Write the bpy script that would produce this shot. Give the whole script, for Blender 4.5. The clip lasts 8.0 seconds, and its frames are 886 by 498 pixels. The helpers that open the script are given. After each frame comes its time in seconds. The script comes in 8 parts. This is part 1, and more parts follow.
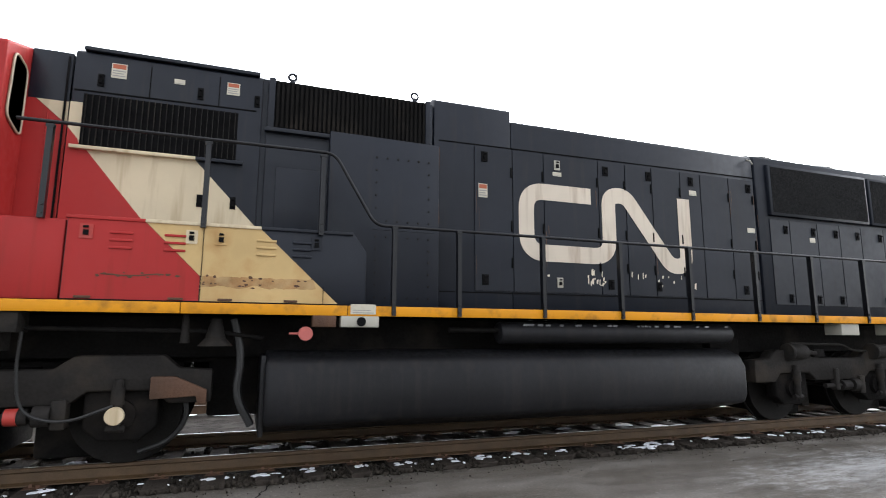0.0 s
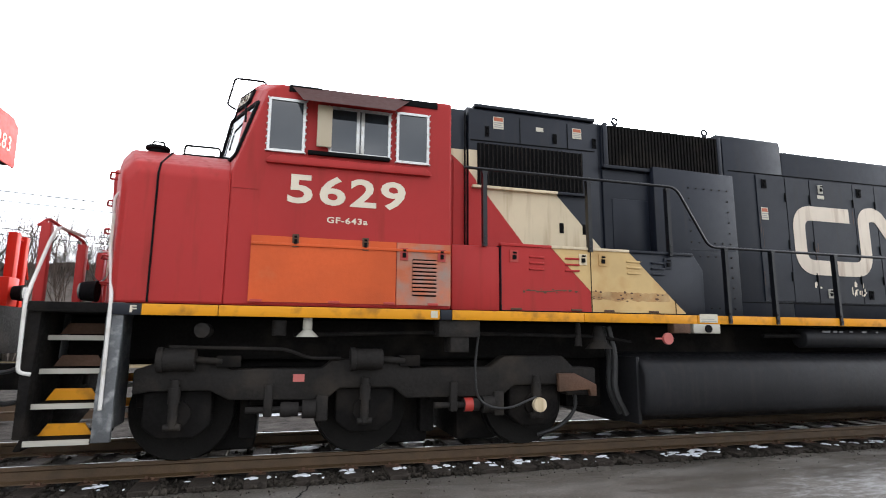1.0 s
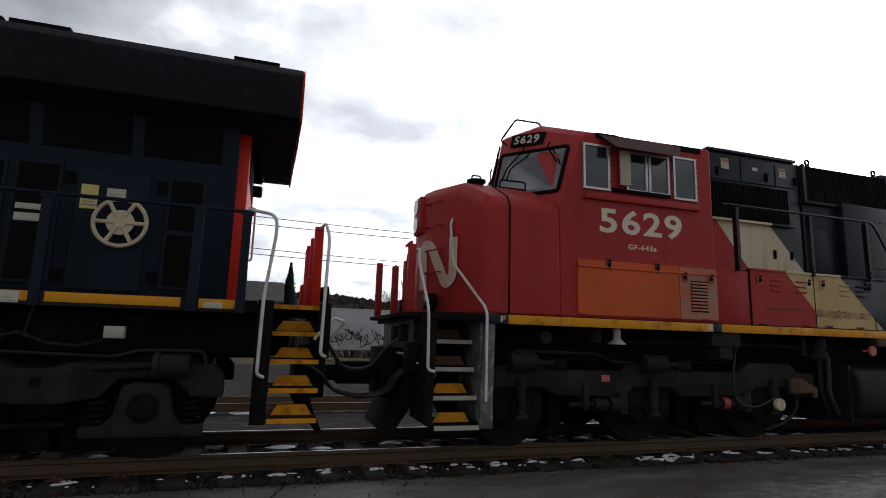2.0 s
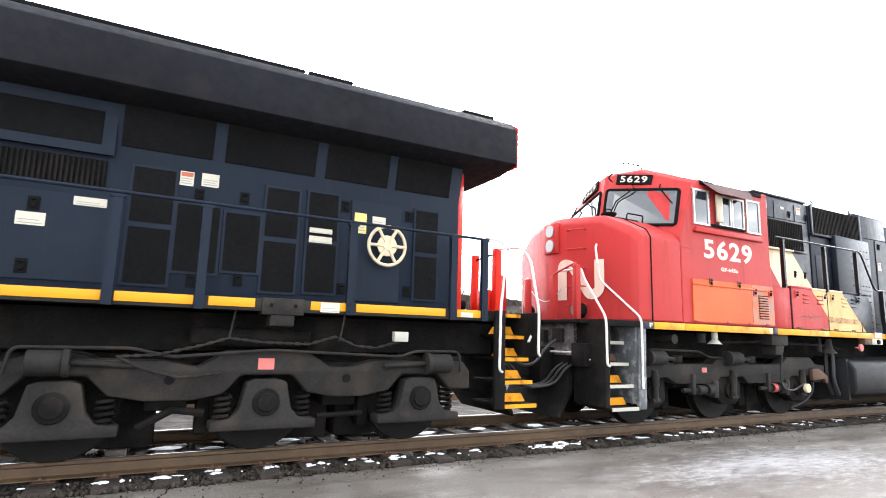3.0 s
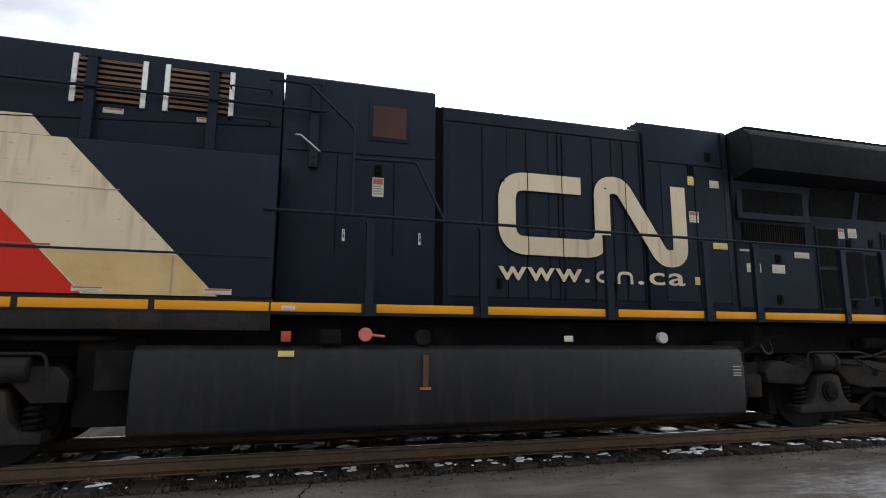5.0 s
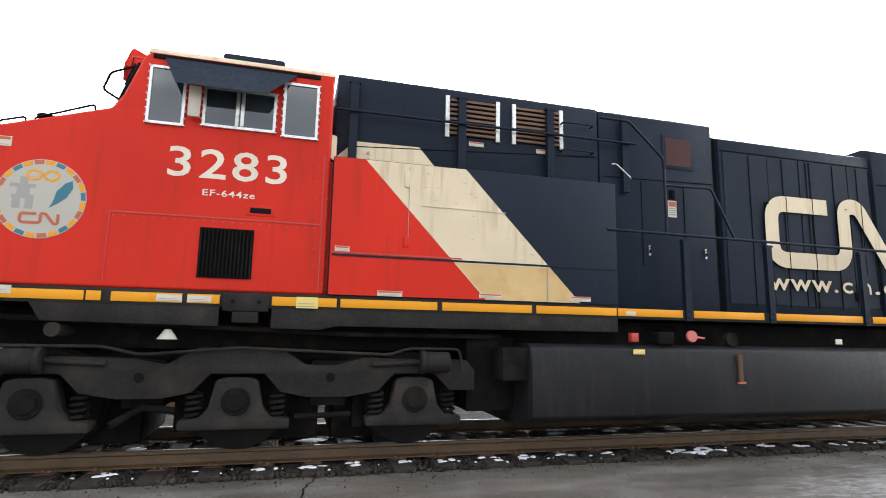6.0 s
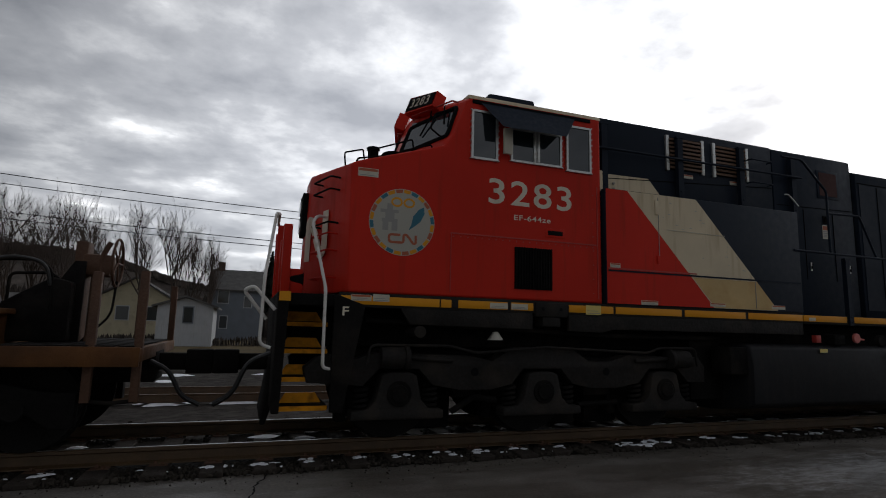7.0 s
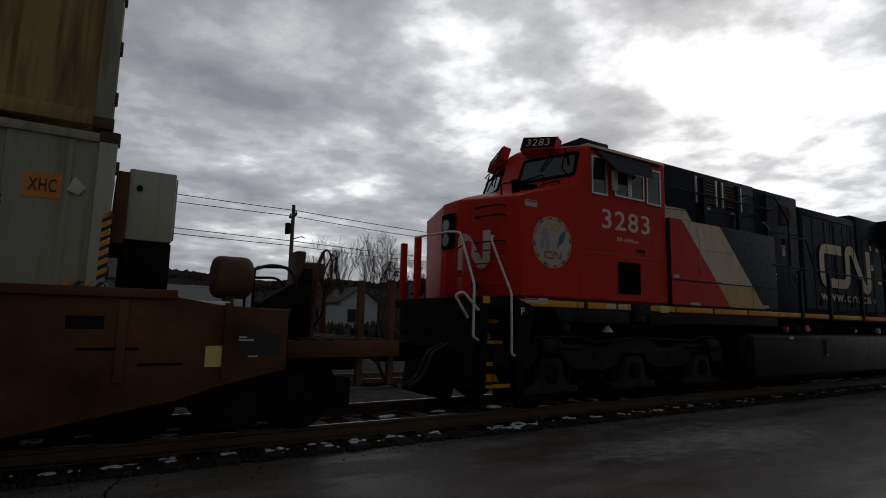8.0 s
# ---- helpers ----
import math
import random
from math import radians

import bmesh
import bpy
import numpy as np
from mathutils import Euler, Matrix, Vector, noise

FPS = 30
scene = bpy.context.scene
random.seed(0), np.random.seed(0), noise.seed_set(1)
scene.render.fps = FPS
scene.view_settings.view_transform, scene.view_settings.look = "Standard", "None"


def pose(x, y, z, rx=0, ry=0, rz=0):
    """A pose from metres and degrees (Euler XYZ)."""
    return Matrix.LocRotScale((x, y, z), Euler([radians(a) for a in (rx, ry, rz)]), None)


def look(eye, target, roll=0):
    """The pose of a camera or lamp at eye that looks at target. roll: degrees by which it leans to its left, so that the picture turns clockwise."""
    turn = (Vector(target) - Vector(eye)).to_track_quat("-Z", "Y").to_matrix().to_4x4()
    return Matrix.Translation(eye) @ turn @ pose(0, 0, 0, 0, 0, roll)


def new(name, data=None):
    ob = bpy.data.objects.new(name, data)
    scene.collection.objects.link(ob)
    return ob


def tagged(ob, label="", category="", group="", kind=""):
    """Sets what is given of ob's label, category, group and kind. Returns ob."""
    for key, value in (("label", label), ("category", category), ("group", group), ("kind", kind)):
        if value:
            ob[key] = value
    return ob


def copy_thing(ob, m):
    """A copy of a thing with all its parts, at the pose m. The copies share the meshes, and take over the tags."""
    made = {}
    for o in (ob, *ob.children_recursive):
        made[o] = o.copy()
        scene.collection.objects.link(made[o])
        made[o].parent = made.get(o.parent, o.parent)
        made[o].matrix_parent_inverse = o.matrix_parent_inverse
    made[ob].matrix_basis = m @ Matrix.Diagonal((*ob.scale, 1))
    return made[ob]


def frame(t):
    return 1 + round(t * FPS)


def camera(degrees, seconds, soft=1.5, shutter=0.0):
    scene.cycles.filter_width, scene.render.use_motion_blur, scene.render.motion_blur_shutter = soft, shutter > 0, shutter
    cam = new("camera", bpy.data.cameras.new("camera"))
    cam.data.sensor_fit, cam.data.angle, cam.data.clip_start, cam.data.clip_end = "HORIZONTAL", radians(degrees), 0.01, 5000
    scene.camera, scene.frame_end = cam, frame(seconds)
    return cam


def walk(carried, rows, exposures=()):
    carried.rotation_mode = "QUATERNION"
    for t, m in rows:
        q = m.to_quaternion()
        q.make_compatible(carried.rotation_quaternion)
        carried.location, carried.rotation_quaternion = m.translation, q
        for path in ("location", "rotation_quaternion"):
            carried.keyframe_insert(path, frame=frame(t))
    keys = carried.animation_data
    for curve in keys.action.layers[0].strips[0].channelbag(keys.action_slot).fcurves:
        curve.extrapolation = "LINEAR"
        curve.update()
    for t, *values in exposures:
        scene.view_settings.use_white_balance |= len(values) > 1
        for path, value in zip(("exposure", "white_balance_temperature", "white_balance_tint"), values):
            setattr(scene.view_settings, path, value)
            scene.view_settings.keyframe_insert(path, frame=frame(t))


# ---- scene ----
cam = camera(78.0, 8.0, soft=0.95, shutter=0.06)
EYE = (0.0, 0.0, 1.55)
# seconds, yaw, pitch, roll of the hand-held camera, which stands still beside the track
TURNS = [
    (0.0, -19.82, 8.85, -0.23),
    (0.5, -18.43, 8.89, -0.34),
    (1.0, -15.99, 9.14, -0.42),
    (1.5, -15.47, 9.32, -1.14),
    (1.7, -15.59, 9.33, -1.43),
    (2.8, -27.79, 9.03, -1.45),
    (3.0, -28.07, 8.99, -1.65),
    (3.5, -27.39, 8.92, -1.61),
    (4.0, -23.61, 9.04, -0.72),
    (4.2, -21.22, 9.07, -0.51),
    (5.3, -15.24, 8.87, -0.60),
    (5.5, -15.10, 8.79, -0.80),
    (6.0, -15.31, 8.59, -1.11),
    (6.5, -17.05, 8.40, -1.29),
    (7.0, -19.79, 8.22, -1.42),
    (7.5, -24.14, 8.28, -1.25),
    (8.0, -32.17, 7.44, -1.28),
]
# stops by which the phone's exposure drifts
STOPS = [(0.0, 0.0), (1.0, 0.05), (1.2, 0.0), (1.3, -0.7), (1.4, -1.8), (1.5, -2.7), (1.7, -3.0), (2.0, -2.0), (2.4, -0.3), (2.8, 1.05), (3.0, 1.2), (3.5, 1.25), (4.0, 0.3), (4.2, 0.05),
         (5.3, -0.75), (5.5, -0.75), (6.0, 0.28), (6.5, 0.0), (6.7, -0.35), (6.9, -1.8), (7.0, -2.7), (7.2, -3.25), (7.5, -3.6), (8.0, -3.6)]
walk(cam, [(t, pose(*EYE, 90 + p, r, y)) for t, y, p, r in TURNS], STOPS)

# ---- light ----
world = bpy.data.worlds.new("overcast_sky")
scene.world = world
world.use_nodes = True


def build_sky():
    nt = world.node_tree
    nt.nodes.clear()
    N, L = nt.nodes.new, nt.links.new
    out, bg = N("ShaderNodeOutputWorld"), N("ShaderNodeBackground")
    sky = N("ShaderNodeTexSky")
    sky.sky_type, sky.sun_disc = "NISHITA", False
    sky.sun_elevation, sky.sun_rotation = radians(26), radians(58)
    tc, mp = N("ShaderNodeTexCoord"), N("ShaderNodeMapping")
    sep = N("ShaderNodeSeparateXYZ")
    L(tc.outputs["Generated"], sep.inputs[0])
    # a flat cloud deck: the direction is divided by its height
    add = N("ShaderNodeMath"); add.operation = "ADD"; add.inputs[1].default_value = 0.16
    mx = N("ShaderNodeMath"); mx.operation = "MAXIMUM"; mx.inputs[1].default_value = 0.0
    L(sep.outputs["Z"], mx.inputs[0]); L(mx.outputs[0], add.inputs[0])
    div = N("ShaderNodeVectorMath"); div.operation = "DIVIDE"
    comb = N("ShaderNodeCombineXYZ")
    for i in range(3):
        L(add.outputs[0], comb.inputs[i])
    L(tc.outputs["Generated"], div.inputs[0]); L(comb.outputs[0], div.inputs[1])
    L(div.outputs[0], mp.inputs[0])
    mp.inputs["Location"].default_value = (2.3, 5.1, 0)

    def cloud(scale, detail, rough):
        n = N("ShaderNodeTexNoise")
        n.inputs["Scale"].default_value, n.inputs["Detail"].default_value, n.inputs["Roughness"].default_value = scale, detail, rough
        L(mp.outputs[0], n.inputs["Vector"])
        return n.outputs["Fac"]

    def calc(op, a, b):
        m = N("ShaderNodeMath"); m.operation = op
        for k, v in ((0, a), (1, b)):
            if isinstance(v, (int, float)):
                m.inputs[k].default_value = v
            else:
                L(v, m.inputs[k])
        return m.outputs[0]
    # broad banks with smaller puffs in them
    lump = calc("ADD", calc("MULTIPLY", cloud(1.3, 4, 0.5), 0.45), calc("MULTIPLY", cloud(3.6, 7, 0.55), 0.55))

    def towards(az, el, lo, hi, to):
        """How near a direction lies to one on the deck."""
        d = N("ShaderNodeVectorMath"); d.operation = "DOT_PRODUCT"
        a, e = radians(az), radians(el)
        d.inputs[1].default_value = (math.sin(a) * math.cos(e), math.cos(a) * math.cos(e), math.sin(e))
        L(tc.outputs["Generated"], d.inputs[0])
        r = N("ShaderNodeMapRange"); r.interpolation_type = "SMOOTHSTEP"
        r.inputs["From Min"].default_value, r.inputs["From Max"].default_value = lo, hi
        r.inputs["To Min"].default_value, r.inputs["To Max"].default_value = to
        L(d.outputs["Value"], r.inputs["Value"])
        return r.outputs["Result"]
    # the deck is thin in two places before the veiled sun
    thin = calc("ADD", towards(38, 27, 0.97, 1.0, (0, 0.10)), towards(61, 19, 0.965, 1.0, (0, 0.15)))
    lump = calc("ADD", lump, thin)
    ramp = N("ShaderNodeValToRGB")
    r = ramp.color_ramp
    r.elements[0].position, r.elements[0].color = 0.36, (0.42, 0.435, 0.475, 1)
    r.elements[1].position, r.elements[1].color = 0.70, (2.2, 2.22, 2.25, 1)
    e = r.elements.new(0.50); e.color = (0.66, 0.675, 0.715, 1)
    e = r.elements.new(0.58); e.color = (0.98, 0.995, 1.03, 1)
    L(lump, ramp.inputs[0])
    # the veiled sun brightens its side of the deck
    glow = towards(46, -8, 0.05, 0.85, (0.70, 2.6))
    mul = N("ShaderNodeVectorMath"); mul.operation = "SCALE"
    L(ramp.outputs[0], mul.inputs[0]); L(glow, mul.inputs["Scale"])
    sk = N("ShaderNodeVectorMath"); sk.operation = "SCALE"; sk.inputs["Scale"].default_value = 0.02
    L(sky.outputs[0], sk.inputs[0])
    tot = N("ShaderNodeVectorMath"); tot.operation = "ADD"
    L(mul.outputs[0], tot.inputs[0]); L(sk.outputs[0], tot.inputs[1])
    L(tot.outputs[0], bg.inputs[0])
    bg.inputs[1].default_value = SKY
    L(bg.outputs[0], out.inputs[0])


SKY = 2.7
build_sky()
sun = new("sun", bpy.data.lights.new("sun", "SUN"))
sun.data.energy, sun.data.angle, sun.data.color = 0.9, radians(25), (1.0, 0.96, 0.9)
_a, _e = radians(58), radians(26)
sun.matrix_world = look((math.sin(_a) * math.cos(_e) * 60, math.cos(_a) * math.cos(_e) * 60, math.sin(_e) * 60), (0, 0, 0))


# ---- materials ----
def pbr(name, col, rough=0.5, metal=0.0, var=0.2, scale=1.5, dirt=None, amount=0.4, streak=False, bump=0.08, bscale=60.0, island=0.0, spec=0.5, dscale=None):
    """A painted or raw surface with two scales of variation, optional dirt in patches or runs, and a fine relief."""
    m = bpy.data.materials.new(name)
    m.use_nodes = True
    nt = m.node_tree
    N, L = nt.nodes.new, nt.links.new
    b = nt.nodes["Principled BSDF"]
    b.inputs["Metallic"].default_value = metal
    b.inputs["Specular IOR Level"].default_value = spec
    tc = N("ShaderNodeTexCoord")

    def noise_of(s, detail=5, stretch=None):
        n = N("ShaderNodeTexNoise")
        n.inputs["Scale"].default_value, n.inputs["Detail"].default_value = s, detail
        if stretch:
            mp = N("ShaderNodeMapping")
            mp.inputs["Scale"].default_value = stretch
            L(tc.outputs["Object"], mp.inputs[0]); L(mp.outputs[0], n.inputs["Vector"])
        else:
            L(tc.outputs["Object"], n.inputs["Vector"])
        return n.outputs["Fac"]

    def mix(fac, a, c, kind="MIX"):
        x = N("ShaderNodeMix"); x.data_type, x.blend_type = "RGBA", kind
        for k, s in ((0, fac), (6, a), (7, c)):
            if isinstance(s, (int, float, tuple)):
                x.inputs[k].default_value = s
            else:
                L(s, x.inputs[k])
        return x.outputs[2]

    def span(v, lo, hi, a, c):
        r = N("ShaderNodeMapRange")
        for k, s in zip(range(1, 5), (lo, hi, a, c)):
            r.inputs[k].default_value = s
        L(v, r.inputs[0])
        return r.outputs[0]

    big, fine = noise_of(scale, 4), noise_of(scale * 14, 6)
    lo, hi = tuple(c * (1 - var) for c in col), tuple(min(1, c * (1 + var)) for c in col)
    c = mix(span(big, 0.3, 0.7, 0, 1), (*lo, 1), (*hi, 1))
    c = mix(span(fine, 0.35, 0.65, 0, var), c, (*lo, 1))
    if island:
        g = N("ShaderNodeNewGeometry")
        o = N("ShaderNodeObjectInfo")
        ad = N("ShaderNodeMath"); ad.operation = "ADD"
        L(g.outputs["Random Per Island"], ad.inputs[0]); L(o.outputs["Random"], ad.inputs[1])
        fr = N("ShaderNodeMath"); fr.operation = "FRACT"
        L(ad.outputs[0], fr.inputs[0])
        sc = N("ShaderNodeVectorMath"); sc.operation = "SCALE"
        L(c, sc.inputs[0]); L(span(fr.outputs[0], 0, 1, 1 - island, 1 + island), sc.inputs["Scale"])
        c = sc.outputs[0]
    rg = span(fine, 0.3, 0.7, rough * 0.85, min(1, rough * 1.15))
    if dirt:
        d = noise_of(dscale or (4 if streak else 2.2), 7, (2.4, 2.4, 0.22) if streak else None)
        f = span(d, 0.62 - 0.25 * amount, 0.8, 0, min(1, 0.35 + amount))
        c = mix(f, c, (*dirt, 1))
        mr = N("ShaderNodeMix")
        L(f, mr.inputs[0]); L(rg, mr.inputs[2]); mr.inputs[3].default_value = 0.85
        rg = mr.outputs[0]
    L(c, b.inputs["Base Color"]); L(rg, b.inputs["Roughness"])
    if bump:
        bn = N("ShaderNodeBump")
        bn.inputs["Strength"].default_value, bn.inputs["Distance"].default_value = bump, 0.02
        L(noise_of(bscale, 4), bn.inputs["Height"]); L(bn.outputs[0], b.inputs["Normal"])
    return m


RED = pbr("red_paint", (0.39, 0.028, 0.026), 0.5, spec=0.22, var=0.10, scale=0.8, dirt=(0.20, 0.03, 0.02), amount=0.25, streak=True, bump=0.03)
RED_FRESH = pbr("bright_red_paint", (0.56, 0.024, 0.011), 0.45, spec=0.14, var=0.10, scale=0.8, dirt=(0.26, 0.03, 0.015), amount=0.25, streak=True, bump=0.03)
ORANGE = pbr("faded_orange_paint", (0.58, 0.092, 0.020), 0.55, spec=0.28, var=0.16, dirt=(0.5, 0.2, 0.1), amount=0.12)
ORANGE_WORN = pbr("flaking_orange_paint", (0.52, 0.13, 0.05), 0.6, var=0.2, dirt=(0.26, 0.24, 0.21), amount=0.95, dscale=5)
BLACK = pbr("blue_black_paint", (0.0085, 0.0112, 0.0185), 0.42, spec=0.3, var=0.2, scale=0.7, dirt=(0.03, 0.028, 0.026), amount=0.2, streak=True, bump=0.04)
BLACK_CLEAN = pbr("clean_blue_black_paint", (0.0108, 0.0165, 0.028), 0.5, spec=0.12, var=0.15, scale=0.7, dirt=(0.028, 0.03, 0.034), amount=0.1, streak=True, bump=0.04)
CREAM = pbr("off_white_paint", (0.66, 0.55, 0.38), 0.55, spec=0.3, var=0.08, dirt=(0.36, 0.25, 0.13), amount=0.4, streak=True, bump=0.03)
CREAM_RUST = pbr("rust_stained_white_paint", (0.60, 0.42, 0.19), 0.6, spec=0.25, var=0.14, dirt=(0.40, 0.22, 0.08), amount=0.5, dscale=3, bump=0.05)
WHITE = pbr("white_lettering", (0.70, 0.62, 0.49), 0.5, var=0.06, dirt=(0.4, 0.35, 0.28), amount=0.2, streak=True, bump=0)
LOGO = pbr("weathered_white_lettering", (0.66, 0.57, 0.46), 0.5, var=0.08, dirt=(0.3, 0.2, 0.13), amount=0.4, streak=True, bump=0)
YELLOW = pbr("safety_yellow_paint", (0.70, 0.29, 0.005), 0.5, spec=0.3, var=0.10, dirt=(0.16, 0.07, 0.02), amount=0.45, dscale=6, bump=0.04)
YELLOW_CLEAN = pbr("clean_yellow_reflective", (0.70, 0.29, 0.005), 0.45, spec=0.3, var=0.06, dirt=(0.35, 0.17, 0.03), amount=0.15)
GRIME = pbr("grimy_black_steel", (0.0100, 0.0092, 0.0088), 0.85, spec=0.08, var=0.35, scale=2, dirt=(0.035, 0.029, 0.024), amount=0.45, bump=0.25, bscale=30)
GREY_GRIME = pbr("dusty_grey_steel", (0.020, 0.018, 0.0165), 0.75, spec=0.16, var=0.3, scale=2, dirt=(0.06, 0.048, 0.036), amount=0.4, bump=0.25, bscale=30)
TANK = pbr("dusty_black_tank", (0.0105, 0.0105, 0.012), 0.5, spec=0.22, var=0.25, scale=1.2, dirt=(0.030, 0.027, 0.025), amount=0.4, streak=True, bump=0.06)
SCRAPED = pbr("scraped_grey_steel", (0.10, 0.105, 0.11), 0.5, var=0.3, scale=3, dirt=(0.45, 0.45, 0.44), amount=0.45, dscale=9, bump=0.15)
# for black fittings, and for shade painted into recesses, gaps and insides
DARK = pbr("black_fitting_and_shade", (0.006, 0.006, 0.0065), 0.85, spec=0.1, var=0.2, bump=0.1)
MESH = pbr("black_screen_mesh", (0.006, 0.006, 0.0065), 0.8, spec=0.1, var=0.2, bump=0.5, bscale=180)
STEEL = pbr("bright_bare_steel", (0.55, 0.54, 0.52), 0.32, metal=1.0, var=0.1, bump=0.03)
WHEEL = pbr("worn_wheel_steel", (0.009, 0.008, 0.007), 0.75, spec=0.2, metal=0.1, var=0.3, scale=4, bump=0.1)
SILVER = pbr("aluminium_window_frame", (0.62, 0.62, 0.60), 0.35, metal=0.7, var=0.08, dirt=(0.3, 0.22, 0.12), amount=0.3, dscale=20)
RAILWHITE = pbr("white_painted_handrail", (0.70, 0.68, 0.64), 0.4, var=0.08, dirt=(0.35, 0.28, 0.2), amount=0.35, dscale=8)
HOSE = pbr("black_rubber_hose", (0.018, 0.018, 0.018), 0.55, var=0.2)
LABEL = pbr("paper_label", (0.56, 0.52, 0.42), 0.5, var=0.06, dirt=(0.42, 0.36, 0.28), amount=0.3, dscale=20, bump=0)
LABEL_RED = pbr("red_label_band", (0.42, 0.10, 0.04), 0.5, var=0.1, bump=0)
LABEL_INK = pbr("grey_label_print", (0.30, 0.29, 0.27), 0.5, var=0.1, bump=0)
LABEL_YELLOW = pbr("pale_yellow_label", (0.70, 0.55, 0.16), 0.5, var=0.06, bump=0)
REDPART = pbr("red_enamel_fitting", (0.42, 0.04, 0.03), 0.5, var=0.15)
PINK = pbr("faded_red_cap", (0.56, 0.14, 0.12), 0.5, var=0.15)
LOUVRE = pbr("brown_louvre_slat", (0.13, 0.065, 0.035), 0.6, var=0.2)
RUST = pbr("brown_rusted_steel", (0.095, 0.045, 0.024), 0.75, var=0.3, scale=3, dirt=(0.06, 0.035, 0.02), amount=0.5, bump=0.3)
RUSTPALE = pbr("pale_rust_stain", (0.30, 0.15, 0.055), 0.75, var=0.25, scale=6, bump=0.1)
RUSTBAND = pbr("rusted_paint_edge", (0.38, 0.21, 0.08), 0.75, var=0.35, scale=5, dirt=(0.50, 0.36, 0.18), amount=0.9, dscale=7, bump=0.15)
RAILBLACK = pbr("black_painted_handrail", (0.0055, 0.006, 0.008), 0.32, spec=0.4, var=0.2, dirt=(0.03, 0.028, 0.026), amount=0.2, dscale=9)
STEPORANGE = pbr("worn_orange_step_paint", (0.72, 0.29, 0.008), 0.6, spec=0.2, var=0.2, dirt=(0.10, 0.03, 0.01), amount=0.5, dscale=8)
RAIL = pbr("rusty_rail_steel", (0.080, 0.046, 0.020), 0.6, var=0.25, scale=5, dirt=(0.07, 0.04, 0.022), amount=0.5, bump=0.15)
RAILTOP = pbr("polished_rail_head", (0.36, 0.35, 0.34), 0.38, metal=1.0, var=0.1, bump=0.02)
VISOR = pbr("brown_sun_visor", (0.075, 0.038, 0.035), 0.8, spec=0.15, var=0.15)
VISOR_DARK = pbr("matt_dark_visor", (0.012, 0.018, 0.030), 0.75, spec=0.15, var=0.1)
BEIGE = pbr("beige_wind_deflector", (0.50, 0.42, 0.30), 0.5, var=0.1)
WELL = pbr("weathered_yellow_brown_steel", (0.115, 0.046, 0.012), 0.65, spec=0.25, var=0.25, scale=1.2, dirt=(0.040, 0.020, 0.011), amount=0.85, dscale=2.2, bump=0.15)
BOXPAINT = pbr("stained_grey_white_container", (0.30, 0.29, 0.22), 0.55, var=0.12, scale=0.8, dirt=(0.14, 0.11, 0.06), amount=0.5, streak=True, bump=0.05)
BOXBROWN = pbr("stained_tan_container", (0.36, 0.22, 0.065), 0.6, var=0.25, scale=0.8, dirt=(0.035, 0.018, 0.009), amount=0.8, streak=True, bump=0.06)
ENDRUST = pbr("rusting_yellow_end_paint", (0.42, 0.24, 0.055), 0.65, var=0.3, scale=2.5, dirt=(0.06, 0.025, 0.012), amount=0.75, dscale=5, bump=0.15)
GENSET = pbr("pale_grey_cabinet", (0.40, 0.40, 0.31), 0.5, var=0.08, dirt=(0.3, 0.22, 0.12), amount=0.3, streak=True)
ORANGESIGN = pbr("orange_sticker", (0.62, 0.21, 0.02), 0.5, var=0.1, bump=0)
PRINT = pbr("black_print", (0.015, 0.015, 0.015), 0.5, var=0.1, bump=0)
TEAL = pbr("teal_paint", (0.02, 0.14, 0.20), 0.5, var=0.1, bump=0)
GREYPAINT = pbr("warm_grey_paint", (0.42, 0.40, 0.34), 0.5, var=0.05, bump=0)


def glass(name, tint, gloss):
    """Opaque dark panes: the shade of the unlit inside is in their colour, the sky shows in them."""
    m = bpy.data.materials.new(name)
    m.use_nodes = True
    b = m.node_tree.nodes["Principled BSDF"]
    b.inputs["Base Color"].default_value = (*tint, 1)
    b.inputs["Roughness"].default_value = 0.05
    b.inputs["IOR"].default_value = 1.55
    b.inputs["Specular IOR Level"].default_value = gloss
    return m


WINGBLACK = pbr("matt_black_roof_paint", (0.0105, 0.011, 0.014), 0.75, spec=0.12, var=0.2, scale=0.8, dirt=(0.024, 0.022, 0.022), amount=0.25, bump=0.05)
GLASS = glass("opaque_cab_glass", (0.020, 0.026, 0.030), 0.95)
LENS = bpy.data.materials.new("headlight_lens")
LENS.use_nodes = True
LENS.node_tree.nodes["Principled BSDF"].inputs["Base Color"].default_value = (0.30, 0.30, 0.29, 1)
LENS.node_tree.nodes["Principled BSDF"].inputs["Roughness"].default_value = 0.2
LENS.node_tree.nodes["Principled BSDF"].inputs["Metallic"].default_value = 0.6


# ---- mesh helpers ----
def box(bm, x0, x1, y0, y1, z0, z1):
    r = bmesh.ops.create_cube(bm, size=1.0)
    for v in r["verts"]:
        v.co = Vector(((x0 + x1) / 2 + v.co.x * (x1 - x0), (y0 + y1) / 2 + v.co.y * (y1 - y0), (z0 + z1) / 2 + v.co.z * (z1 - z0)))
    return bm


def prism(bm, outline, y0, y1):
    """An outline in x and z, given thickness along y."""
    a = [bm.verts.new((x, y0, z)) for x, z in outline]
    b = [bm.verts.new((x, y1, z)) for x, z in outline]
    bm.faces.new(a); bm.faces.new(b[::-1])
    n = len(a)
    for i in range(n):
        bm.faces.new((a[i], b[i], b[(i + 1) % n], a[(i + 1) % n]))
    return bm


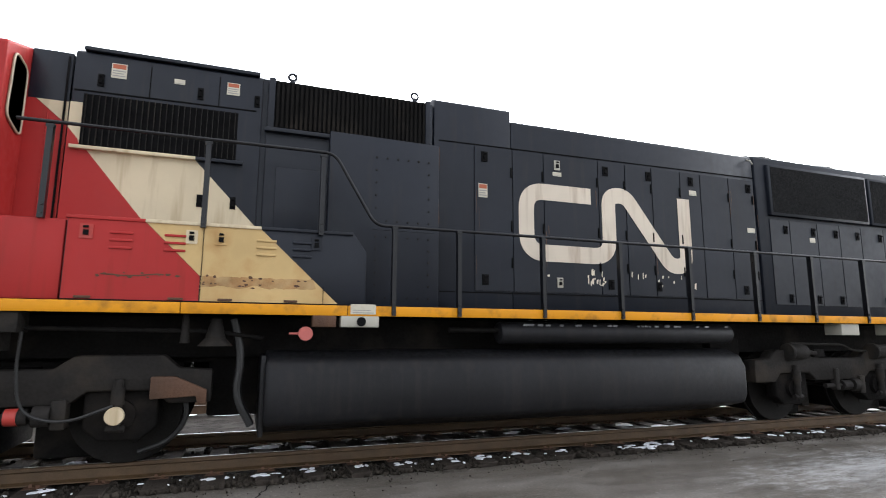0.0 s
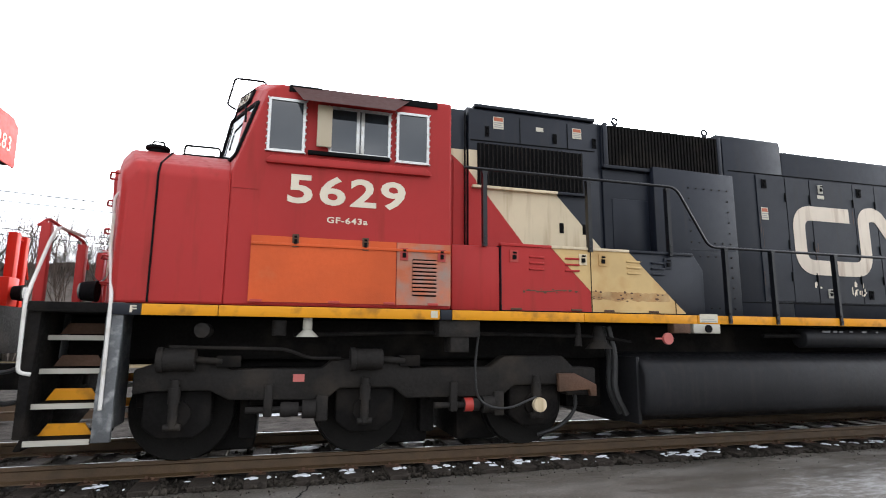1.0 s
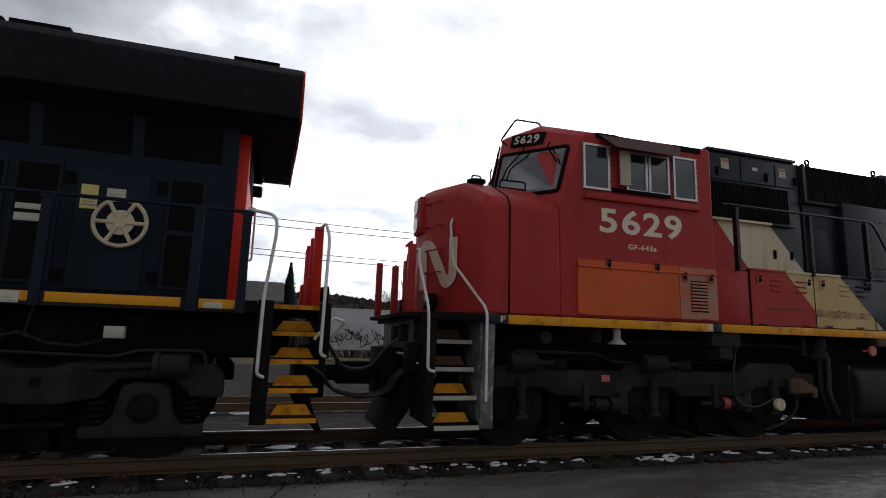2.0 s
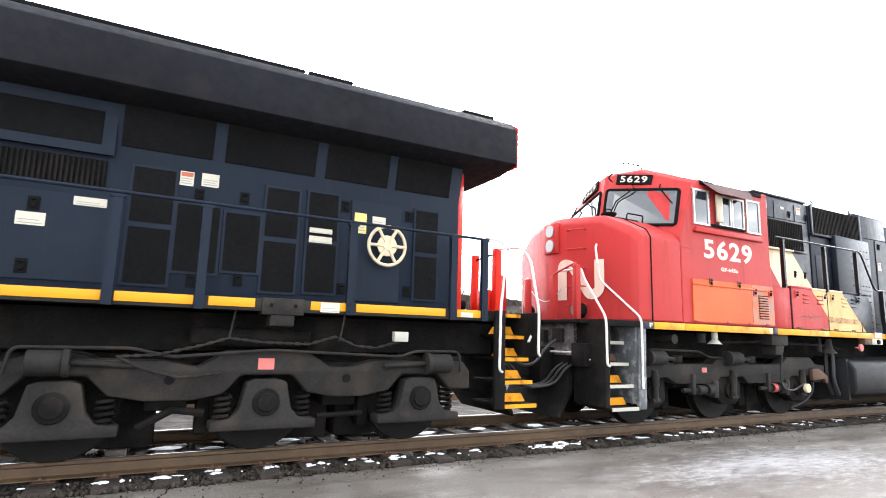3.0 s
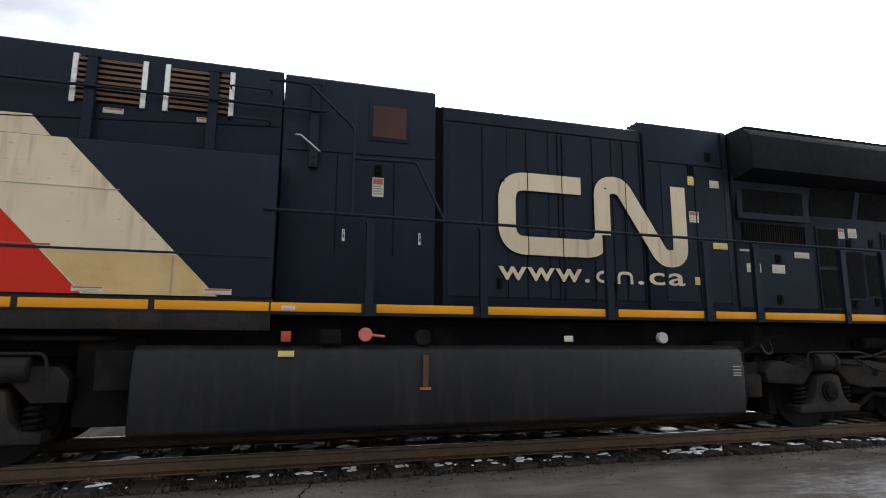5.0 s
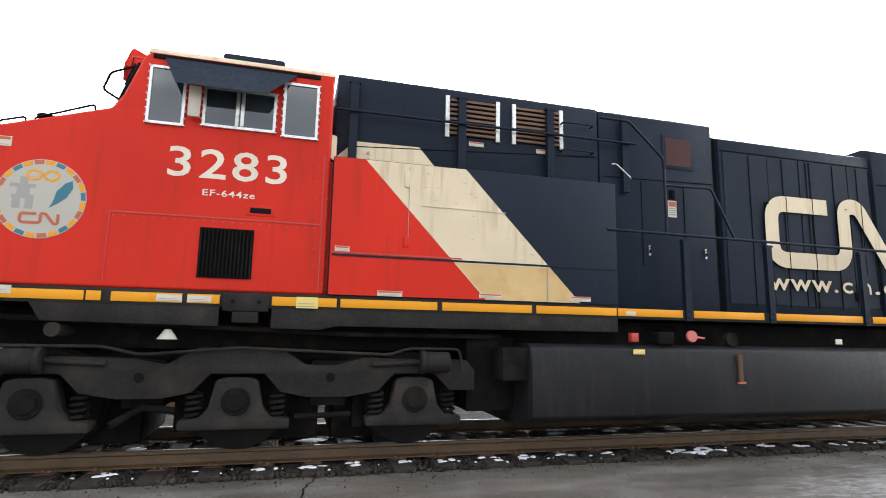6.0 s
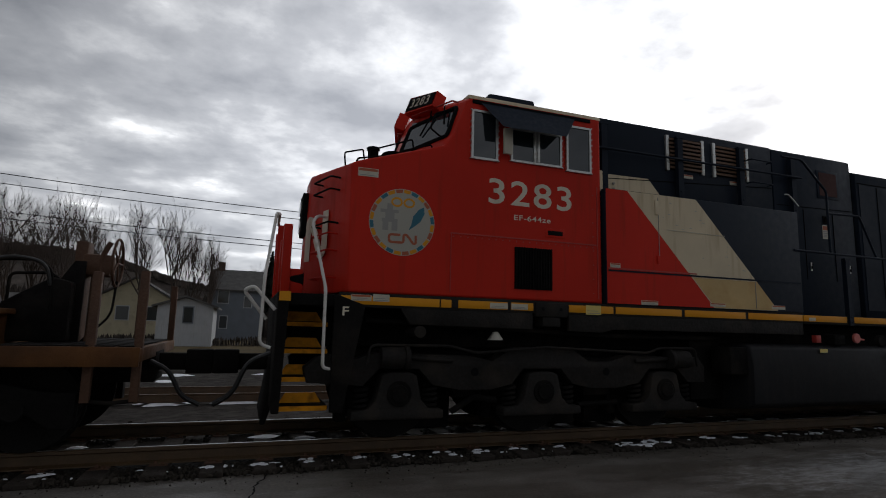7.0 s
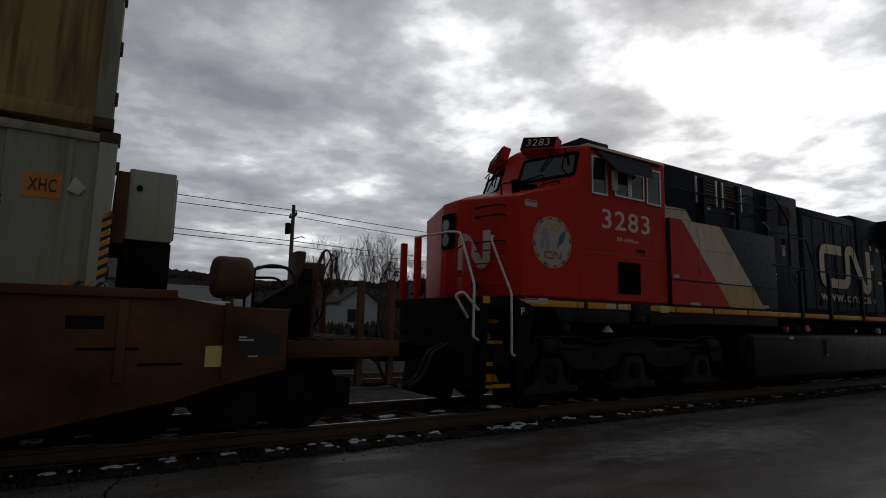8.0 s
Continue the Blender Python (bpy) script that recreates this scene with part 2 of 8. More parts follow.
def lengthwise(bm, outline, x0, x1):
    """An outline in y and z, drawn out along x."""
    a = [bm.verts.new((x0, y, z)) for y, z in outline]
    b = [bm.verts.new((x1, y, z)) for y, z in outline]
    bm.faces.new(a); bm.faces.new(b[::-1])
    n = len(a)
    for i in range(n):
        bm.faces.new((a[i], b[i], b[(i + 1) % n], a[(i + 1) % n]))
    return bm


def rod(bm, p0, p1, r, seg=14, r2=None):
    p0, p1 = Vector(p0), Vector(p1)
    d = p1 - p0
    m = Matrix.Translation((p0 + p1) / 2) @ d.to_track_quat("Z", "Y").to_matrix().to_4x4()
    bmesh.ops.create_cone(bm, cap_ends=True, segments=seg, radius1=r, radius2=r if r2 is None else r2, depth=d.length, matrix=m)
    return bm


def tube(bm, pts, r, seg=8):
    pts = [Vector(p) for p in pts]
    rings = []
    for i, p in enumerate(pts):
        d = (pts[min(i + 1, len(pts) - 1)] - pts[max(i - 1, 0)]).normalized()
        u = d.cross(Vector((0, 1, 0)) if abs(d.y) < 0.9 else Vector((1, 0, 0))).normalized()
        w = d.cross(u)
        rings.append([bm.verts.new(p + r * (math.cos(a) * u + math.sin(a) * w)) for a in (2 * math.pi * k / seg for k in range(seg))])
    for a, b in zip(rings, rings[1:]):
        for k in range(seg):
            bm.faces.new((a[k], a[(k + 1) % seg], b[(k + 1) % seg], b[k]))
    bm.faces.new(rings[0][::-1]); bm.faces.new(rings[-1])
    return bm


def rounded(pts, r, steps=6, closed=False):
    """A line of points with its corners rounded."""
    pts = [Vector(p) for p in pts]
    out, n = [], len(pts)
    for i, p in enumerate(pts):
        if not closed and i in (0, n - 1):
            out.append(p)
            continue
        a, b = pts[i - 1] - p, pts[(i + 1) % n] - p
        k = min(r, a.length * 0.49, b.length * 0.49)
        s, e = p + a.normalized() * k, p + b.normalized() * k
        out += [s.lerp(p, u).lerp(p.lerp(e, u), u) for u in (j / steps for j in range(steps + 1))]
    return out


def ribbon(bm, pts, width, y0, y1):
    """A flat painted stroke of even width along points in x and z."""
    pts = [Vector((p[0], p[1])) for p in pts]
    left, right = [], []
    for i, p in enumerate(pts):
        d = (pts[min(i + 1, len(pts) - 1)] - pts[max(i - 1, 0)]).normalized()
        nrm = Vector((-d.y, d.x)) * width / 2
        left.append(p + nrm); right.append(p - nrm)
    rows = [[bm.verts.new((q.x, y, q.y)) for q in side] for side in (left, right) for y in (y0, y1)]
    lf, lb, rf, rb = rows
    for i in range(len(pts) - 1):
        for a, b in ((lf, rf), (rf, rb), (rb, lb), (lb, lf)):
            bm.faces.new((a[i], a[i + 1], b[i + 1], b[i]))
    return bm


def soften(bm, w=0.01, seg=2, angle=35):
    bmesh.ops.recalc_face_normals(bm, faces=bm.faces)
    es = [e for e in bm.edges if len(e.link_faces) == 2 and e.calc_face_angle(0) > radians(angle)]
    bmesh.ops.bevel(bm, geom=es, offset=w, segments=seg, affect="EDGES", clamp_overlap=True, profile=0.5)
    return bm


def root_of(ob):
    while ob.parent:
        ob = ob.parent
    return ob


def loft(bm, rings):
    """Closed outlines with equally many points, one behind the other."""
    vs = [[bm.verts.new(c) for c in r] for r in rings]
    n = len(vs[0])
    for A, B in zip(vs, vs[1:]):
        for i in range(n):
            bm.faces.new((A[i], A[(i + 1) % n], B[(i + 1) % n], B[i]))
    bm.faces.new(vs[0]); bm.faces.new(vs[-1][::-1])
    return bm


def part(name, bm, material, parent, label="", smooth=True, crease=40):
    """Links a bmesh, drawn in the place's own metres, as one mesh object under a thing or under a part."""
    me = bpy.data.meshes.new(name)
    if parent:
        bmesh.ops.translate(bm, verts=bm.verts, vec=-root_of(parent).location)
    bmesh.ops.recalc_face_normals(bm, faces=bm.faces)
    if smooth:
        for e in bm.edges:
            e.smooth = not (len(e.link_faces) == 2 and e.calc_face_angle(0) > radians(crease))
        for f in bm.faces:
            f.smooth = True
    bm.to_mesh(me)
    bm.free()
    me.materials.append(material)
    ob = new(name, me)
    ob.parent = parent
    if label:
        ob["label"] = label
    return ob


def bms():
    return bmesh.new()


def block(name, material, parent, x0, x1, y0, y1, z0, z1, bev=0.012, label=""):
    bm = box(bms(), x0, x1, y0, y1, z0, z1)
    if bev:
        soften(bm, bev)
    return part(name, bm, material, parent, label)


def plate(name, material, parent, outline, y, thick=0.004, label=""):
    """A thin panel or painted field whose back lies on the side at y."""
    return part(name, prism(bms(), outline, y - thick, y), material, parent, label, smooth=False)


def rect(x0, x1, z0, z1):
    return [(x0, z0), (x1, z0), (x1, z1), (x0, z1)]


def lettering(name, text, material, parent, x0, x1, z0, z1, y, weight=0.02, m=None, label=""):
    """Raised letters that fill the rectangle on the side at y; m places them elsewhere instead."""
    cu = bpy.data.curves.new("letters", "FONT")
    cu.space_character = 1.12
    cu.body, cu.extrude, cu.offset, cu.resolution_u = text, 0.002, weight, 3
    tmp = new("letters", cu)
    bpy.context.view_layer.update()
    me = bpy.data.meshes.new_from_object(tmp.evaluated_get(bpy.context.evaluated_depsgraph_get()))
    bpy.data.objects.remove(tmp)
    bpy.data.curves.remove(cu)
    co = np.zeros(len(me.vertices) * 3)
    me.vertices.foreach_get("co", co)
    co = co.reshape(-1, 3)
    lo, hi = co.min(0), co.max(0)
    u = (co[:, 0] - lo[0]) / (hi[0] - lo[0])
    v = (co[:, 1] - lo[1]) / (hi[1] - lo[1])
    w = (co[:, 2] - lo[2]) / max(1e-6, hi[2] - lo[2])
    if m is None:
        pts = np.stack([x0 + u * (x1 - x0), y - 0.003 * w - 0.0005, z0 + v * (z1 - z0)], 1)
    else:
        pts = np.array([m @ Vector((x0 + a * (x1 - x0), z0 + b * (z1 - z0), 0.003 * c + 0.0005)) for a, b, c in zip(u, v, w)])
    pts = pts - np.array(root_of(parent).location)
    me.vertices.foreach_set("co", pts.ravel())
    me.name = name
    me.materials.clear()
    me.materials.append(material)
    ob = new(name, me)
    ob.parent = parent
    if label:
        ob["label"] = label
    return ob


def thing(name, x, y, z, label, category, group="", kind=""):
    ob = new(name)
    ob.location = (x, y, z)
    return tagged(ob, label, category, group, kind)


MID = 7.53          # the track's middle line
TOP = 0.22          # the rail head's height
moving = []         # what rolls with the train
wheels = []         # (wheelset, its place in its vehicle)


# ---- shared vehicle pieces ----
def wheelset(veh, x, r=0.53):
    """Two flanged wheels on an axle, which turn together."""
    bm = bms()
    for s in (-1, 1):
        y = s * 0.7175
        rod(bm, (0, y - 0.01 * s, 0), (0, y + s * 0.12, 0), r, 40)
        rod(bm, (0, y - s * 0.035, 0), (0, y - s * 0.005, 0), r + 0.028, 40)
        rod(bm, (0, y + s * 0.12, 0), (0, y + s * 0.20, 0), 0.16, 20)
        for k in range(5):
            a = k * 2 * math.pi / 5
            rod(bm, (0.30 * math.cos(a), y + s * 0.115, 0.30 * math.sin(a)), (0.30 * math.cos(a), y + s * 0.128, 0.30 * math.sin(a)), 0.05, 8)
    rod(bm, (0, -0.72, 0), (0, 0.72, 0), 0.1, 12)
    me = bpy.data.meshes.new("wheelset")
    soft = soften(bm, 0.012, 1, 50)
    for f in soft.faces:
        f.smooth = True
    for e in soft.edges:
        e.smooth = not (len(e.link_faces) == 2 and e.calc_face_angle(0) > radians(40))
    soft.to_mesh(me)
    soft.free()
    me.materials.append(WHEEL)
    ob = new("wheelset", me)
    ob.parent = veh
    place = (x - veh.location.x, 0.0, r)
    ob.location = place
    wheels.append((ob, place, r))
    return ob


def post(veh, x, z0, z1, y, material, w=0.07):
    """A channel-section stanchion bolted to the sill."""
    bm = bms()
    box(bm, x - w / 2, x + w / 2, y, y + 0.022, z0, z1)
    box(bm, x - w / 2, x - w / 2 + 0.014, y + 0.018, y + 0.07, z0, z1)
    box(bm, x + w / 2 - 0.014, x + w / 2, y + 0.018, y + 0.07, z0, z1)
    for z in (z0 + 0.05, z0 + 0.13):
        rod(bm, (x, y - 0.012, z), (x, y + 0.002, z), 0.016, 8)
    box(bm, x - w * 0.7, x + w * 0.7, y - 0.004, y + 0.05, z1 - 0.03, z1)
    return part("handrail_post", bm, material, veh)


def handrail(veh, pts, material, r=0.021, corner=0.09, name="handrail", label=""):
    return part(name, tube(bms(), rounded(pts, corner, 5), r, 8), material, veh, label)


def latch(parent, x, z, y, material=None, w=0.055):
    bm = box(bms(), x - w, x + w, y - 0.012, y, z - 0.07, z + 0.07)
    if material:
        part("latch", bm, material, parent)
        bm, material = bms(), DARK
    box(bm, x - w * 0.42, x + w * 0.42, y - 0.03, y - 0.01, z - 0.038, z + 0.012)
    rod(bm, (x - w * 0.4, y - 0.032, z + 0.04), (x + w * 0.4, y - 0.032, z + 0.04), 0.012, 6)
    return part("latch_handle" if material else "latch", bm, DARK, parent)


def label_plate(parent, x0, x1, z0, z1, y, band="red", lines=3):
    ob = plate("label_plate", LABEL_YELLOW if band == "yellow" else LABEL, parent, rect(x0, x1, z0, z1), y, 0.004)
    w, h = x1 - x0, z1 - z0
    if band == "red":
        plate("label_band", LABEL_RED, ob, rect(x0 + 0.01, x1 - 0.01, z1 - 0.36 * h, z1 - 0.06 * h), y - 0.004, 0.002)
    bm = bms()
    for k in range(lines):
        z = z0 + h * (0.12 + 0.5 * k / max(1, lines))
        prism(bm, rect(x0 + 0.08 * w, x1 - (0.08 + 0.12 * (k % 2)) * w, z, z + 0.07 * h), y - 0.006, y - 0.004)
    tagged(part("small_print", bm, LABEL_INK, ob, smooth=False), kind="stuff")
    return ob


def seam(parent, pts, y, w=0.012, name="panel_seam", material=None):
    """A narrow raised batten or joint on a side."""
    return part(name, ribbon(bms(), pts, w, y - 0.008, y), material or DARK, parent, smooth=False)


def grille(veh, name, x0, x1, z0, z1, y, bars, bar_mat, upright=True, frame_mat=None, depth=0.06, bw=0.012):
    """A black block, for the shade of a recess, behind a frame and a row of bars."""
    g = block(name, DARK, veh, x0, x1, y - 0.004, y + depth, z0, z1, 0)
    for k in range(bars):
        bm = bms()
        if upright:
            x = x0 + (k + 0.5) * (x1 - x0) / bars
            box(bm, x - bw / 2, x + bw / 2, y - 0.03, y - 0.006, z0, z1)
        else:
            z = z0 + (k + 0.5) * (z1 - z0) / bars
            h = (z1 - z0) / bars
            prism(bm, [(x0, z - h * 0.3), (x1, z - h * 0.3), (x1, z + h * 0.22), (x0, z + h * 0.22)], y - 0.03, y - 0.006)
        part("bar" if upright else "slat", bm, bar_mat, g, smooth=False)
    if frame_mat:
        for a in (rect(x0 - 0.04, x0, z0 - 0.04, z1 + 0.04), rect(x1, x1 + 0.04, z0 - 0.04, z1 + 0.04), rect(x0, x1, z1, z1 + 0.04), rect(x0, x1, z0 - 0.04, z0)):
            plate("frame_bar", frame_mat, g, a, y, 0.028)
    return g


def cab_window(veh, x0, x1, z0, z1, y, split=False, frame_mat=None):
    w = part("window_frame", bms_frame(x0, x1, z0, z1, y, 0.024), frame_mat or SILVER, veh)
    # a black sheet on the wall stands in for the cab's inner shade
    plate("cab_shade_sheet", DARK, w, rect(x0 + 0.01, x1 - 0.01, z0 + 0.01, z1 - 0.01), y, 0.003)
    plate("pane", GLASS, w, rect(x0 + 0.014, x1 - 0.014, z0 + 0.014, z1 - 0.014), y - 0.008, 0.006)
    if split:
        xm = (x0 + x1) / 2
        block("mullion", frame_mat or SILVER, w, xm - 0.045, xm - 0.008, y - 0.03, y - 0.004, z0 + 0.03, z1 - 0.03, 0.004)
        block("mullion", frame_mat or SILVER, w, xm + 0.008, xm + 0.045, y - 0.03, y - 0.004, z0 + 0.03, z1 - 0.03, 0.004)
    bm = bms()
    n = int((z1 - z0) / 0.075)
    for k in range(n + 1):
        for x in (x0 - 0.012, x1 + 0.012):
            rod(bm, (x, y - 0.036, z0 + k * (z1 - z0) / n), (x, y, z0 + k * (z1 - z0) / n), 0.008, 6)
    tagged(part("rivets", bm, SILVER, w), kind="stuff")
    return w


def bms_frame(x0, x1, z0, z1, y, w):
    bm = bms()
    for a in (rect(x0 - 0.005, x0 + w, z0, z1), rect(x1 - w, x1 + 0.005, z0, z1), rect(x0 + w, x1 - w, z1 - w, z1 + 0.005), rect(x0 + w, x1 - w, z0 - 0.005, z0 + w)):
        prism(bm, a, y - 0.03, y)
    return bm


def emblem(veh, name, x, z, s, y, material, width=0.235, mx=1.0, left=0.125, end=1.18, stem=1.48):
    """The painted two-letter ribbon emblem: one stroke that runs on from shape to shape."""
    P = [(end, 0.985), (left, 0.985), (left, 0.118), (stem, 0.118), (stem, 1.02), (stem + 0.3, 1.06), (2.58, 0.02), (2.875, 0.06), (2.875, 1.10)]
    pts = rounded([Vector((x + a * s * mx, z + b * s)) for a, b in P], 0.27 * s, 8)
    return part(name, ribbon(bms(), pts, width * s, y - 0.005, y), material, veh, smooth=False)


def hose(veh, pts, r=0.022, material=None, name="air_hose"):
    return part(name, tube(bms(), rounded(pts, 0.25, 6), r, 8), material or HOSE, veh)


def coupler(veh, x, d):
    """A knuckle coupler with its shank; d: the way in which it points."""
    bm = bms()
    box(bm, min(x, x + d * 0.55), max(x, x + d * 0.55), MID - 0.08, MID + 0.08, 0.97, 1.17)
    prism(bm, [(x + d * 0.5, 0.93), (x + d * 0.8, 0.93), (x + d * 0.8, 1.22), (x + d * 0.5, 1.22)], MID - 0.17, MID + 0.06)
    prism(bm, [(x + d * 0.66, 0.96), (x + d * 0.86, 0.96), (x + d * 0.86, 1.19), (x + d * 0.66, 1.19)], MID + 0.02, MID + 0.2)
    return part("coupler", soften(bm, 0.02), GRIME, veh)


def truck_emd(veh, axles, name="bogie_frame", flip=1):
    """A three-axle bogie with a heavy cast side frame, brake cylinders and dampers."""
    x0, xm, x1 = axles
    a, b = x0 - 0.42, x1 + 0.82
    out = [(a, 0.95), (a, 1.2), (a + 0.3, 1.30), (x0 + 0.35, 1.30), (x0 + 0.5, 1.2), (xm - 0.5, 1.2), (xm - 0.38, 1.30), (xm + 0.38, 1.30), (xm + 0.5, 1.2),
           (x1 - 0.6, 1.2), (x1 - 0.42, 1.33), (x1 + 0.36, 1.33), (x1 + 0.5, 1.2), (b, 1.18), (b, 0.85), (x1 + 0.42, 0.85), (x1 + 0.3, 0.98), (x1 - 0.3, 0.98), (x1 - 0.45, 0.86),
           (xm + 0.45, 0.86), (xm + 0.3, 0.98), (xm - 0.3, 0.98), (xm - 0.45, 0.86), (x0 + 0.5, 0.88), (x0 + 0.3, 0.98), (x0 - 0.25, 0.98)]
    if flip < 0:
        c = (x0 + x1) / 2
        out = [(2 * c - p, q) for p, q in out]
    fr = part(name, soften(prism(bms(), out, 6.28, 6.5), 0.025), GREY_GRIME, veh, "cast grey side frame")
    # the far frame has the same outline in a darker colour
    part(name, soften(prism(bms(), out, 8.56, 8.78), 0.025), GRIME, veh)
    for u0, u1 in ((x0 + 0.7, x0 + 1.15), (x1 - 1.3, x1 - 0.85), (a, a + 0.2)):
        block("bolster", GRIME, veh, u0, u1, 6.5, 8.56, 0.8, 1.2, 0.02)
    block("traction_motor", GRIME, veh, x0 + 0.3, x0 + 0.75, 6.85, 8.2, 0.27, 1.15, 0.05)
    block("traction_motor", GRIME, veh, xm + 0.3, xm + 0.85, 6.85, 8.2, 0.27, 1.15, 0.05)
    block("traction_motor", GRIME, veh, x1 - 0.85, x1 - 0.3, 6.85, 8.2, 0.27, 1.15, 0.05)
    block("transom", GRIME, veh, x0 - 0.2, x1 + 0.5, 6.92, 8.14, 0.72, 1.26, 0.04)
    for x in axles:
        j = part("journal_box", soften(prism(bms(), [(x - 0.33, 0.62), (x - 0.18, 0.5), (x + 0.18, 0.5), (x + 0.33, 0.62), (x + 0.33, 0.98), (x - 0.33, 0.98)], 6.36, 6.56), 0.03), GRIME, veh)
        part("damper", rod(rod(rod(bms(), (x - 0.02, 6.25, 0.62), (x - 0.02, 6.25, 1.1), 0.045), (x - 0.02, 6.25, 0.86), (x - 0.02, 6.25, 1.02), 0.06), (x - 0.1, 6.25, 0.63), (x + 0.06, 6.25, 0.63), 0.035), GREY_GRIME, j)
        part("journal_cap", rod(bms(), (x, 6.30, 0.75), (x, 6.42, 0.75), 0.14, 24), GRIME, j)
        wheelset(veh, x)
    for x in (x0, xm):
        c = part("brake_cylinder", soften(rod(rod(rod(bms(), (x - 0.16, 6.24, 1.3), (x + 0.16, 6.24, 1.3), 0.115, 24), (x - 0.2, 6.24, 1.3), (x - 0.14, 6.24, 1.3), 0.13, 24), (x + 0.16, 6.24, 1.3), (x + 0.42, 6.24, 1.28), 0.035), 0.01, 2, 50), GREY_GRIME, veh)
        part("bracket", soften(box(bms(), x + 0.36, x + 0.6, 6.22, 6.3, 1.22, 1.34), 0.01), GRIME, c)
    for k, x in enumerate(((x0 + xm) / 2, (xm + x1) / 2 + 0.05)):
        r = part("brake_rod", rod(rod(rod(bms(), (x - 0.3, 6.3, 0.77), (x + 0.5, 6.3, 0.77), 0.035), (x + 0.05, 6.3, 0.77), (x + 0.24, 6.3, 0.77), 0.075), (x + 0.28, 6.3, 0.77), (x + 0.42, 6.3, 0.77), 0.1), GREY_GRIME, veh)
        block("bracket", GREY_GRIME, r, x - 0.12, x - 0.03, 6.24, 6.36, 0.7, 1.04, 0.02)
        block("bracket", GREY_GRIME, r, x + 0.42, x + 0.55, 6.24, 6.4, 0.64, 0.92, 0.02)
        part("collar", rod(bms(), (x + 0.06, 6.3, 0.77), (x + 0.16, 6.3, 0.77), 0.08), REDPART if k else GREY_GRIME, r)
        block("brake_shoe", GRIME, veh, x - 0.38, x - 0.2, 6.66, 6.85, 0.42, 0.95, 0.03)
    part("pipe", tube(bms(), rounded([(x0 - 0.1, 6.25, 1.43), (x0 + 1.05, 6.25, 1.41), (x0 + 1.3, 6.25, 1.31), (xm - 0.3, 6.25, 1.31)], 0.1), 0.018), GREY_GRIME, veh)
    part("sand_hose", tube(bms(), rounded([(x1 + 0.5, 6.4, 1.1), (x1 + 0.62, 6.4, 0.7), (x1 + 0.45, 6.5, 0.45), (x1 + 0.15, 6.6, 0.34)], 0.2), 0.025), HOSE, veh)
    return fr


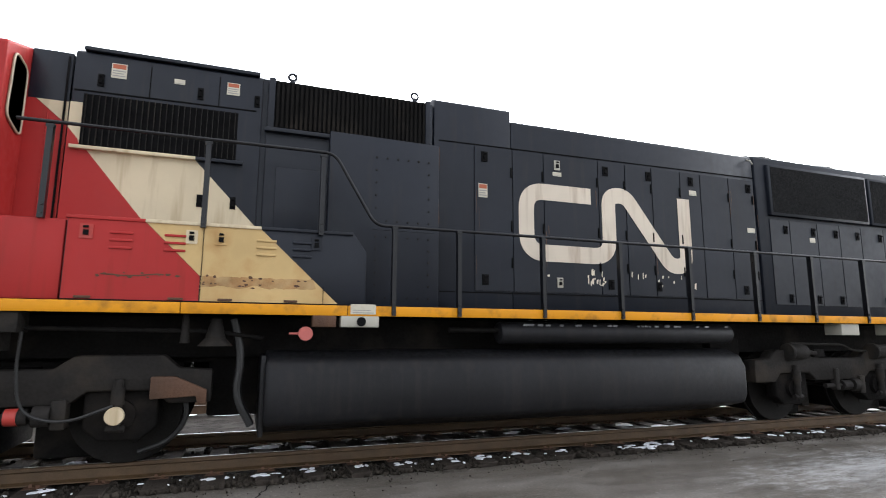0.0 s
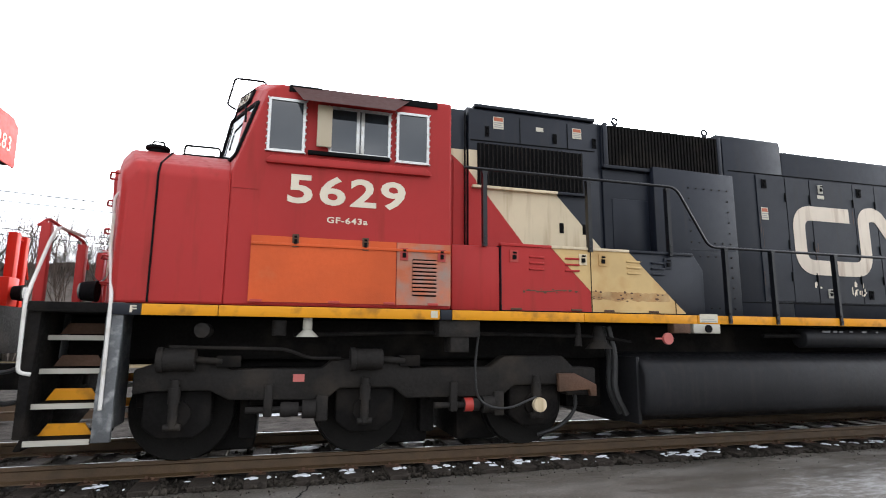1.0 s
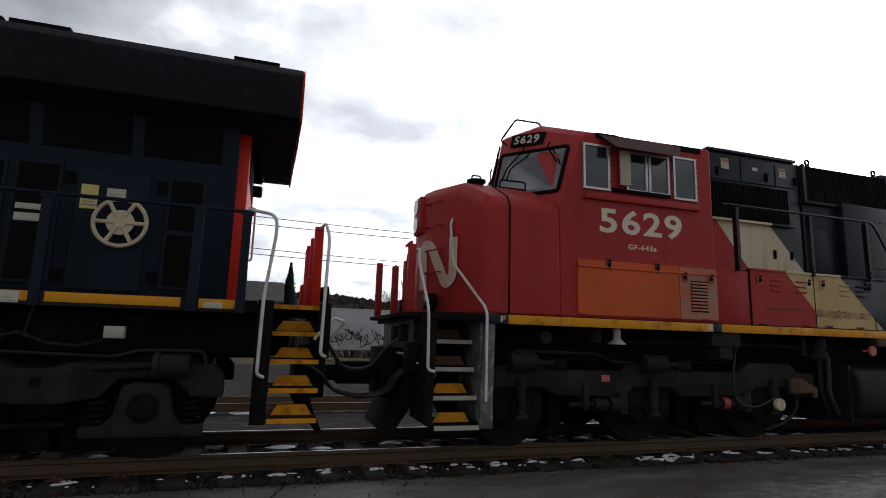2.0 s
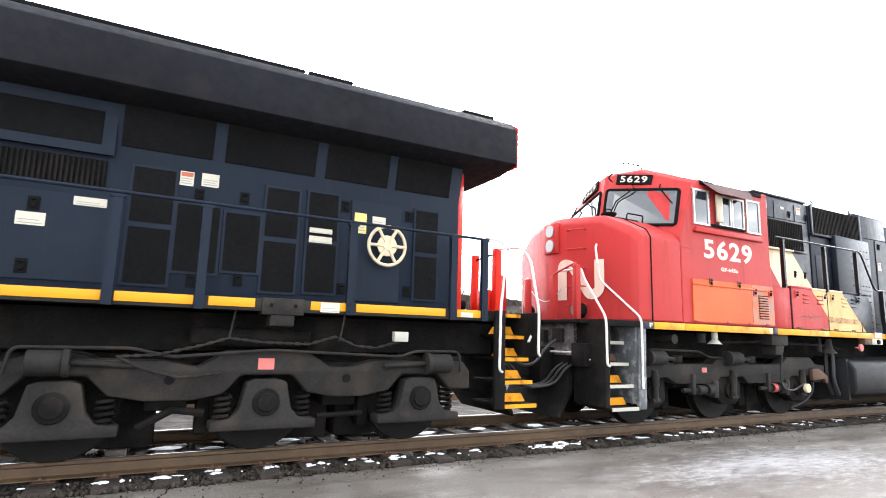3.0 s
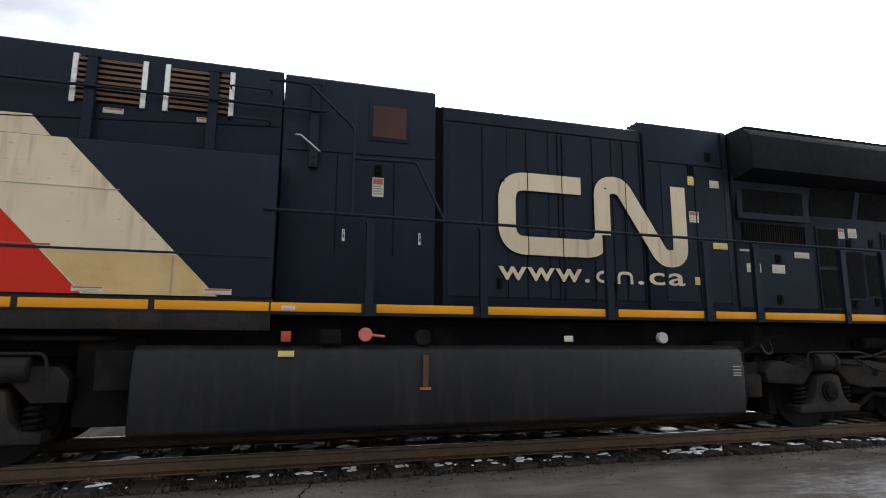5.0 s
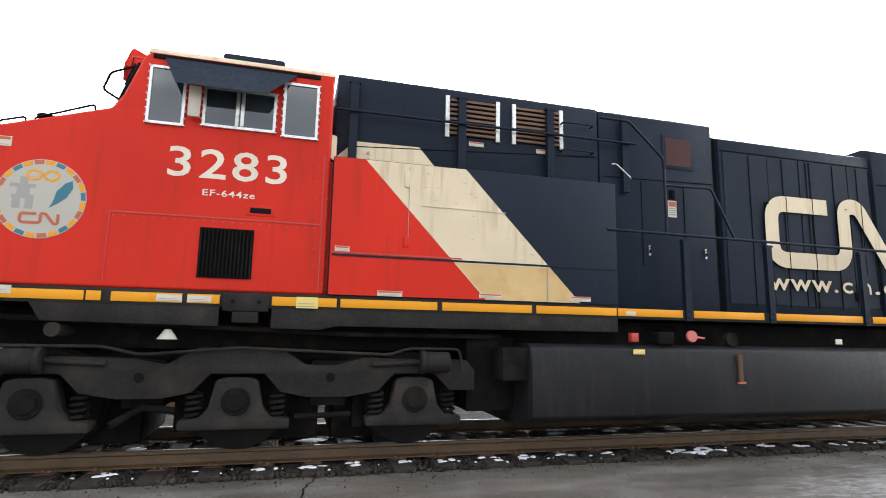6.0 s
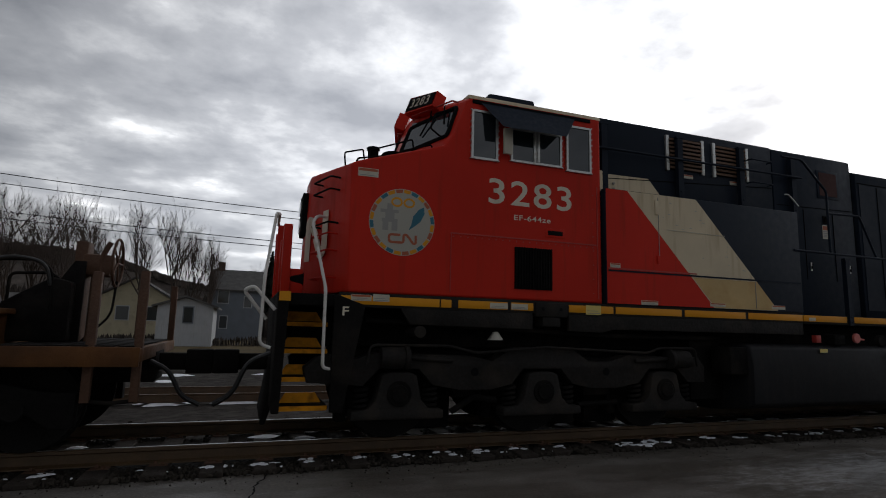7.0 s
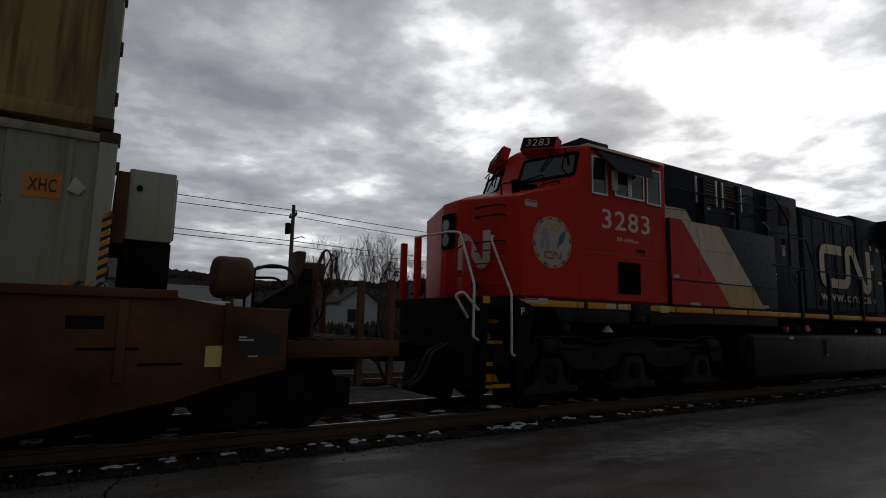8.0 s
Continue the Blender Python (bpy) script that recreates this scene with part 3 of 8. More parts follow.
def truck_ge(veh, axles, tag=True):
    """A three-axle bogie with pedestal-less coil-sprung journals below a cast frame."""
    x0, xm, x1 = axles
    a, b = x0 - 1.0, x1 + 0.72
    out = [(a - 0.05, 0.92), (a - 0.08, 1.08), (a + 0.06, 1.2), (a + 0.2, 1.22), (x0 - 0.55, 1.16), (x0 - 0.3, 1.25), (x0 + 0.9, 1.22), (x0 + 1.2, 1.16), (xm - 0.7, 1.16), (xm - 0.42, 1.33), (xm + 0.42, 1.33), (xm + 0.7, 1.16),
           (x1 - 0.9, 1.16), (x1 - 0.6, 1.24), (b - 0.1, 1.22), (b, 1.1), (b, 0.88), (x1 + 0.42, 0.88), (x1 + 0.24, 1.07), (x1 - 0.24, 1.07), (x1 - 0.42, 0.88), (x1 - 0.75, 0.82),
           (xm + 0.72, 0.82), (xm + 0.44, 0.88), (xm + 0.27, 1.07), (xm - 0.27, 1.07), (xm - 0.44, 0.88), (xm - 0.72, 0.82), (x0 + 0.75, 0.82), (x0 + 0.42, 0.88), (x0 + 0.24, 1.07), (x0 - 0.24, 1.07), (x0 - 0.42, 0.88)]
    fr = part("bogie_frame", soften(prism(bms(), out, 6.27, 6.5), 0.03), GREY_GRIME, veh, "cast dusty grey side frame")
    # same outline on the far side, in a darker colour
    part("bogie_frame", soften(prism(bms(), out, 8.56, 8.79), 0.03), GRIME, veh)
    if tag:
        plate("reflector", PINK, fr, rect(xm - 0.11, xm + 0.06, 1.13, 1.25), 6.268, 0.004)
    for x in (x0 + 0.95, x1 - 0.95):
        # black disc in place of a shaded lightening hole
        part("hole_shade", rod(bms(), (x, 6.262, 1.03), (x, 6.3, 1.03), 0.05, 16), DARK, fr)
    for u0, u1 in ((x0 + 0.75, x0 + 1.15), (x1 - 1.15, x1 - 0.75)):
        block("bolster", GRIME, veh, u0, u1, 6.5, 8.56, 0.7, 1.2, 0.02)
    block("transom", GRIME, veh, x0 - 0.6, x1 + 0.5, 6.94, 8.12, 0.7, 1.28, 0.04)
    for x in (x0 + 0.6, xm + 0.6, x1 - 0.6):
        block("traction_motor", GRIME, veh, x - 0.28, x + 0.28, 6.9, 8.16, 0.27, 1.1, 0.05)
    for x in axles:
        o = [(x - 0.55, 0.5), (x + 0.55, 0.5), (x + 0.55, 0.6), (x + 0.36, 0.62), (x + 0.27, 0.72), (x + 0.21, 1.0), (x + 0.12, 1.03), (x - 0.12, 1.03), (x - 0.21, 1.0), (x - 0.27, 0.72), (x - 0.36, 0.62), (x - 0.55, 0.6)]
        j = part("journal_box", soften(prism(bms(), o, 6.24, 6.5), 0.022), GREY_GRIME, veh)
        part("journal_cap", soften(rod(rod(bms(), (x, 6.215, 0.79), (x, 6.25, 0.79), 0.145, 28), (x, 6.19, 0.79), (x, 6.22, 0.79), 0.1, 24), 0.008, 1), GRIME, j)
        for s in (-1, 1):
            bm = bms()
            pts = [(x + s * 0.42 + 0.075 * math.cos(k * 0.6), 6.38 + 0.075 * math.sin(k * 0.6), 0.6 + k * 0.27 / 46) for k in range(47)]
            part("coil_spring", tube(bm, pts, 0.02, 6), GRIME, j)
        wheelset(veh, x)
        block("brake_shoe", GRIME, veh, x - 0.66, x - 0.52, 6.66, 6.85, 0.42, 0.9, 0.03)
    for x, d in ((x0 - 0.1, 1), (x1 + 0.25, -1)):
        part("brake_cylinder", soften(rod(rod(rod(bms(), (x - 0.14, 6.24, 1.2), (x + 0.14, 6.24, 1.2), 0.12, 24), (x + d * 0.14, 6.24, 1.2), (x + d * 0.2, 6.24, 1.2), 0.135, 24), (x + d * 0.2, 6.24, 1.2), (x + d * 0.75, 6.24, 1.17), 0.03), 0.012, 2, 50), GREY_GRIME, veh)
    part("pipe", tube(bms(), rounded([(x0 - 0.4, 6.22, 1.1), (x0 - 0.36, 6.22, 1.34), (x0 + 0.6, 6.22, 1.34), (x0 + 0.95, 6.22, 1.26), (xm, 6.22, 1.34), (x1 - 0.3, 6.22, 1.28), (x1 - 0.1, 6.22, 1.35), (x1 + 0.52, 6.22, 1.35), (x1 + 0.55, 6.22, 1.1)], 0.08), 0.017), GREY_GRIME, veh)
    part("brake_beam", tube(bms(), [(x0 + 0.7, 6.4, 0.55), (xm - 0.9, 6.4, 0.72), (xm - 0.6, 6.4, 0.68)], 0.04), GRIME, veh)
    part("brake_beam", tube(bms(), [(xm + 0.6, 6.4, 0.6), (x1 - 0.7, 6.4, 0.62)], 0.03), GRIME, veh)
    return fr


def steps(veh, x0, x1, y, n, z0, z1, tread_mat, nose_mat, depth=0.75, rise_mat=None, name="step"):
    """Boarding steps let into a corner of the platform: each one a tread, a bright riser and a bright edge."""
    for k in range(n):
        z = z0 + k * (z1 - z0) / (n - 1)
        yy = y + 0.09 * k
        s = block(name, tread_mat, veh, x0, x1, yy, y + depth, z - 0.02, z + 0.015, 0.004)
        block("step_edge", nose_mat, s, x0 + 0.01, x1 - 0.01, yy - 0.006, yy + 0.015, z - 0.03, z + 0.019, 0)
        if rise_mat and k < n - 1:
            rise = [(x0 + 0.05, z + 0.03), (x1 - 0.05, z + 0.03), (x1 - 0.12, z + 0.14), (x0 + 0.12, z + 0.14)]
            part("riser", prism(bms(), rise, yy + 0.2, yy + 0.22), rise_mat[k] if isinstance(rise_mat, tuple) else rise_mat, s, smooth=False)



def roof_line(yin, z0, ztop, cham=0.25, rise=0.14):
    """A hood's cross-section, symmetrical about the track's middle, with its upper corners cut."""
    yo = 2 * MID - yin
    return [(yin, z0), (yin, ztop - rise), (yin + cham, ztop), (yo - cham, ztop), (yo, ztop - rise), (yo, z0)]


# ---- ground and track ----
def ground_materials():
    m = pbr("wet_worn_asphalt", (0.122, 0.108, 0.092), 0.55, var=0.25, scale=0.5, bump=0.35, bscale=90, spec=0.5)
    nt = m.node_tree
    N, L = nt.nodes.new, nt.links.new
    b = nt.nodes["Principled BSDF"]
    tc = N("ShaderNodeTexCoord")
    mp = N("ShaderNodeMapping"); mp.inputs["Scale"].default_value = (0.4, 1.0, 1)
    n = N("ShaderNodeTexNoise"); n.inputs["Scale"].default_value = 1.6; n.inputs["Detail"].default_value = 9
    n.inputs["Roughness"].default_value = 0.62
    L(tc.outputs["Object"], mp.inputs[0]); L(mp.outputs[0], n.inputs[0])
    # wet film, worn salt-grey patches and fine grit
    wet = N("ShaderNodeMapRange")
    for k, s in zip(range(1, 5), (0.40, 0.6, 0.28, 0.75)):
        wet.inputs[k].default_value = s
    L(n.outputs["Fac"], wet.inputs[0]); L(wet.outputs[0], b.inputs["Roughness"])
    old = b.inputs["Base Color"].links[0].from_socket
    pale = N("ShaderNodeMapRange")
    for k, s in zip(range(1, 5), (0.52, 0.76, 0.0, 0.4)):
        pale.inputs[k].default_value = s
    L(n.outputs["Fac"], pale.inputs[0])
    mx = N("ShaderNodeMix"); mx.data_type = "RGBA"
    mx.inputs[7].default_value = (0.34, 0.32, 0.30, 1)
    L(pale.outputs[0], mx.inputs[0]); L(old, mx.inputs[6])
    v = N("ShaderNodeTexVoronoi"); v.inputs["Scale"].default_value = 26
    L(tc.outputs["Object"], v.inputs["Vector"])
    gr = N("ShaderNodeMapRange")
    for k, s in zip(range(1, 5), (0.10, 0.20, 0.9, 0.0)):
        gr.inputs[k].default_value = s
    L(v.outputs["Distance"], gr.inputs[0])
    m2 = N("ShaderNodeMix"); m2.data_type = "RGBA"; m2.inputs[7].default_value = (0.55, 0.53, 0.50, 1)
    # only some of the grains are pale, and the binder is coarse
    few = N("ShaderNodeMath"); few.operation = "GREATER_THAN"; few.inputs[1].default_value = 0.9
    one = N("ShaderNodeSeparateColor")
    L(v.outputs["Color"], one.inputs[0]); L(one.outputs[0], few.inputs[0])
    pick = N("ShaderNodeMath"); pick.operation = "MULTIPLY"
    L(gr.outputs[0], pick.inputs[0]); L(few.outputs[0], pick.inputs[1])
    n4 = N("ShaderNodeTexNoise"); n4.inputs["Scale"].default_value = 32; n4.inputs["Detail"].default_value = 5; n4.inputs["Roughness"].default_value = 0.8
    L(tc.outputs["Object"], n4.inputs["Vector"])
    gn = N("ShaderNodeMapRange")
    for k, s in zip(range(1, 5), (0.36, 0.64, 0.6, 1.45)):
        gn.inputs[k].default_value = s
    L(n4.outputs["Fac"], gn.inputs[0])
    sc = N("ShaderNodeVectorMath"); sc.operation = "SCALE"
    L(mx.outputs[2], sc.inputs[0]); L(gn.outputs[0], sc.inputs["Scale"])
    L(pick.outputs[0], m2.inputs[0]); L(sc.outputs[0], m2.inputs[6])
    # one frosted patch beside the track
    off = N("ShaderNodeMapping"); off.inputs["Location"].default_value = (-3.05, -5.3, 0); off.inputs["Scale"].default_value = (0.4, 1.15, 0)
    L(tc.outputs["Object"], off.inputs[0])
    ln = N("ShaderNodeVectorMath"); ln.operation = "LENGTH"
    L(off.outputs[0], ln.inputs[0])
    n3 = N("ShaderNodeTexNoise"); n3.inputs["Scale"].default_value = 9; n3.inputs["Detail"].default_value = 10; n3.inputs["Roughness"].default_value = 0.85
    L(mp.outputs[0], n3.inputs[0])
    sm = N("ShaderNodeMath"); sm.operation = "SUBTRACT"
    L(n3.outputs["Fac"], sm.inputs[0])
    edge = N("ShaderNodeMath"); edge.operation = "MULTIPLY"; edge.inputs[1].default_value = 0.16
    L(ln.outputs["Value"], edge.inputs[0]); L(edge.outputs[0], sm.inputs[1])
    fr = N("ShaderNodeMapRange")
    for k, s in zip(range(1, 5), (0.34, 0.5, 0.0, 0.5)):
        fr.inputs[k].default_value = s
    L(sm.outputs[0], fr.inputs[0])
    m3 = N("ShaderNodeMix"); m3.data_type = "RGBA"; m3.inputs[7].default_value = (0.62, 0.63, 0.64, 1)
    L(fr.outputs[0], m3.inputs[0]); L(m2.outputs[2], m3.inputs[6])
    L(m3.outputs[2], b.inputs["Base Color"])
    return m


ASPHALT = ground_materials()
BALLAST = pbr("dirty_crushed_stone", (0.038, 0.032, 0.026), 0.9, spec=0.15, var=0.4, scale=6, dirt=(0.035, 0.028, 0.022), amount=0.5, bump=0.8, bscale=35, island=0.45)
GRAVEL = pbr("grey_gravel_bed", (0.040, 0.035, 0.031), 0.95, spec=0.05, var=0.6, scale=5, dirt=(0.075, 0.068, 0.06), amount=0.6, dscale=3.0, bump=1.0, bscale=30)
TIE = pbr("creosoted_wood", (0.035, 0.028, 0.023), 0.85, spec=0.2, var=0.4, scale=5, dirt=(0.10, 0.085, 0.07), amount=0.4, bump=0.4)
SNOW = pbr("old_snow", (0.80, 0.82, 0.86), 0.6, var=0.05, scale=8, bump=0.3, bscale=25)
FIELD = pbr("dead_winter_grass", (0.13, 0.10, 0.055), 0.95, spec=0.05, var=0.4, scale=0.25, dirt=(0.07, 0.055, 0.035), amount=0.6, dscale=0.1, bump=0.6, bscale=8)


def noisy(x, y, s, k=0.0):
    return noise.noise(Vector((x * s, y * s, k)))


def ground():
    # one sheet to the horizon; the far side lies a little lower than the road
    bm = bms()
    xs = [-1500, -400, -150, -60, -30, -12, 0, 12, 30, 60, 150, 400, 1500]
    ys = [-400, -60, -12, 0, 5.9, 6.32, 9.6, 11, 16, 30, 60, 120, 300, 1500]
    g = [[bm.verts.new((x, y, -0.16 if y < 6.3 else (-0.06 if y < 9.7 else -0.25))) for x in xs] for y in ys]
    for j in range(len(ys) - 1):
        for i in range(len(xs) - 1):
            bm.faces.new((g[j][i], g[j][i + 1], g[j + 1][i + 1], g[j + 1][i]))
    ob = part("ground", bm, FIELD, None)
    tagged(ob, "brown winter ground with dead grass", "ground", kind="structure")
    # asphalt beside the track, with a crumbled edge
    bm = bms()
    n = 900
    top, bot = [], []
    for i in range(n + 1):
        x = -45 + 90 * i / n
        y = 6.27 + 0.05 * noisy(x, 0, 0.6) + 0.035 * noisy(x, 3, 3.2) + 0.018 * noisy(x, 5, 14)
        top.append(bm.verts.new((x, y, -0.004 + 0.006 * noisy(x, 7, 5)))); bot.append(bm.verts.new((x, y + 0.03, -0.09)))
    a, b = bm.verts.new((45, -25, 0)), bm.verts.new((-45, -25, 0))
    low = [bm.verts.new((-45 + 90 * i / 30, 5.4, 0.0)) for i in range(31)]
    for i in range(n):
        bm.faces.new((top[i], top[i + 1], bot[i + 1], bot[i]))
    for i in range(30):
        bm.faces.new([low[i], low[i + 1]] + top[i * 30:i * 30 + 31][::-1])
    bm.faces.new([b, a] + low[::-1])
    road = part("road", bm, ASPHALT, None, smooth=False)
    tagged(road, "damp worn asphalt yard road with pale dried patches", "road", kind="structure")
    # a crack that runs from the edge towards the camera
    pts = [(0.36, 6.28)]
    random.seed(3)
    while pts[-1][1] > 3.0:
        pts.append((pts[-1][0] - 0.011 + random.uniform(-0.025, 0.025), pts[-1][1] - 0.05))
    bm = bms()
    L_ = [bm.verts.new((x - 0.006 - 0.01 * abs(noisy(y, 1, 4)), y, 0.0035)) for x, y in pts]
    R_ = [bm.verts.new((x + 0.006 + 0.01 * abs(noisy(y, 9, 4)), y, 0.0035)) for x, y in pts]
    for i in range(len(pts) - 1):
        bm.faces.new((L_[i], L_[i + 1], R_[i + 1], R_[i]))
    tagged(part("crack", bm, DARK, road, smooth=False), "dark crack filled with dirt")
    # ballast beds: one under this track, a wider gravel yard behind
    bm = bms()
    nx, ny = 420, 26
    g = [[None] * (nx + 1) for _ in range(ny + 1)]
    for j in range(ny + 1):
        y = 6.2 + 3.9 * j / ny
        for i in range(nx + 1):
            x = -26 + 52 * i / nx
            z = 0.012 + 0.02 * noisy(x, y, 6) + 0.03 * noisy(x, y, 1.5, 4)
            if y < 6.3 or y > 9.5:
                z -= 0.05
            if y > 9.7:
                z -= 0.25
            g[j][i] = bm.verts.new((x, y, z))
    for j in range(ny):
        for i in range(nx):
            bm.faces.new((g[j][i], g[j][i + 1], g[j + 1][i + 1], g[j + 1][i]))
    tagged(part("ballast_bed", bm, BALLAST, None), "dark dirty ballast bed under the track", "ballast", kind="structure")
    bm = bms()
    g = [[bm.verts.new((x, y, -0.2 + 0.05 * noisy(x, y, 0.7) + 0.03 * noisy(x, y, 3))) for x in np.arange(-60, 61, 0.8)] for y in np.arange(9.6, 34, 0.8)]
    for A, B in zip(g, g[1:]):
        for i in range(len(A) - 1):
            bm.faces.new((A[i], A[i + 1], B[i + 1], B[i]))
    tagged(part("gravel_yard", bm, GRAVEL, None), "grey gravel yard behind the track", "gravel", kind="structure")


def stones():
    """Loose stones: one shape each for a few kinds, joined as stuff."""
    random.seed(21)
    base = bmesh.new()
    bmesh.ops.create_icosphere(base, subdivisions=1, radius=1)
    V = np.array([v.co[:] for v in base.verts])
    F = np.array([[v.index for v in f.verts] for f in base.faces])
    base.free()
    vs, fs, k = [], [], 0
    rng = np.random.default_rng(4)

    def add(x, y, z, r):
        nonlocal k
        a = rng.uniform(0, 6.3, 3)
        q = np.array(Euler(a).to_matrix())
        w = (V * (1 + rng.uniform(-0.35, 0.25, (len(V), 1))) * r * rng.uniform(0.6, 1.2, 3)) @ q.T
        vs.append(w + (x, y, z)); fs.append(F + k); k += len(V)
    for _ in range(7500):
        add(rng.uniform(-9, 17), 6.2 + rng.beta(1.2, 1.6) * 0.5, 0.015 + rng.uniform(-0.01, 0.015), rng.uniform(0.012, 0.034))
    for _ in range(3500):
        add(rng.uniform(-9, 20), rng.uniform(6.85, 9.6), 0.015, rng.uniform(0.018, 0.04))
    for _ in range(700):
        add(rng.uniform(-7, 15), 6.22 - rng.exponential(0.22), 0.004, rng.uniform(0.004, 0.012))
    me = bpy.data.meshes.new("loose_stones")
    me.from_pydata(np.concatenate(vs).tolist(), [], np.concatenate(fs).tolist())
    me.materials.append(BALLAST)
    tagged(new("loose_stones", me), "loose dark crushed stones along the track", "ballast", kind="stuff")


def snow_patch(bm, x, y, z, rx, ry, seed, h=0.02):
    n = 14
    c = bm.verts.new((x, y, z + h))
    ring = []
    for rr, hh in ((0.6, 0.85), (1.0, 0.0)):
        ring.append([bm.verts.new((x + rx * rr * math.cos(a) * (1 + 0.7 * noise.noise(Vector((math.cos(a) * 2.6, math.sin(a) * 2.6, seed)))),
                                   y + ry * rr * math.sin(a) * (1 + 0.7 * noise.noise(Vector((math.cos(a) * 2.6, math.sin(a) * 2.6, seed + 9)))), z + h * hh))
                     for a in (2 * math.pi * k / n for k in range(n))])
    for k in range(n):
        bm.faces.new((c, ring[0][k], ring[0][(k + 1) % n]))
        bm.faces.new((ring[0][k], ring[1][k], ring[1][(k + 1) % n], ring[0][(k + 1) % n]))


TIE_X0, PITCH = -0.24, 0.522


def track():
    sec = [(-0.076, 0), (0.076, 0), (0.076, 0.012), (0.012, 0.03), (0.012, 0.115), (0.036, 0.13), (0.036, 0.158), (0.026, 0.166), (-0.026, 0.166), (-0.036, 0.158), (-0.036, 0.13), (-0.012, 0.115), (-0.012, 0.03), (-0.076, 0.012)]
    for y in (MID - 0.753, MID + 0.753):
        bm = lengthwise(bms(), [(y + a, TOP - 0.166 + b) for a, b in sec], -120, 120)
        r = tagged(part("rail", bm, RAIL, None), "brown rusted steel rail with a polished head", "rail", group="rails of the track")
        part("running_band", box(bms(), -120, 120, y - 0.014, y + 0.018, TOP - 0.001, TOP + 0.0015), RAILTOP, r, "bright worn running band", smooth=False)
    tie = tagged(part("railway_tie", soften(box(bms(), -0.115, 0.115, MID - 1.3, MID + 1.3, -0.12, 0.05), 0.012, 1), TIE, None), "dark creosoted wooden tie", "tie", group="ties under the track")
    for y in (MID - 0.753, MID + 0.753):
        plate_b = bms()
        box(plate_b, -0.09, 0.09, y - 0.17, y + 0.17, 0.046, 0.055)
        for s in (-1, 1):
            box(plate_b, -0.05, -0.02, y + s * 0.085 - 0.012, y + s * 0.085 + 0.012, 0.05, 0.085)
            box(plate_b, 0.02, 0.05, y + s * 0.12 - 0.012, y + s * 0.12 + 0.012, 0.05, 0.08)
        part("tie_plate", plate_b, RUST, tie, "rusty tie plate with spikes", smooth=False)
    tie.location = (TIE_X0 - 45 * PITCH, 0, 0)
    random.seed(8)
    for k in range(1, 112):
        copy_thing(tie, pose(TIE_X0 + (k - 45) * PITCH + random.uniform(-0.03, 0.03), random.uniform(-0.03, 0.03), 0, 0, 0, random.uniform(-0.6, 0.6)))
    # snow left on the tie ends and between the stones
    bm = bms()
    random.seed(9)
    for k in range(-20, 40):
        x = TIE_X0 + k * PITCH
        if random.random() < 0.8:
            cx, cy = x + random.uniform(-0.05, 0.05), 6.50 + random.uniform(-0.06, 0.06)
            for _ in range(random.randint(3, 6)):
                snow_patch(bm, cx + random.gauss(0, 0.055), cy + random.gauss(0, 0.05), 0.046, random.uniform(0.02, 0.065), random.uniform(0.02, 0.06), random.uniform(0, 99), random.uniform(0.008, 0.022))
        for _ in range(5):
            if random.random() < 0.5:
                snow_patch(bm, x + random.uniform(-0.25, 0.25), 6.42 + random.uniform(-0.12, 0.16), 0.035, random.uniform(0.008, 0.035), random.uniform(0.008, 0.03), random.uniform(0, 99), 0.012)
        if random.random() < 0.6:
            snow_patch(bm, x + random.uniform(-0.1, 0.1), random.uniform(7.1, 8.1), 0.05, random.uniform(0.08, 0.2), random.uniform(0.06, 0.12), k * 2.3)
        if random.random() < 0.7:
            snow_patch(bm, x, random.uniform(8.5, 8.9), 0.05, random.uniform(0.1, 0.25), random.uniform(0.06, 0.12), k * 2.9)
    for a in np.linspace(-0.32, 0.5, 26):
        snow_patch(bm, 5.25 + a + random.uniform(-0.05, 0.05), 6.38 + 0.09 * a + random.gauss(0, 0.035), 0.035, random.uniform(0.025, 0.075), random.uniform(0.02, 0.045), a * 7, 0.02)
    for _ in range(30):
        snow_patch(bm, random.uniform(-30, 40), random.uniform(10, 24), -0.2, random.uniform(0.15, 0.9), random.uniform(0.1, 0.5), random.uniform(0, 90), 0.05)
    tagged(part("snow_patches", bm, SNOW, None), "small patches of old snow on ties and stones", "snow", kind="stuff")


ground()
stones()
track()


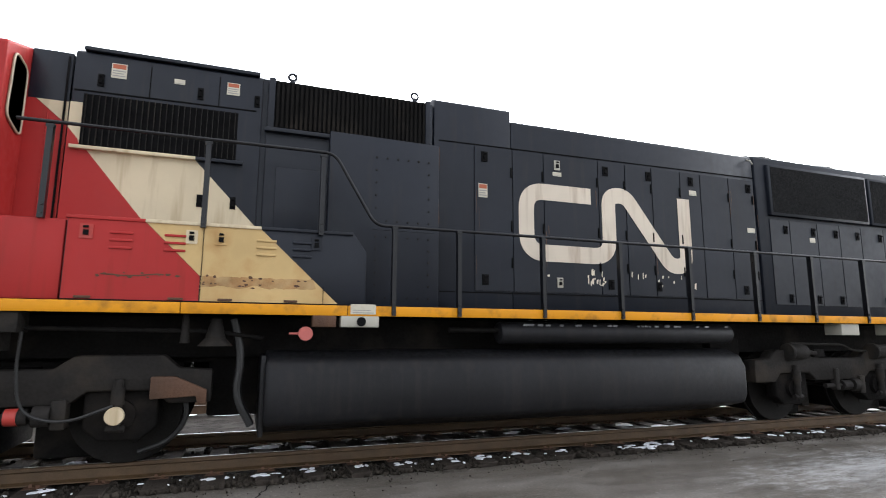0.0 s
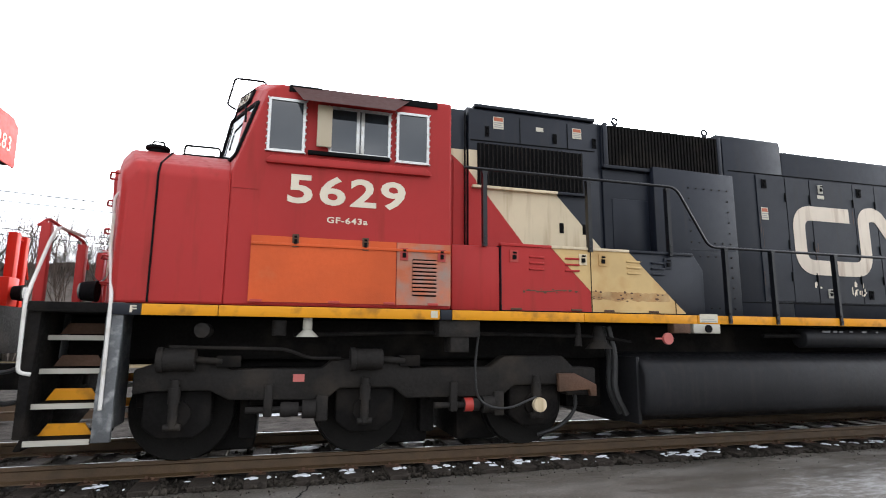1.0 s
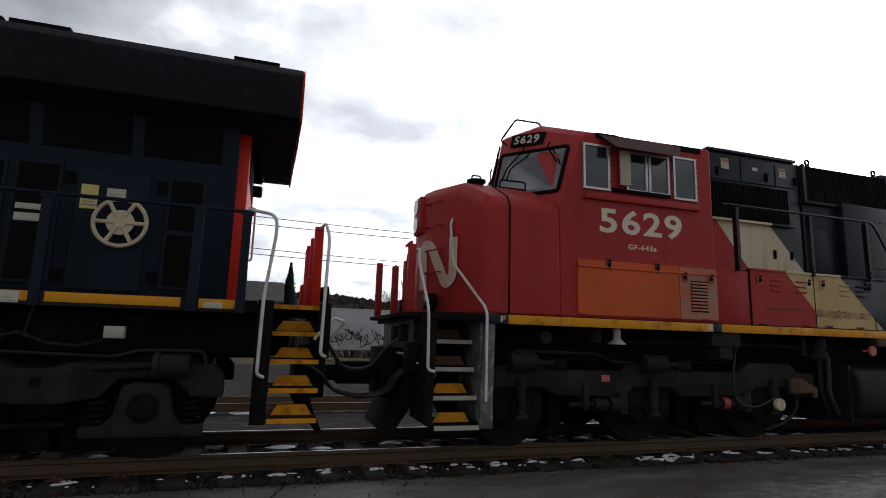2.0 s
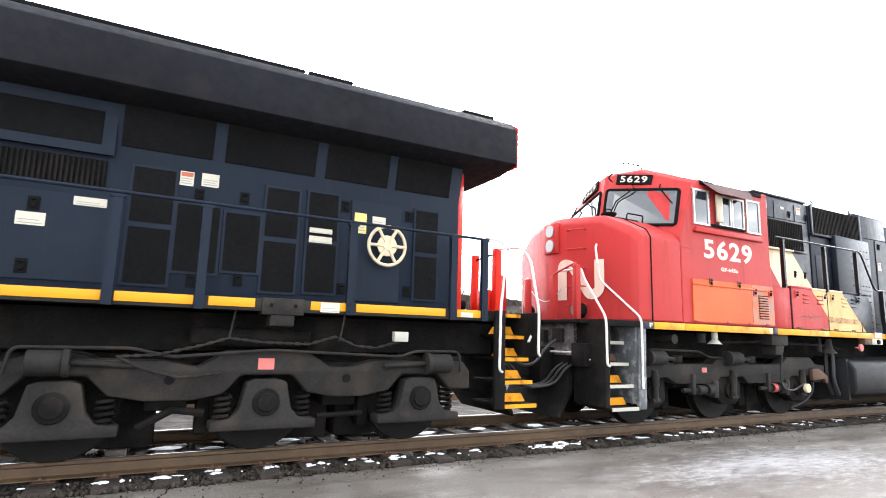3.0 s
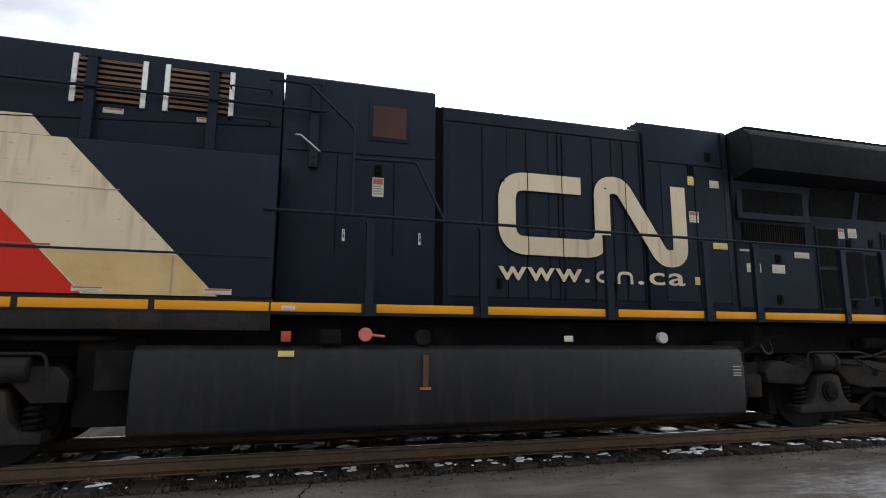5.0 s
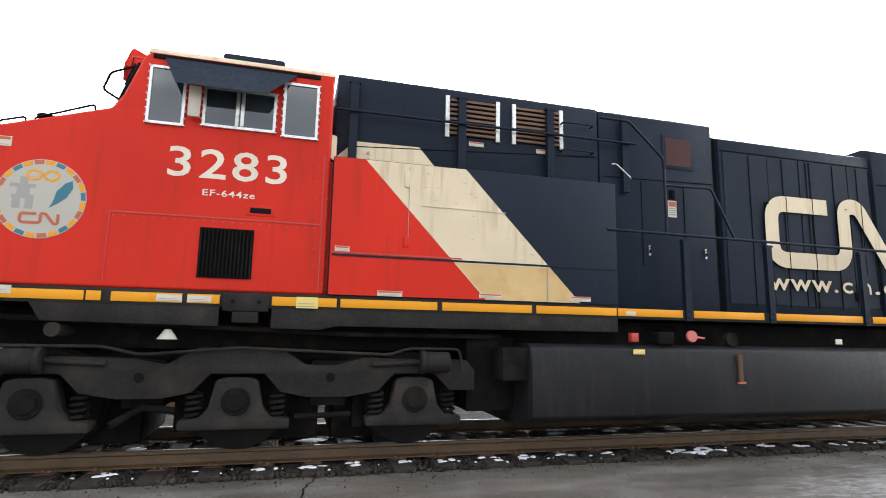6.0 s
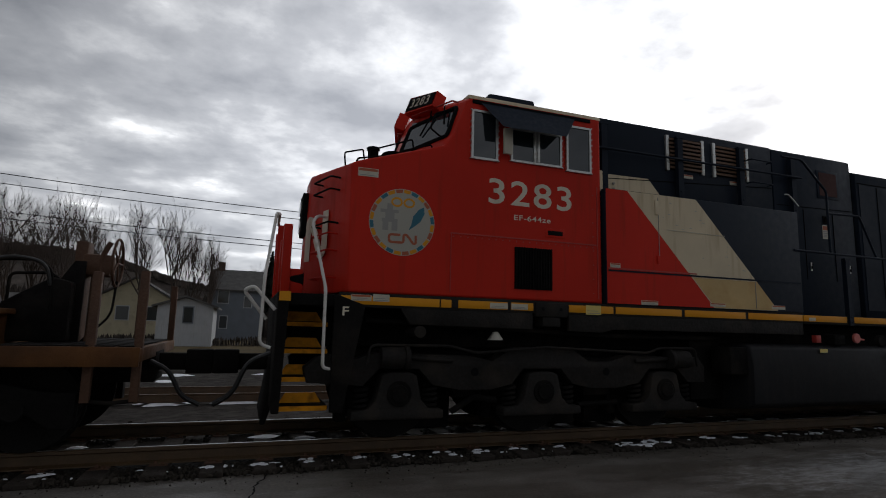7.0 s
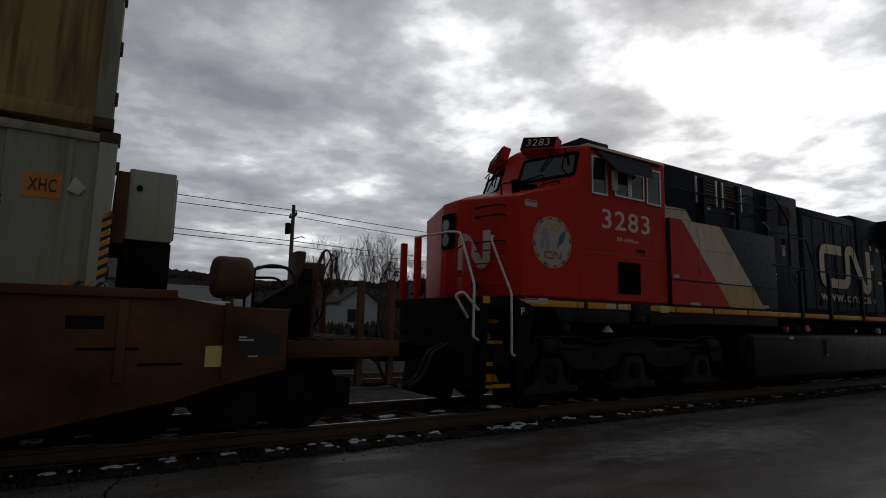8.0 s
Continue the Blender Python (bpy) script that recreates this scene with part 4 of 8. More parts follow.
# ---- the leading-back engine: older, weathered ----
def engine_one():
    v = thing("diesel_locomotive", 4.3, MID, TOP, "weathered red, white and blue-black diesel locomotive, rolling on the track", "locomotive")
    moving.append(v)
    S = 5.97
    # frame, walkway and sill
    block("underframe", GRIME, v, -6.3, 14.6, 6.75, 8.31, 1.28, 1.74, 0.03)
    block("walkway", GRIME, v, -6.4, 14.8, S + 0.012, 2 * MID - S, 1.76, 1.855, 0.01)
    x = -5.45
    random.seed(11)
    for x1 in (-4.75, -2.42, -2.28, -0.6, 1.05, 2.35, 3.48, 4.64, 5.80, 7.02, 8.18, 9.35, 10.5, 11.7, 12.9, 14.2):
        m = BLACK if (x, x1) == (-2.42, -2.28) else YELLOW
        block("sill_strip", m, v, x + 0.004, x1 - 0.004, S - 0.006, S + 0.014, 1.742, 1.852, 0.003)
        x = x1
    block("sill_end", BLACK, v, -5.72, -5.45, S - 0.004, S + 0.014, 1.742, 1.852, 0.003)
    lettering("letter", "F", WHITE, v, -5.55, -5.49, 1.765, 1.835, S - 0.004, 0.03)
    plate("label_plate", LABEL, v, rect(-2.53, -2.45, 1.76, 1.84), S - 0.006)
    # nose: two slanted front faces that meet in the middle, and a top that slopes down to the sides
    prof = [(6.02, -5.70, 3.20), (6.10, -5.77, 3.33), (6.60, -5.92, 3.60), (7.22, -6.12, 3.64), (MID, -6.16, 3.66)]
    prof += [(2 * MID - a, b, c) for a, b, c in prof[3::-1]]
    rings = [[(-4.72, a, 1.857), (b, a, 1.857), (b, a, c - 0.13), (b + 0.10, a, c), (-4.72, a, c - 0.02)] for a, b, c in prof]
    nose = part("nose", soften(loft(bms(), rings), 0.03, 2, 20), RED, v, "dull red short hood with slanted front faces", crease=16)
    part("seam", tube(bms(), [(-5.42, 6.015, 1.87), (-5.42, 6.015, 3.19), (-5.42, 6.095, 3.325), (-5.42, 6.6, 3.6), (-5.42, 7.2, 3.635)], 0.011), DARK, nose)
    part("sand_hatch", rod(rod(bms(), (-5.6, 6.72, 3.55), (-5.6, 6.72, 3.66), 0.10, 20), (-5.6, 6.72, 3.65), (-5.6, 6.72, 3.68), 0.13, 20), DARK, nose)
    part("hatch_grip", tube(bms(), rounded([(-5.68, 6.72, 3.62), (-5.66, 6.72, 3.75), (-5.54, 6.72, 3.75), (-5.52, 6.72, 3.62)], 0.03), 0.01), DARK, nose)
    handrail(v, [(-5.3, 6.62, 3.57), (-5.3, 6.6, 3.70), (-4.92, 6.6, 3.70), (-4.92, 6.62, 3.57)], DARK, 0.012, 0.04, "roof_grab_rail")
    for z in (3.38, 3.05, 2.72, 2.42, 2.12):
        handrail(nose, [(-5.99, 6.86, z), (-6.08, 6.83, z), (-6.18, 7.14, z), (-6.08, 7.17, z)], DARK if z > 3.5 else RED, 0.012, 0.03, "nose_grab_iron")
    part("glare_panel", soften(box(bms(), -5.36, -4.8, 6.78, 2 * MID - 6.78, 3.615, 3.665), 0.012), DARK, nose, "matt black anti-glare panel")
    # headlights, low lights, number boards and the front emblem stroke
    hl = block("headlight", RED, nose, -6.2, -6.1, 7.36, 7.70, 3.02, 3.56, 0.02)
    for z in (3.16, 3.42):
        part("lamp_lens", rod(bms(), (-6.22, MID, z), (-6.19, MID, z), 0.11, 20), LENS, hl)
    for y in (6.85, 2 * MID - 6.85):
        dl = part("ditch_light", rod(bms(), (-6.25, y, 2.02), (-6.1, y, 2.02), 0.1, 20, 0.12), DARK, v)
        part("lamp_lens", rod(bms(), (-6.27, y, 2.02), (-6.25, y, 2.02), 0.09, 20), LENS, dl)
    pts = rounded([Vector((-0.92, 2.85)), Vector((-0.92, 2.33)), Vector((-0.76, 2.26)), Vector((-0.44, 2.78)), Vector((-0.26, 2.83)), Vector((-0.26, 2.2))], 0.14)
    bm = ribbon(bms(), pts, 0.16, -0.004, 0.004)
    for q in bm.verts:
        yy = MID + q.co.x
        q.co = Vector((-5.77 - (yy - 6.10) * 0.3128 - 0.014 + q.co.y, yy, q.co.z))
    part("front_emblem", bm, LOGO, nose, smooth=False)
    # cab: side profile and a middle profile that stands further forward
    C = 6.02
    side = [(-4.72, 1.857), (-4.72, 3.28), (-4.40, 4.24), (-4.28, 4.32), (-2.28, 4.34), (-2.28, 1.857)]
    shoulder = [(-4.93, 1.857), (-4.93, 3.385), (-4.63, 4.62), (-4.53, 4.70), (-2.28, 4.66), (-2.28, 1.857)]
    middle = [(-5.08, 1.857), (-5.08, 3.46), (-4.86, 4.65), (-4.76, 4.71), (-2.28, 4.67), (-2.28, 1.857)]
    rings = [[(x, y, z) for x, z in p] for y, p in ((C, side), (6.9, shoulder), (MID, middle), (2 * MID - 6.9, shoulder), (2 * MID - C, side))]
    cab = part("cab", soften(loft(bms(), rings), 0.025, 2, 25), RED, v, "dull red cab body", crease=14)
    for xa, xb in ((-4.02, -3.92), (-2.76, -2.56)):
        block("gutter", DARK, cab, xa - 0.16, xb + 0.1, C - 0.012, C + 0.02, 4.25, 4.33, 0.004)
    # windscreens, wipers and number boards lie on the two slanted planes
    def front(u, w, far, off=0.0):
        """u: up the slope; w: from the side to the middle."""
        a = Vector((-4.72, C, 3.28)).lerp(Vector((-4.40, C, 4.24)), u)
        b = Vector((-5.08, MID, 3.46)).lerp(Vector((-4.88, MID, 4.54)), u)
        p = a.lerp(b, w) + Vector((-0.92, -0.26, 0.3)) * off
        return Vector((p.x, 2 * MID - p.y, p.z)) if far else p
    def slab(name, us, ws, far, off, thick, material, parent):
        bm = bms()
        f = [bm.verts.new(front(u, w, far, o)) for o in (off, off + thick) for u, w in ((us[0], ws[0]), (us[0], ws[1]), (us[1], ws[1]), (us[1], ws[0]))]
        for i in ((0, 1, 2, 3), (7, 6, 5, 4), (0, 4, 5, 1), (1, 5, 6, 2), (2, 6, 7, 3), (3, 7, 4, 0)):
            bm.faces.new([f[k] for k in i])
        return part(name, bm, material, parent, smooth=False)
    for far in (False, True):
        q = rounded([front(u, w, far, 0.012) for u, w in ((0.2, 0.07), (0.2, 0.95), (0.84, 0.95), (0.87, 0.1))], 0.06, 4, True)
        w = part("windscreen", tube(bms(), [*q, q[0]], 0.03, 6), DARK, cab)
        # black sheet in place of the shaded inside
        slab("cab_shade_sheet", (0.2, 0.84), (0.09, 0.94), far, 0.003, 0.003, DARK, w)
        slab("pane", (0.2, 0.84), (0.09, 0.94), far, 0.01, 0.008, GLASS, w)
        part("wiper", tube(bms(), [front(0.92, 0.62, far, 0.07), front(0.84, 0.6, far, 0.08), front(0.62, 0.8, far, 0.05), front(0.45, 0.84, far, 0.05)], 0.012), DARK, w)
        part("wiper", tube(bms(), [front(0.93, 0.3, far, 0.07), front(0.85, 0.3, far, 0.08), front(0.62, 0.16, far, 0.05)], 0.012), DARK, w)
        nb = slab("number_board", (0.95, 1.13), (0.42, 0.84), far, 0.004, 0.03, DARK, cab)
        o, r, t = front(1.04, 0.63, far, 0.036), front(1.04, 0.9, far, 0.036), front(1.13, 0.63, far, 0.036)
        ex, ey = (o - r).normalized(), (t - o).normalized()
        if far:
            ex = -ex
        ez = ex.cross(ey).normalized()
        m = Matrix(((ex.x, ey.x, ez.x, o.x), (ex.y, ey.y, ez.y, o.y), (ex.z, ey.z, ez.z, o.z), (0, 0, 0, 1)))
        lettering("number", "5629", WHITE, nb, -0.26, 0.26, -0.065, 0.065, 0, 0.01, m)
    handrail(v, [(-4.86, 7.35, 4.5), (-4.97, 7.35, 4.56), (-4.86, 7.05, 4.8), (-4.5, 7.0, 4.78), (-4.45, 7.0, 4.69)], DARK, 0.012, 0.04, "roof_grab_rail")
    # cab windows with visor, deflector and ledge
    cab_window(cab, -4.38, -3.99, 3.54, 4.15, C)
    w = cab_window(cab, -3.72, -3.03, 3.57, 4.12, C, True)
    block("deflector", BEIGE, w, -3.86, -3.70, C - 0.09, C - 0.06, 3.62, 4.1, 0.004, "beige wind deflector")
    block("window_track", DARK, w, -3.95, -3.03, C - 0.05, C, 3.535, 3.58, 0.008)
    cab_window(cab, -2.95, -2.57, 3.54, 4.15, C)
    bm = bms()
    q = [(-4.16, C + 0.01, 4.33), (-2.78, C + 0.01, 4.33), (-3.02, C - 0.24, 4.07), (-4.02, C - 0.24, 4.07)]
    bm.faces.new([bm.verts.new(p) for p in q])
    bmesh.ops.solidify(bm, geom=bm.faces[:], thickness=0.014)
    part("sun_visor", bm, VISOR, cab, "brown steel sun visor", smooth=False)
    part("window_ledge", soften(prism(bms(), [(-4.38, 3.4), (-2.54, 3.4), (-2.54, 3.44), (-2.6, 3.49), (-4.32, 3.49), (-4.38, 3.44)], C - 0.05, C), 0.012), RED, cab)
    lettering("number", "5629", WHITE, cab, -4.14, -2.83, 2.97, 3.31, C - 0.001, 0.024)
    lettering("class_lettering", "GF-643a", WHITE, cab, -3.71, -3.26, 2.78, 2.85, C - 0.001, 0.02)
    # orange doors below the cab
    d = plate("side_door", ORANGE, cab, rect(-4.48, -2.93, 1.90, 2.60), C, 0.02, "faded orange equipment door")
    block("hinge_rail", ORANGE, d, -4.48, -2.30, C - 0.035, C - 0.018, 2.50, 2.53, 0.004)
    for lx in (-4.03, -3.28):
        latch(d, lx, 2.56, C - 0.02, RUST, 0.035)
    d2 = plate("side_door", ORANGE_WORN, cab, rect(-2.92, -2.29, 1.90, 2.60), C, 0.02, "flaking orange door showing grey primer")
    # black plate as the shade between the slats
    plate("louvre_shade", DARK, d2, rect(-2.74, -2.46, 2.0, 2.42), C - 0.02, 0.004)
    for k in range(9):
        block("louvre", ORANGE_WORN, d2, -2.74, -2.46, C - 0.04, C - 0.022, 2.015 + k * 0.045, 2.043 + k * 0.045, 0.004)
    for lx in (-2.84, -2.4):
        latch(d2, lx, 2.47, C - 0.02, REDPART, 0.045)
    for lx in (-4.4, -3.6, -3.0, -2.5):
        block("hinge", REDPART, cab, lx - 0.06, lx + 0.06, C - 0.035, C - 0.016, 1.895, 1.925, 0.004)
    plate("weld_line", RED, cab, rect(-4.7, -4.45, 3.1, 3.11), C, 0.006)
    # between cab and hood
    H = 6.57
    part("cab_back", soften(box(bms(), -2.28, -1.9, 6.6, 2 * MID - 6.6, 1.857, 4.56), 0.015), BLACK, v, "blue-black hood section")
    plate("paint_field", RED, v, [(-2.28, 1.86), (-1.9, 1.86), (-1.9, 3.74), (-2.2, 4.0), (-2.28, 4.0)], 6.6, 0.004)
    plate("paint_field", CREAM, v, [(-1.9, 3.745), (-1.9, 4.0), (-2.195, 4.0)], 6.6, 0.004)
    part("conduit", tube(bms(), [(-2.08, 6.59, 3.85), (-2.08, 6.59, 2.62)], 0.008), RED, v)
    part("conduit", tube(bms(), [(-1.93, 6.57, 4.5), (-1.93, 6.57, 2.64)], 0.012), DARK, v)
    # window in the cab's rear wall
    rw = rounded([Vector((6.12, 3.62)), Vector((6.16, 4.3)), Vector((6.5, 4.26)), Vector((6.5, 3.52))], 0.1, 5, True)
    w = part("rear_window", tube(bms(), [(-2.265, u.x, u.y) for u in [*rw, rw[0]]], 0.012, 6), BEIGE, cab, "rounded window in a bare metal frame")
    bm = bms()
    bm.faces.new([bm.verts.new((-2.266, u.x, u.y)) for u in rw])
    bmesh.ops.solidify(bm, geom=bm.faces[:], thickness=0.008)
    part("pane", bm, GLASS, w, smooth=False)
    block("lower_cabinet", RED, v, -2.26, -1.66, 6.06, 7.0, 1.857, 2.63, 0.02, "dull red lower locker")
    # hood: three roof heights
    HB = "blue-black painted long hood"
    hood = part("hood", soften(lengthwise(bms(), roof_line(H, 1.857, 4.64, 0.1, 0.06), -1.88, 0.06), 0.015), BLACK, v, HB)
    block("roof_lip", BLACK, hood, -1.80, 0.02, H - 0.03, H + 0.1, 4.60, 4.645, 0.008)
    block("hood_roof", BLACK, hood, 0.06, 0.13, H + 0.04, 2 * MID - H - 0.04, 1.9, 4.6, 0)
    hood2 = part("hood", soften(lengthwise(bms(), roof_line(H, 1.857, 4.62, 0.08, 0.05), 0.12, 2.21), 0.015), BLACK, v, HB)
    hood3 = part("hood", soften(lengthwise(bms(), roof_line(H, 1.857, 4.71, 0.12, 0.06), 2.23, 3.36), 0.02), BLACK, v, HB)
    hood4 = part("hood", soften(lengthwise(bms(), roof_line(H, 1.857, 4.60, 0.28, 0.10), 3.36, 7.86), 0.03), BLACK, v, HB)
    hood5 = part("hood", soften(lengthwise(bms(), roof_line(H - 0.02, 1.857, 4.62, 0.26, 0.1), 7.88, 14.0), 0.03), BLACK, v, HB)
    block("roof_ridge", BLACK, hood4, 5.3, 7.7, MID - 0.6, MID + 0.6, 4.54, 4.6, 0.02)
    for xx in (8.7, 10.3, 11.9):
        part("radiator_fan", soften(rod(rod(bms(), (xx, MID, 4.56), (xx, MID, 4.7), 0.62, 36), (xx, MID, 4.7), (xx, MID, 4.74), 0.56, 36), 0.015, 1), GRIME, hood5)
    # painted stripes on the hood's side
    z0, z1 = 2.64, 4.0
    def rb(z):
        return -1.09 - (z - 2.74) * 0.81
    def wb(z):
        return 0.10 - (z - 2.72) * 0.945
    plate("paint_field", RED, hood, [(-1.88, z0), (rb(z0), z0), (-1.88, 3.715)], H, 0.004)
    plate("paint_field", CREAM, hood, [(rb(z0), z0), (wb(z0), z0), (wb(3.51), 3.51), (-1.76, 3.51), (-1.76, 4.0), (-1.88, 4.0), (-1.88, 3.715)], H, 0.004)
    grille(hood, "air_grille", -1.76, -0.2, 3.53, 4.10, H - 0.012, 26, GREY_GRIME, True, None, 0.05, 0.007)
    block("grille_sill", CREAM, hood, -1.84, -0.62, H - 0.06, H, 3.475, 3.515, 0.006)
    block("grille_sill", BLACK, hood, -0.62, -0.12, H - 0.06, H, 3.475, 3.515, 0.006)
    for xx in (-1.14, -0.42):
        seam(hood, [(xx, 4.16), (xx, 4.52)], H, 0.008, "door_edge")
    seam(hood, [(-1.86, 4.14), (0.0, 4.16)], H, 0.014)
    label_plate(hood, -1.53, -1.38, 4.33, 4.50, H)
    label_plate(hood, -0.34, -0.20, 4.32, 4.47, H)
    label_plate(hood, -0.9, -0.79, 4.36, 4.42, H, "", 1)
    for xx in (-1.62, -0.62, 0.0):
        latch(hood, xx, 4.28, H, None, 0.03)
    for xx, m in ((-0.55, DARK), (-0.2, DARK)):
        latch(hood, xx, 3.02, H, m, 0.03)
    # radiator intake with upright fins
    # a flush black block stands in for the shade behind the fins
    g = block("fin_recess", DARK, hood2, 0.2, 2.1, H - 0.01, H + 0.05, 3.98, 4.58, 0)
    for k in range(34):
        xx = 0.22 + k * 0.0558
        part("fin", prism(bms(), [(xx, 3.99), (xx + 0.03, 3.99), (xx + 0.03, 4.57), (xx, 4.57)], H - 0.035, H - 0.012), GRIME, g, smooth=False)
    block("fin_frame", BLACK, hood2, 0.13, 0.2, H - 0.04, H, 3.95, 4.6, 0.006)
    block("fin_frame", BLACK, hood2, 2.1, 2.17, H - 0.04, H, 3.95, 4.6, 0.006)
    block("fin_shelf", BLACK, hood2, 0.1, 2.2, H - 0.07, H, 3.92, 3.97, 0.006)
    for xx in (0.4, 1.98):
        part("lifting_eye", tube(bms(), [(xx + 0.045 * math.cos(a), H + 0.075, 4.69 + 0.045 * math.sin(a)) for a in (2 * math.pi * k / 16 for k in range(17))], 0.016, 6), BLACK, hood2)
        block("lifting_foot", BLACK, hood2, xx - 0.03, xx + 0.03, H + 0.055, H + 0.095, 4.58, 4.66, 0.004)
    # bolted box ahead of the engine doors
    bx = part("blower_box", soften(prism(bms(), [(0.86, 1.857), (2.26, 1.857), (2.26, 3.97), (0.86, 3.99)], 6.44, 6.6), 0.015), BLACK, v, "blue-black riveted cover")
    bm = bms()
    for za, zb in ((1.98, 2.72), (2.92, 3.72)):
        for k in range(6):
            t = za + k * (zb - za) / 5
            for xx in (1.44, 2.12):
                rod(bm, (xx, 6.428, t), (xx, 6.445, t), 0.012, 6)
        for k in range(1, 5):
            for t in (za, zb):
                xx = 1.44 + k * 0.136
                rod(bm, (xx, 6.428, t), (xx, 6.445, t), 0.012, 6)
    tagged(part("rivets", bm, GREY_GRIME, bx), kind="stuff")
    seam(bx, [(1.4, 2.82), (2.2, 2.82)], 6.44, 0.03, "panel_joint", BLACK)
    block("access_panel", BLACK, v, 0.25, 0.84, 6.555, 6.6, 2.75, 3.5, 0.01)
    # lower cabinets with the rest of the stripe
    lo1 = part("lower_cabinet", soften(prism(bms(), [(-1.65, 1.857), (1.26, 1.857), (1.26, 2.46), (1.12, 2.66), (-1.65, 2.66)], 6.05, 6.9), 0.015), BLACK, v, "low side locker with the end of the stripe")
    plate("paint_field", RED, lo1, [(-1.64, 1.87), (-0.45, 1.87), (-0.45, 2.12), (-0.98, 2.645), (-1.64, 2.645)], 6.05, 0.004)
    plate("paint_field", CREAM_RUST, lo1, [(-0.445, 1.87), (0.95, 1.87), (0.12, 2.645), (-0.975, 2.645), (-0.445, 2.12)], 6.05, 0.004, "rust-stained cream stripe")
    seam(lo1, [(-0.44, 1.87), (-0.44, 2.65)], 6.046, 0.006)
    seam(lo1, [(0.79, 1.87), (0.79, 2.05)], 6.046, 0.006)
    block("locker_lid", RED, lo1, -1.66, -0.98, 6.03, 6.1, 2.64, 2.675, 0.006)
    block("locker_lid", CREAM, lo1, -0.98, 0.12, 6.03, 6.1, 2.64, 2.675, 0.006)
    block("locker_lid", BLACK, lo1, 0.12, 1.1, 6.03, 6.1, 2.64, 2.675, 0.006)
    for xa, m in ((-1.28, RED), (-0.8, RED), (0.08, CREAM_RUST), (0.45, BLACK)):
        for k in range(3):
            block("louvre", m, lo1, xa, xa + 0.2, 6.03, 6.05, 2.36 + k * 0.075, 2.385 + k * 0.075, 0.006)
    for xx, m in ((-1.48, REDPART), (-0.55, CREAM), (-0.27, CREAM_RUST), (0.70, BLACK)):
        latch(lo1, xx, 2.52, 6.046, m)
    for xx in (-1.46, -0.66, -0.2, 0.45):
        block("hinge", RUST, lo1, xx - 0.07, xx + 0.07, 6.03, 6.05, 1.875, 1.90, 0.004)
    bm = ribbon(bms(), [(-1.33 + k * 0.055, 2.115 - 0.012 * math.sin(k * 0.45) + random.uniform(-0.006, 0.006)) for k in range(11)], 0.014, 6.043, 6.0465)
    part("rust_scar", bm, RUST, lo1, smooth=False)
    xs = [-0.43 + k * 0.03 for k in range(41)]
    up_ = [(x, 2.125 + 0.03 * noisy(x, 2, 5) + 0.015 * noisy(x, 4, 19)) for x in xs if x < 0.70]
    dn_ = [(x, 2.02 + 0.03 * noisy(x, 8, 6) + 0.015 * noisy(x, 6, 23)) for x in xs if x < 0.74]
    plate("rust_band", RUSTBAND, lo1, dn_ + up_[::-1], 6.046, 0.0015, "band of rusted paint")
    for a, c, r in ((-0.38, 2.13, 0.012), (-0.31, 2.12, 0.015), (-0.34, 2.05, 0.010), (-0.41, 2.06, 0.009)):
        plate("rust_spot", RUST, lo1, [(a + r * math.cos(u) * (1 + 0.5 * noisy(u, a, 3)), c + r * math.sin(u) * (1 + 0.5 * noisy(u, c, 4))) for u in (2 * math.pi * j / 11 for j in range(11))], 6.0445, 0.0015)
    rnd = random.Random(61)
    for k in range(34):
        a = rnd.uniform(-0.42, 0.7) if k < 20 else rnd.uniform(-1.4, -0.6)
        c, r = (rnd.choice((2.035, 2.11)) + rnd.uniform(-0.025, 0.025)) if k < 20 else 2.105 + rnd.uniform(-0.02, 0.03), rnd.uniform(0.004, 0.013)
        plate("rust_spot", RUST, lo1, [(a + 2.2 * r * math.cos(u) * (1 + 0.5 * noisy(u, a, 3)), c + r * math.sin(u) * (1 + 0.6 * noisy(u, c, 4))) for u in (2 * math.pi * j / 9 for j in range(9))], 6.0435, 0.0015)
    # engine doors
    xs = [2.80, 3.37, 3.86, 4.77, 5.25, 5.74, 6.29, 6.69, 7.28, 7.80]
    for a, b in zip(xs, xs[1:]):
        dr = plate("engine_door", BLACK, hood4 if a > 3.3 else hood3, rect(a + 0.008, b - 0.008, 2.12, 4.08), H, 0.016, "blue-black engine door")
        if (b - a) > 0.45:
            for z in (2.5, 3.0, 3.75):
                part("hinge", rod(bms(), (b - 0.02, H - 0.022, z - 0.07), (b - 0.02, H - 0.022, z + 0.07), 0.012, 6), DARK, dr)
    for xx, m in ((2.95, DARK), (4.08, GREYPAINT), (4.9, DARK), (5.68, DARK), (6.5, DARK), (7.7, DARK)):
        latch(hood4, xx, 3.94, H - 0.016, m, 0.045)
    for xx, m in ((2.95, DARK), (4.08, GREYPAINT), (4.93, DARK), (5.78, DARK), (7.5, DARK)):
        latch(hood4, xx, 2.26, H - 0.016, m, 0.045)
    seam(hood4, [(2.3, 4.1), (7.84, 4.14)], H, 0.014)
    seam(hood4, [(2.3, 2.09), (7.84, 2.1)], H, 0.014)
    label_plate(hood3, 2.86, 2.99, 3.37, 3.56, H - 0.016)
    label_plate(hood4, 6.46, 6.6, 3.72, 3.8, H - 0.016, "", 1)
    label_plate(hood4, 7.62, 7.78, 3.2, 3.28, H - 0.016, "", 1)
    label_plate(hood4, 4.01, 4.15, 3.78, 3.84, H - 0.016, "", 1)
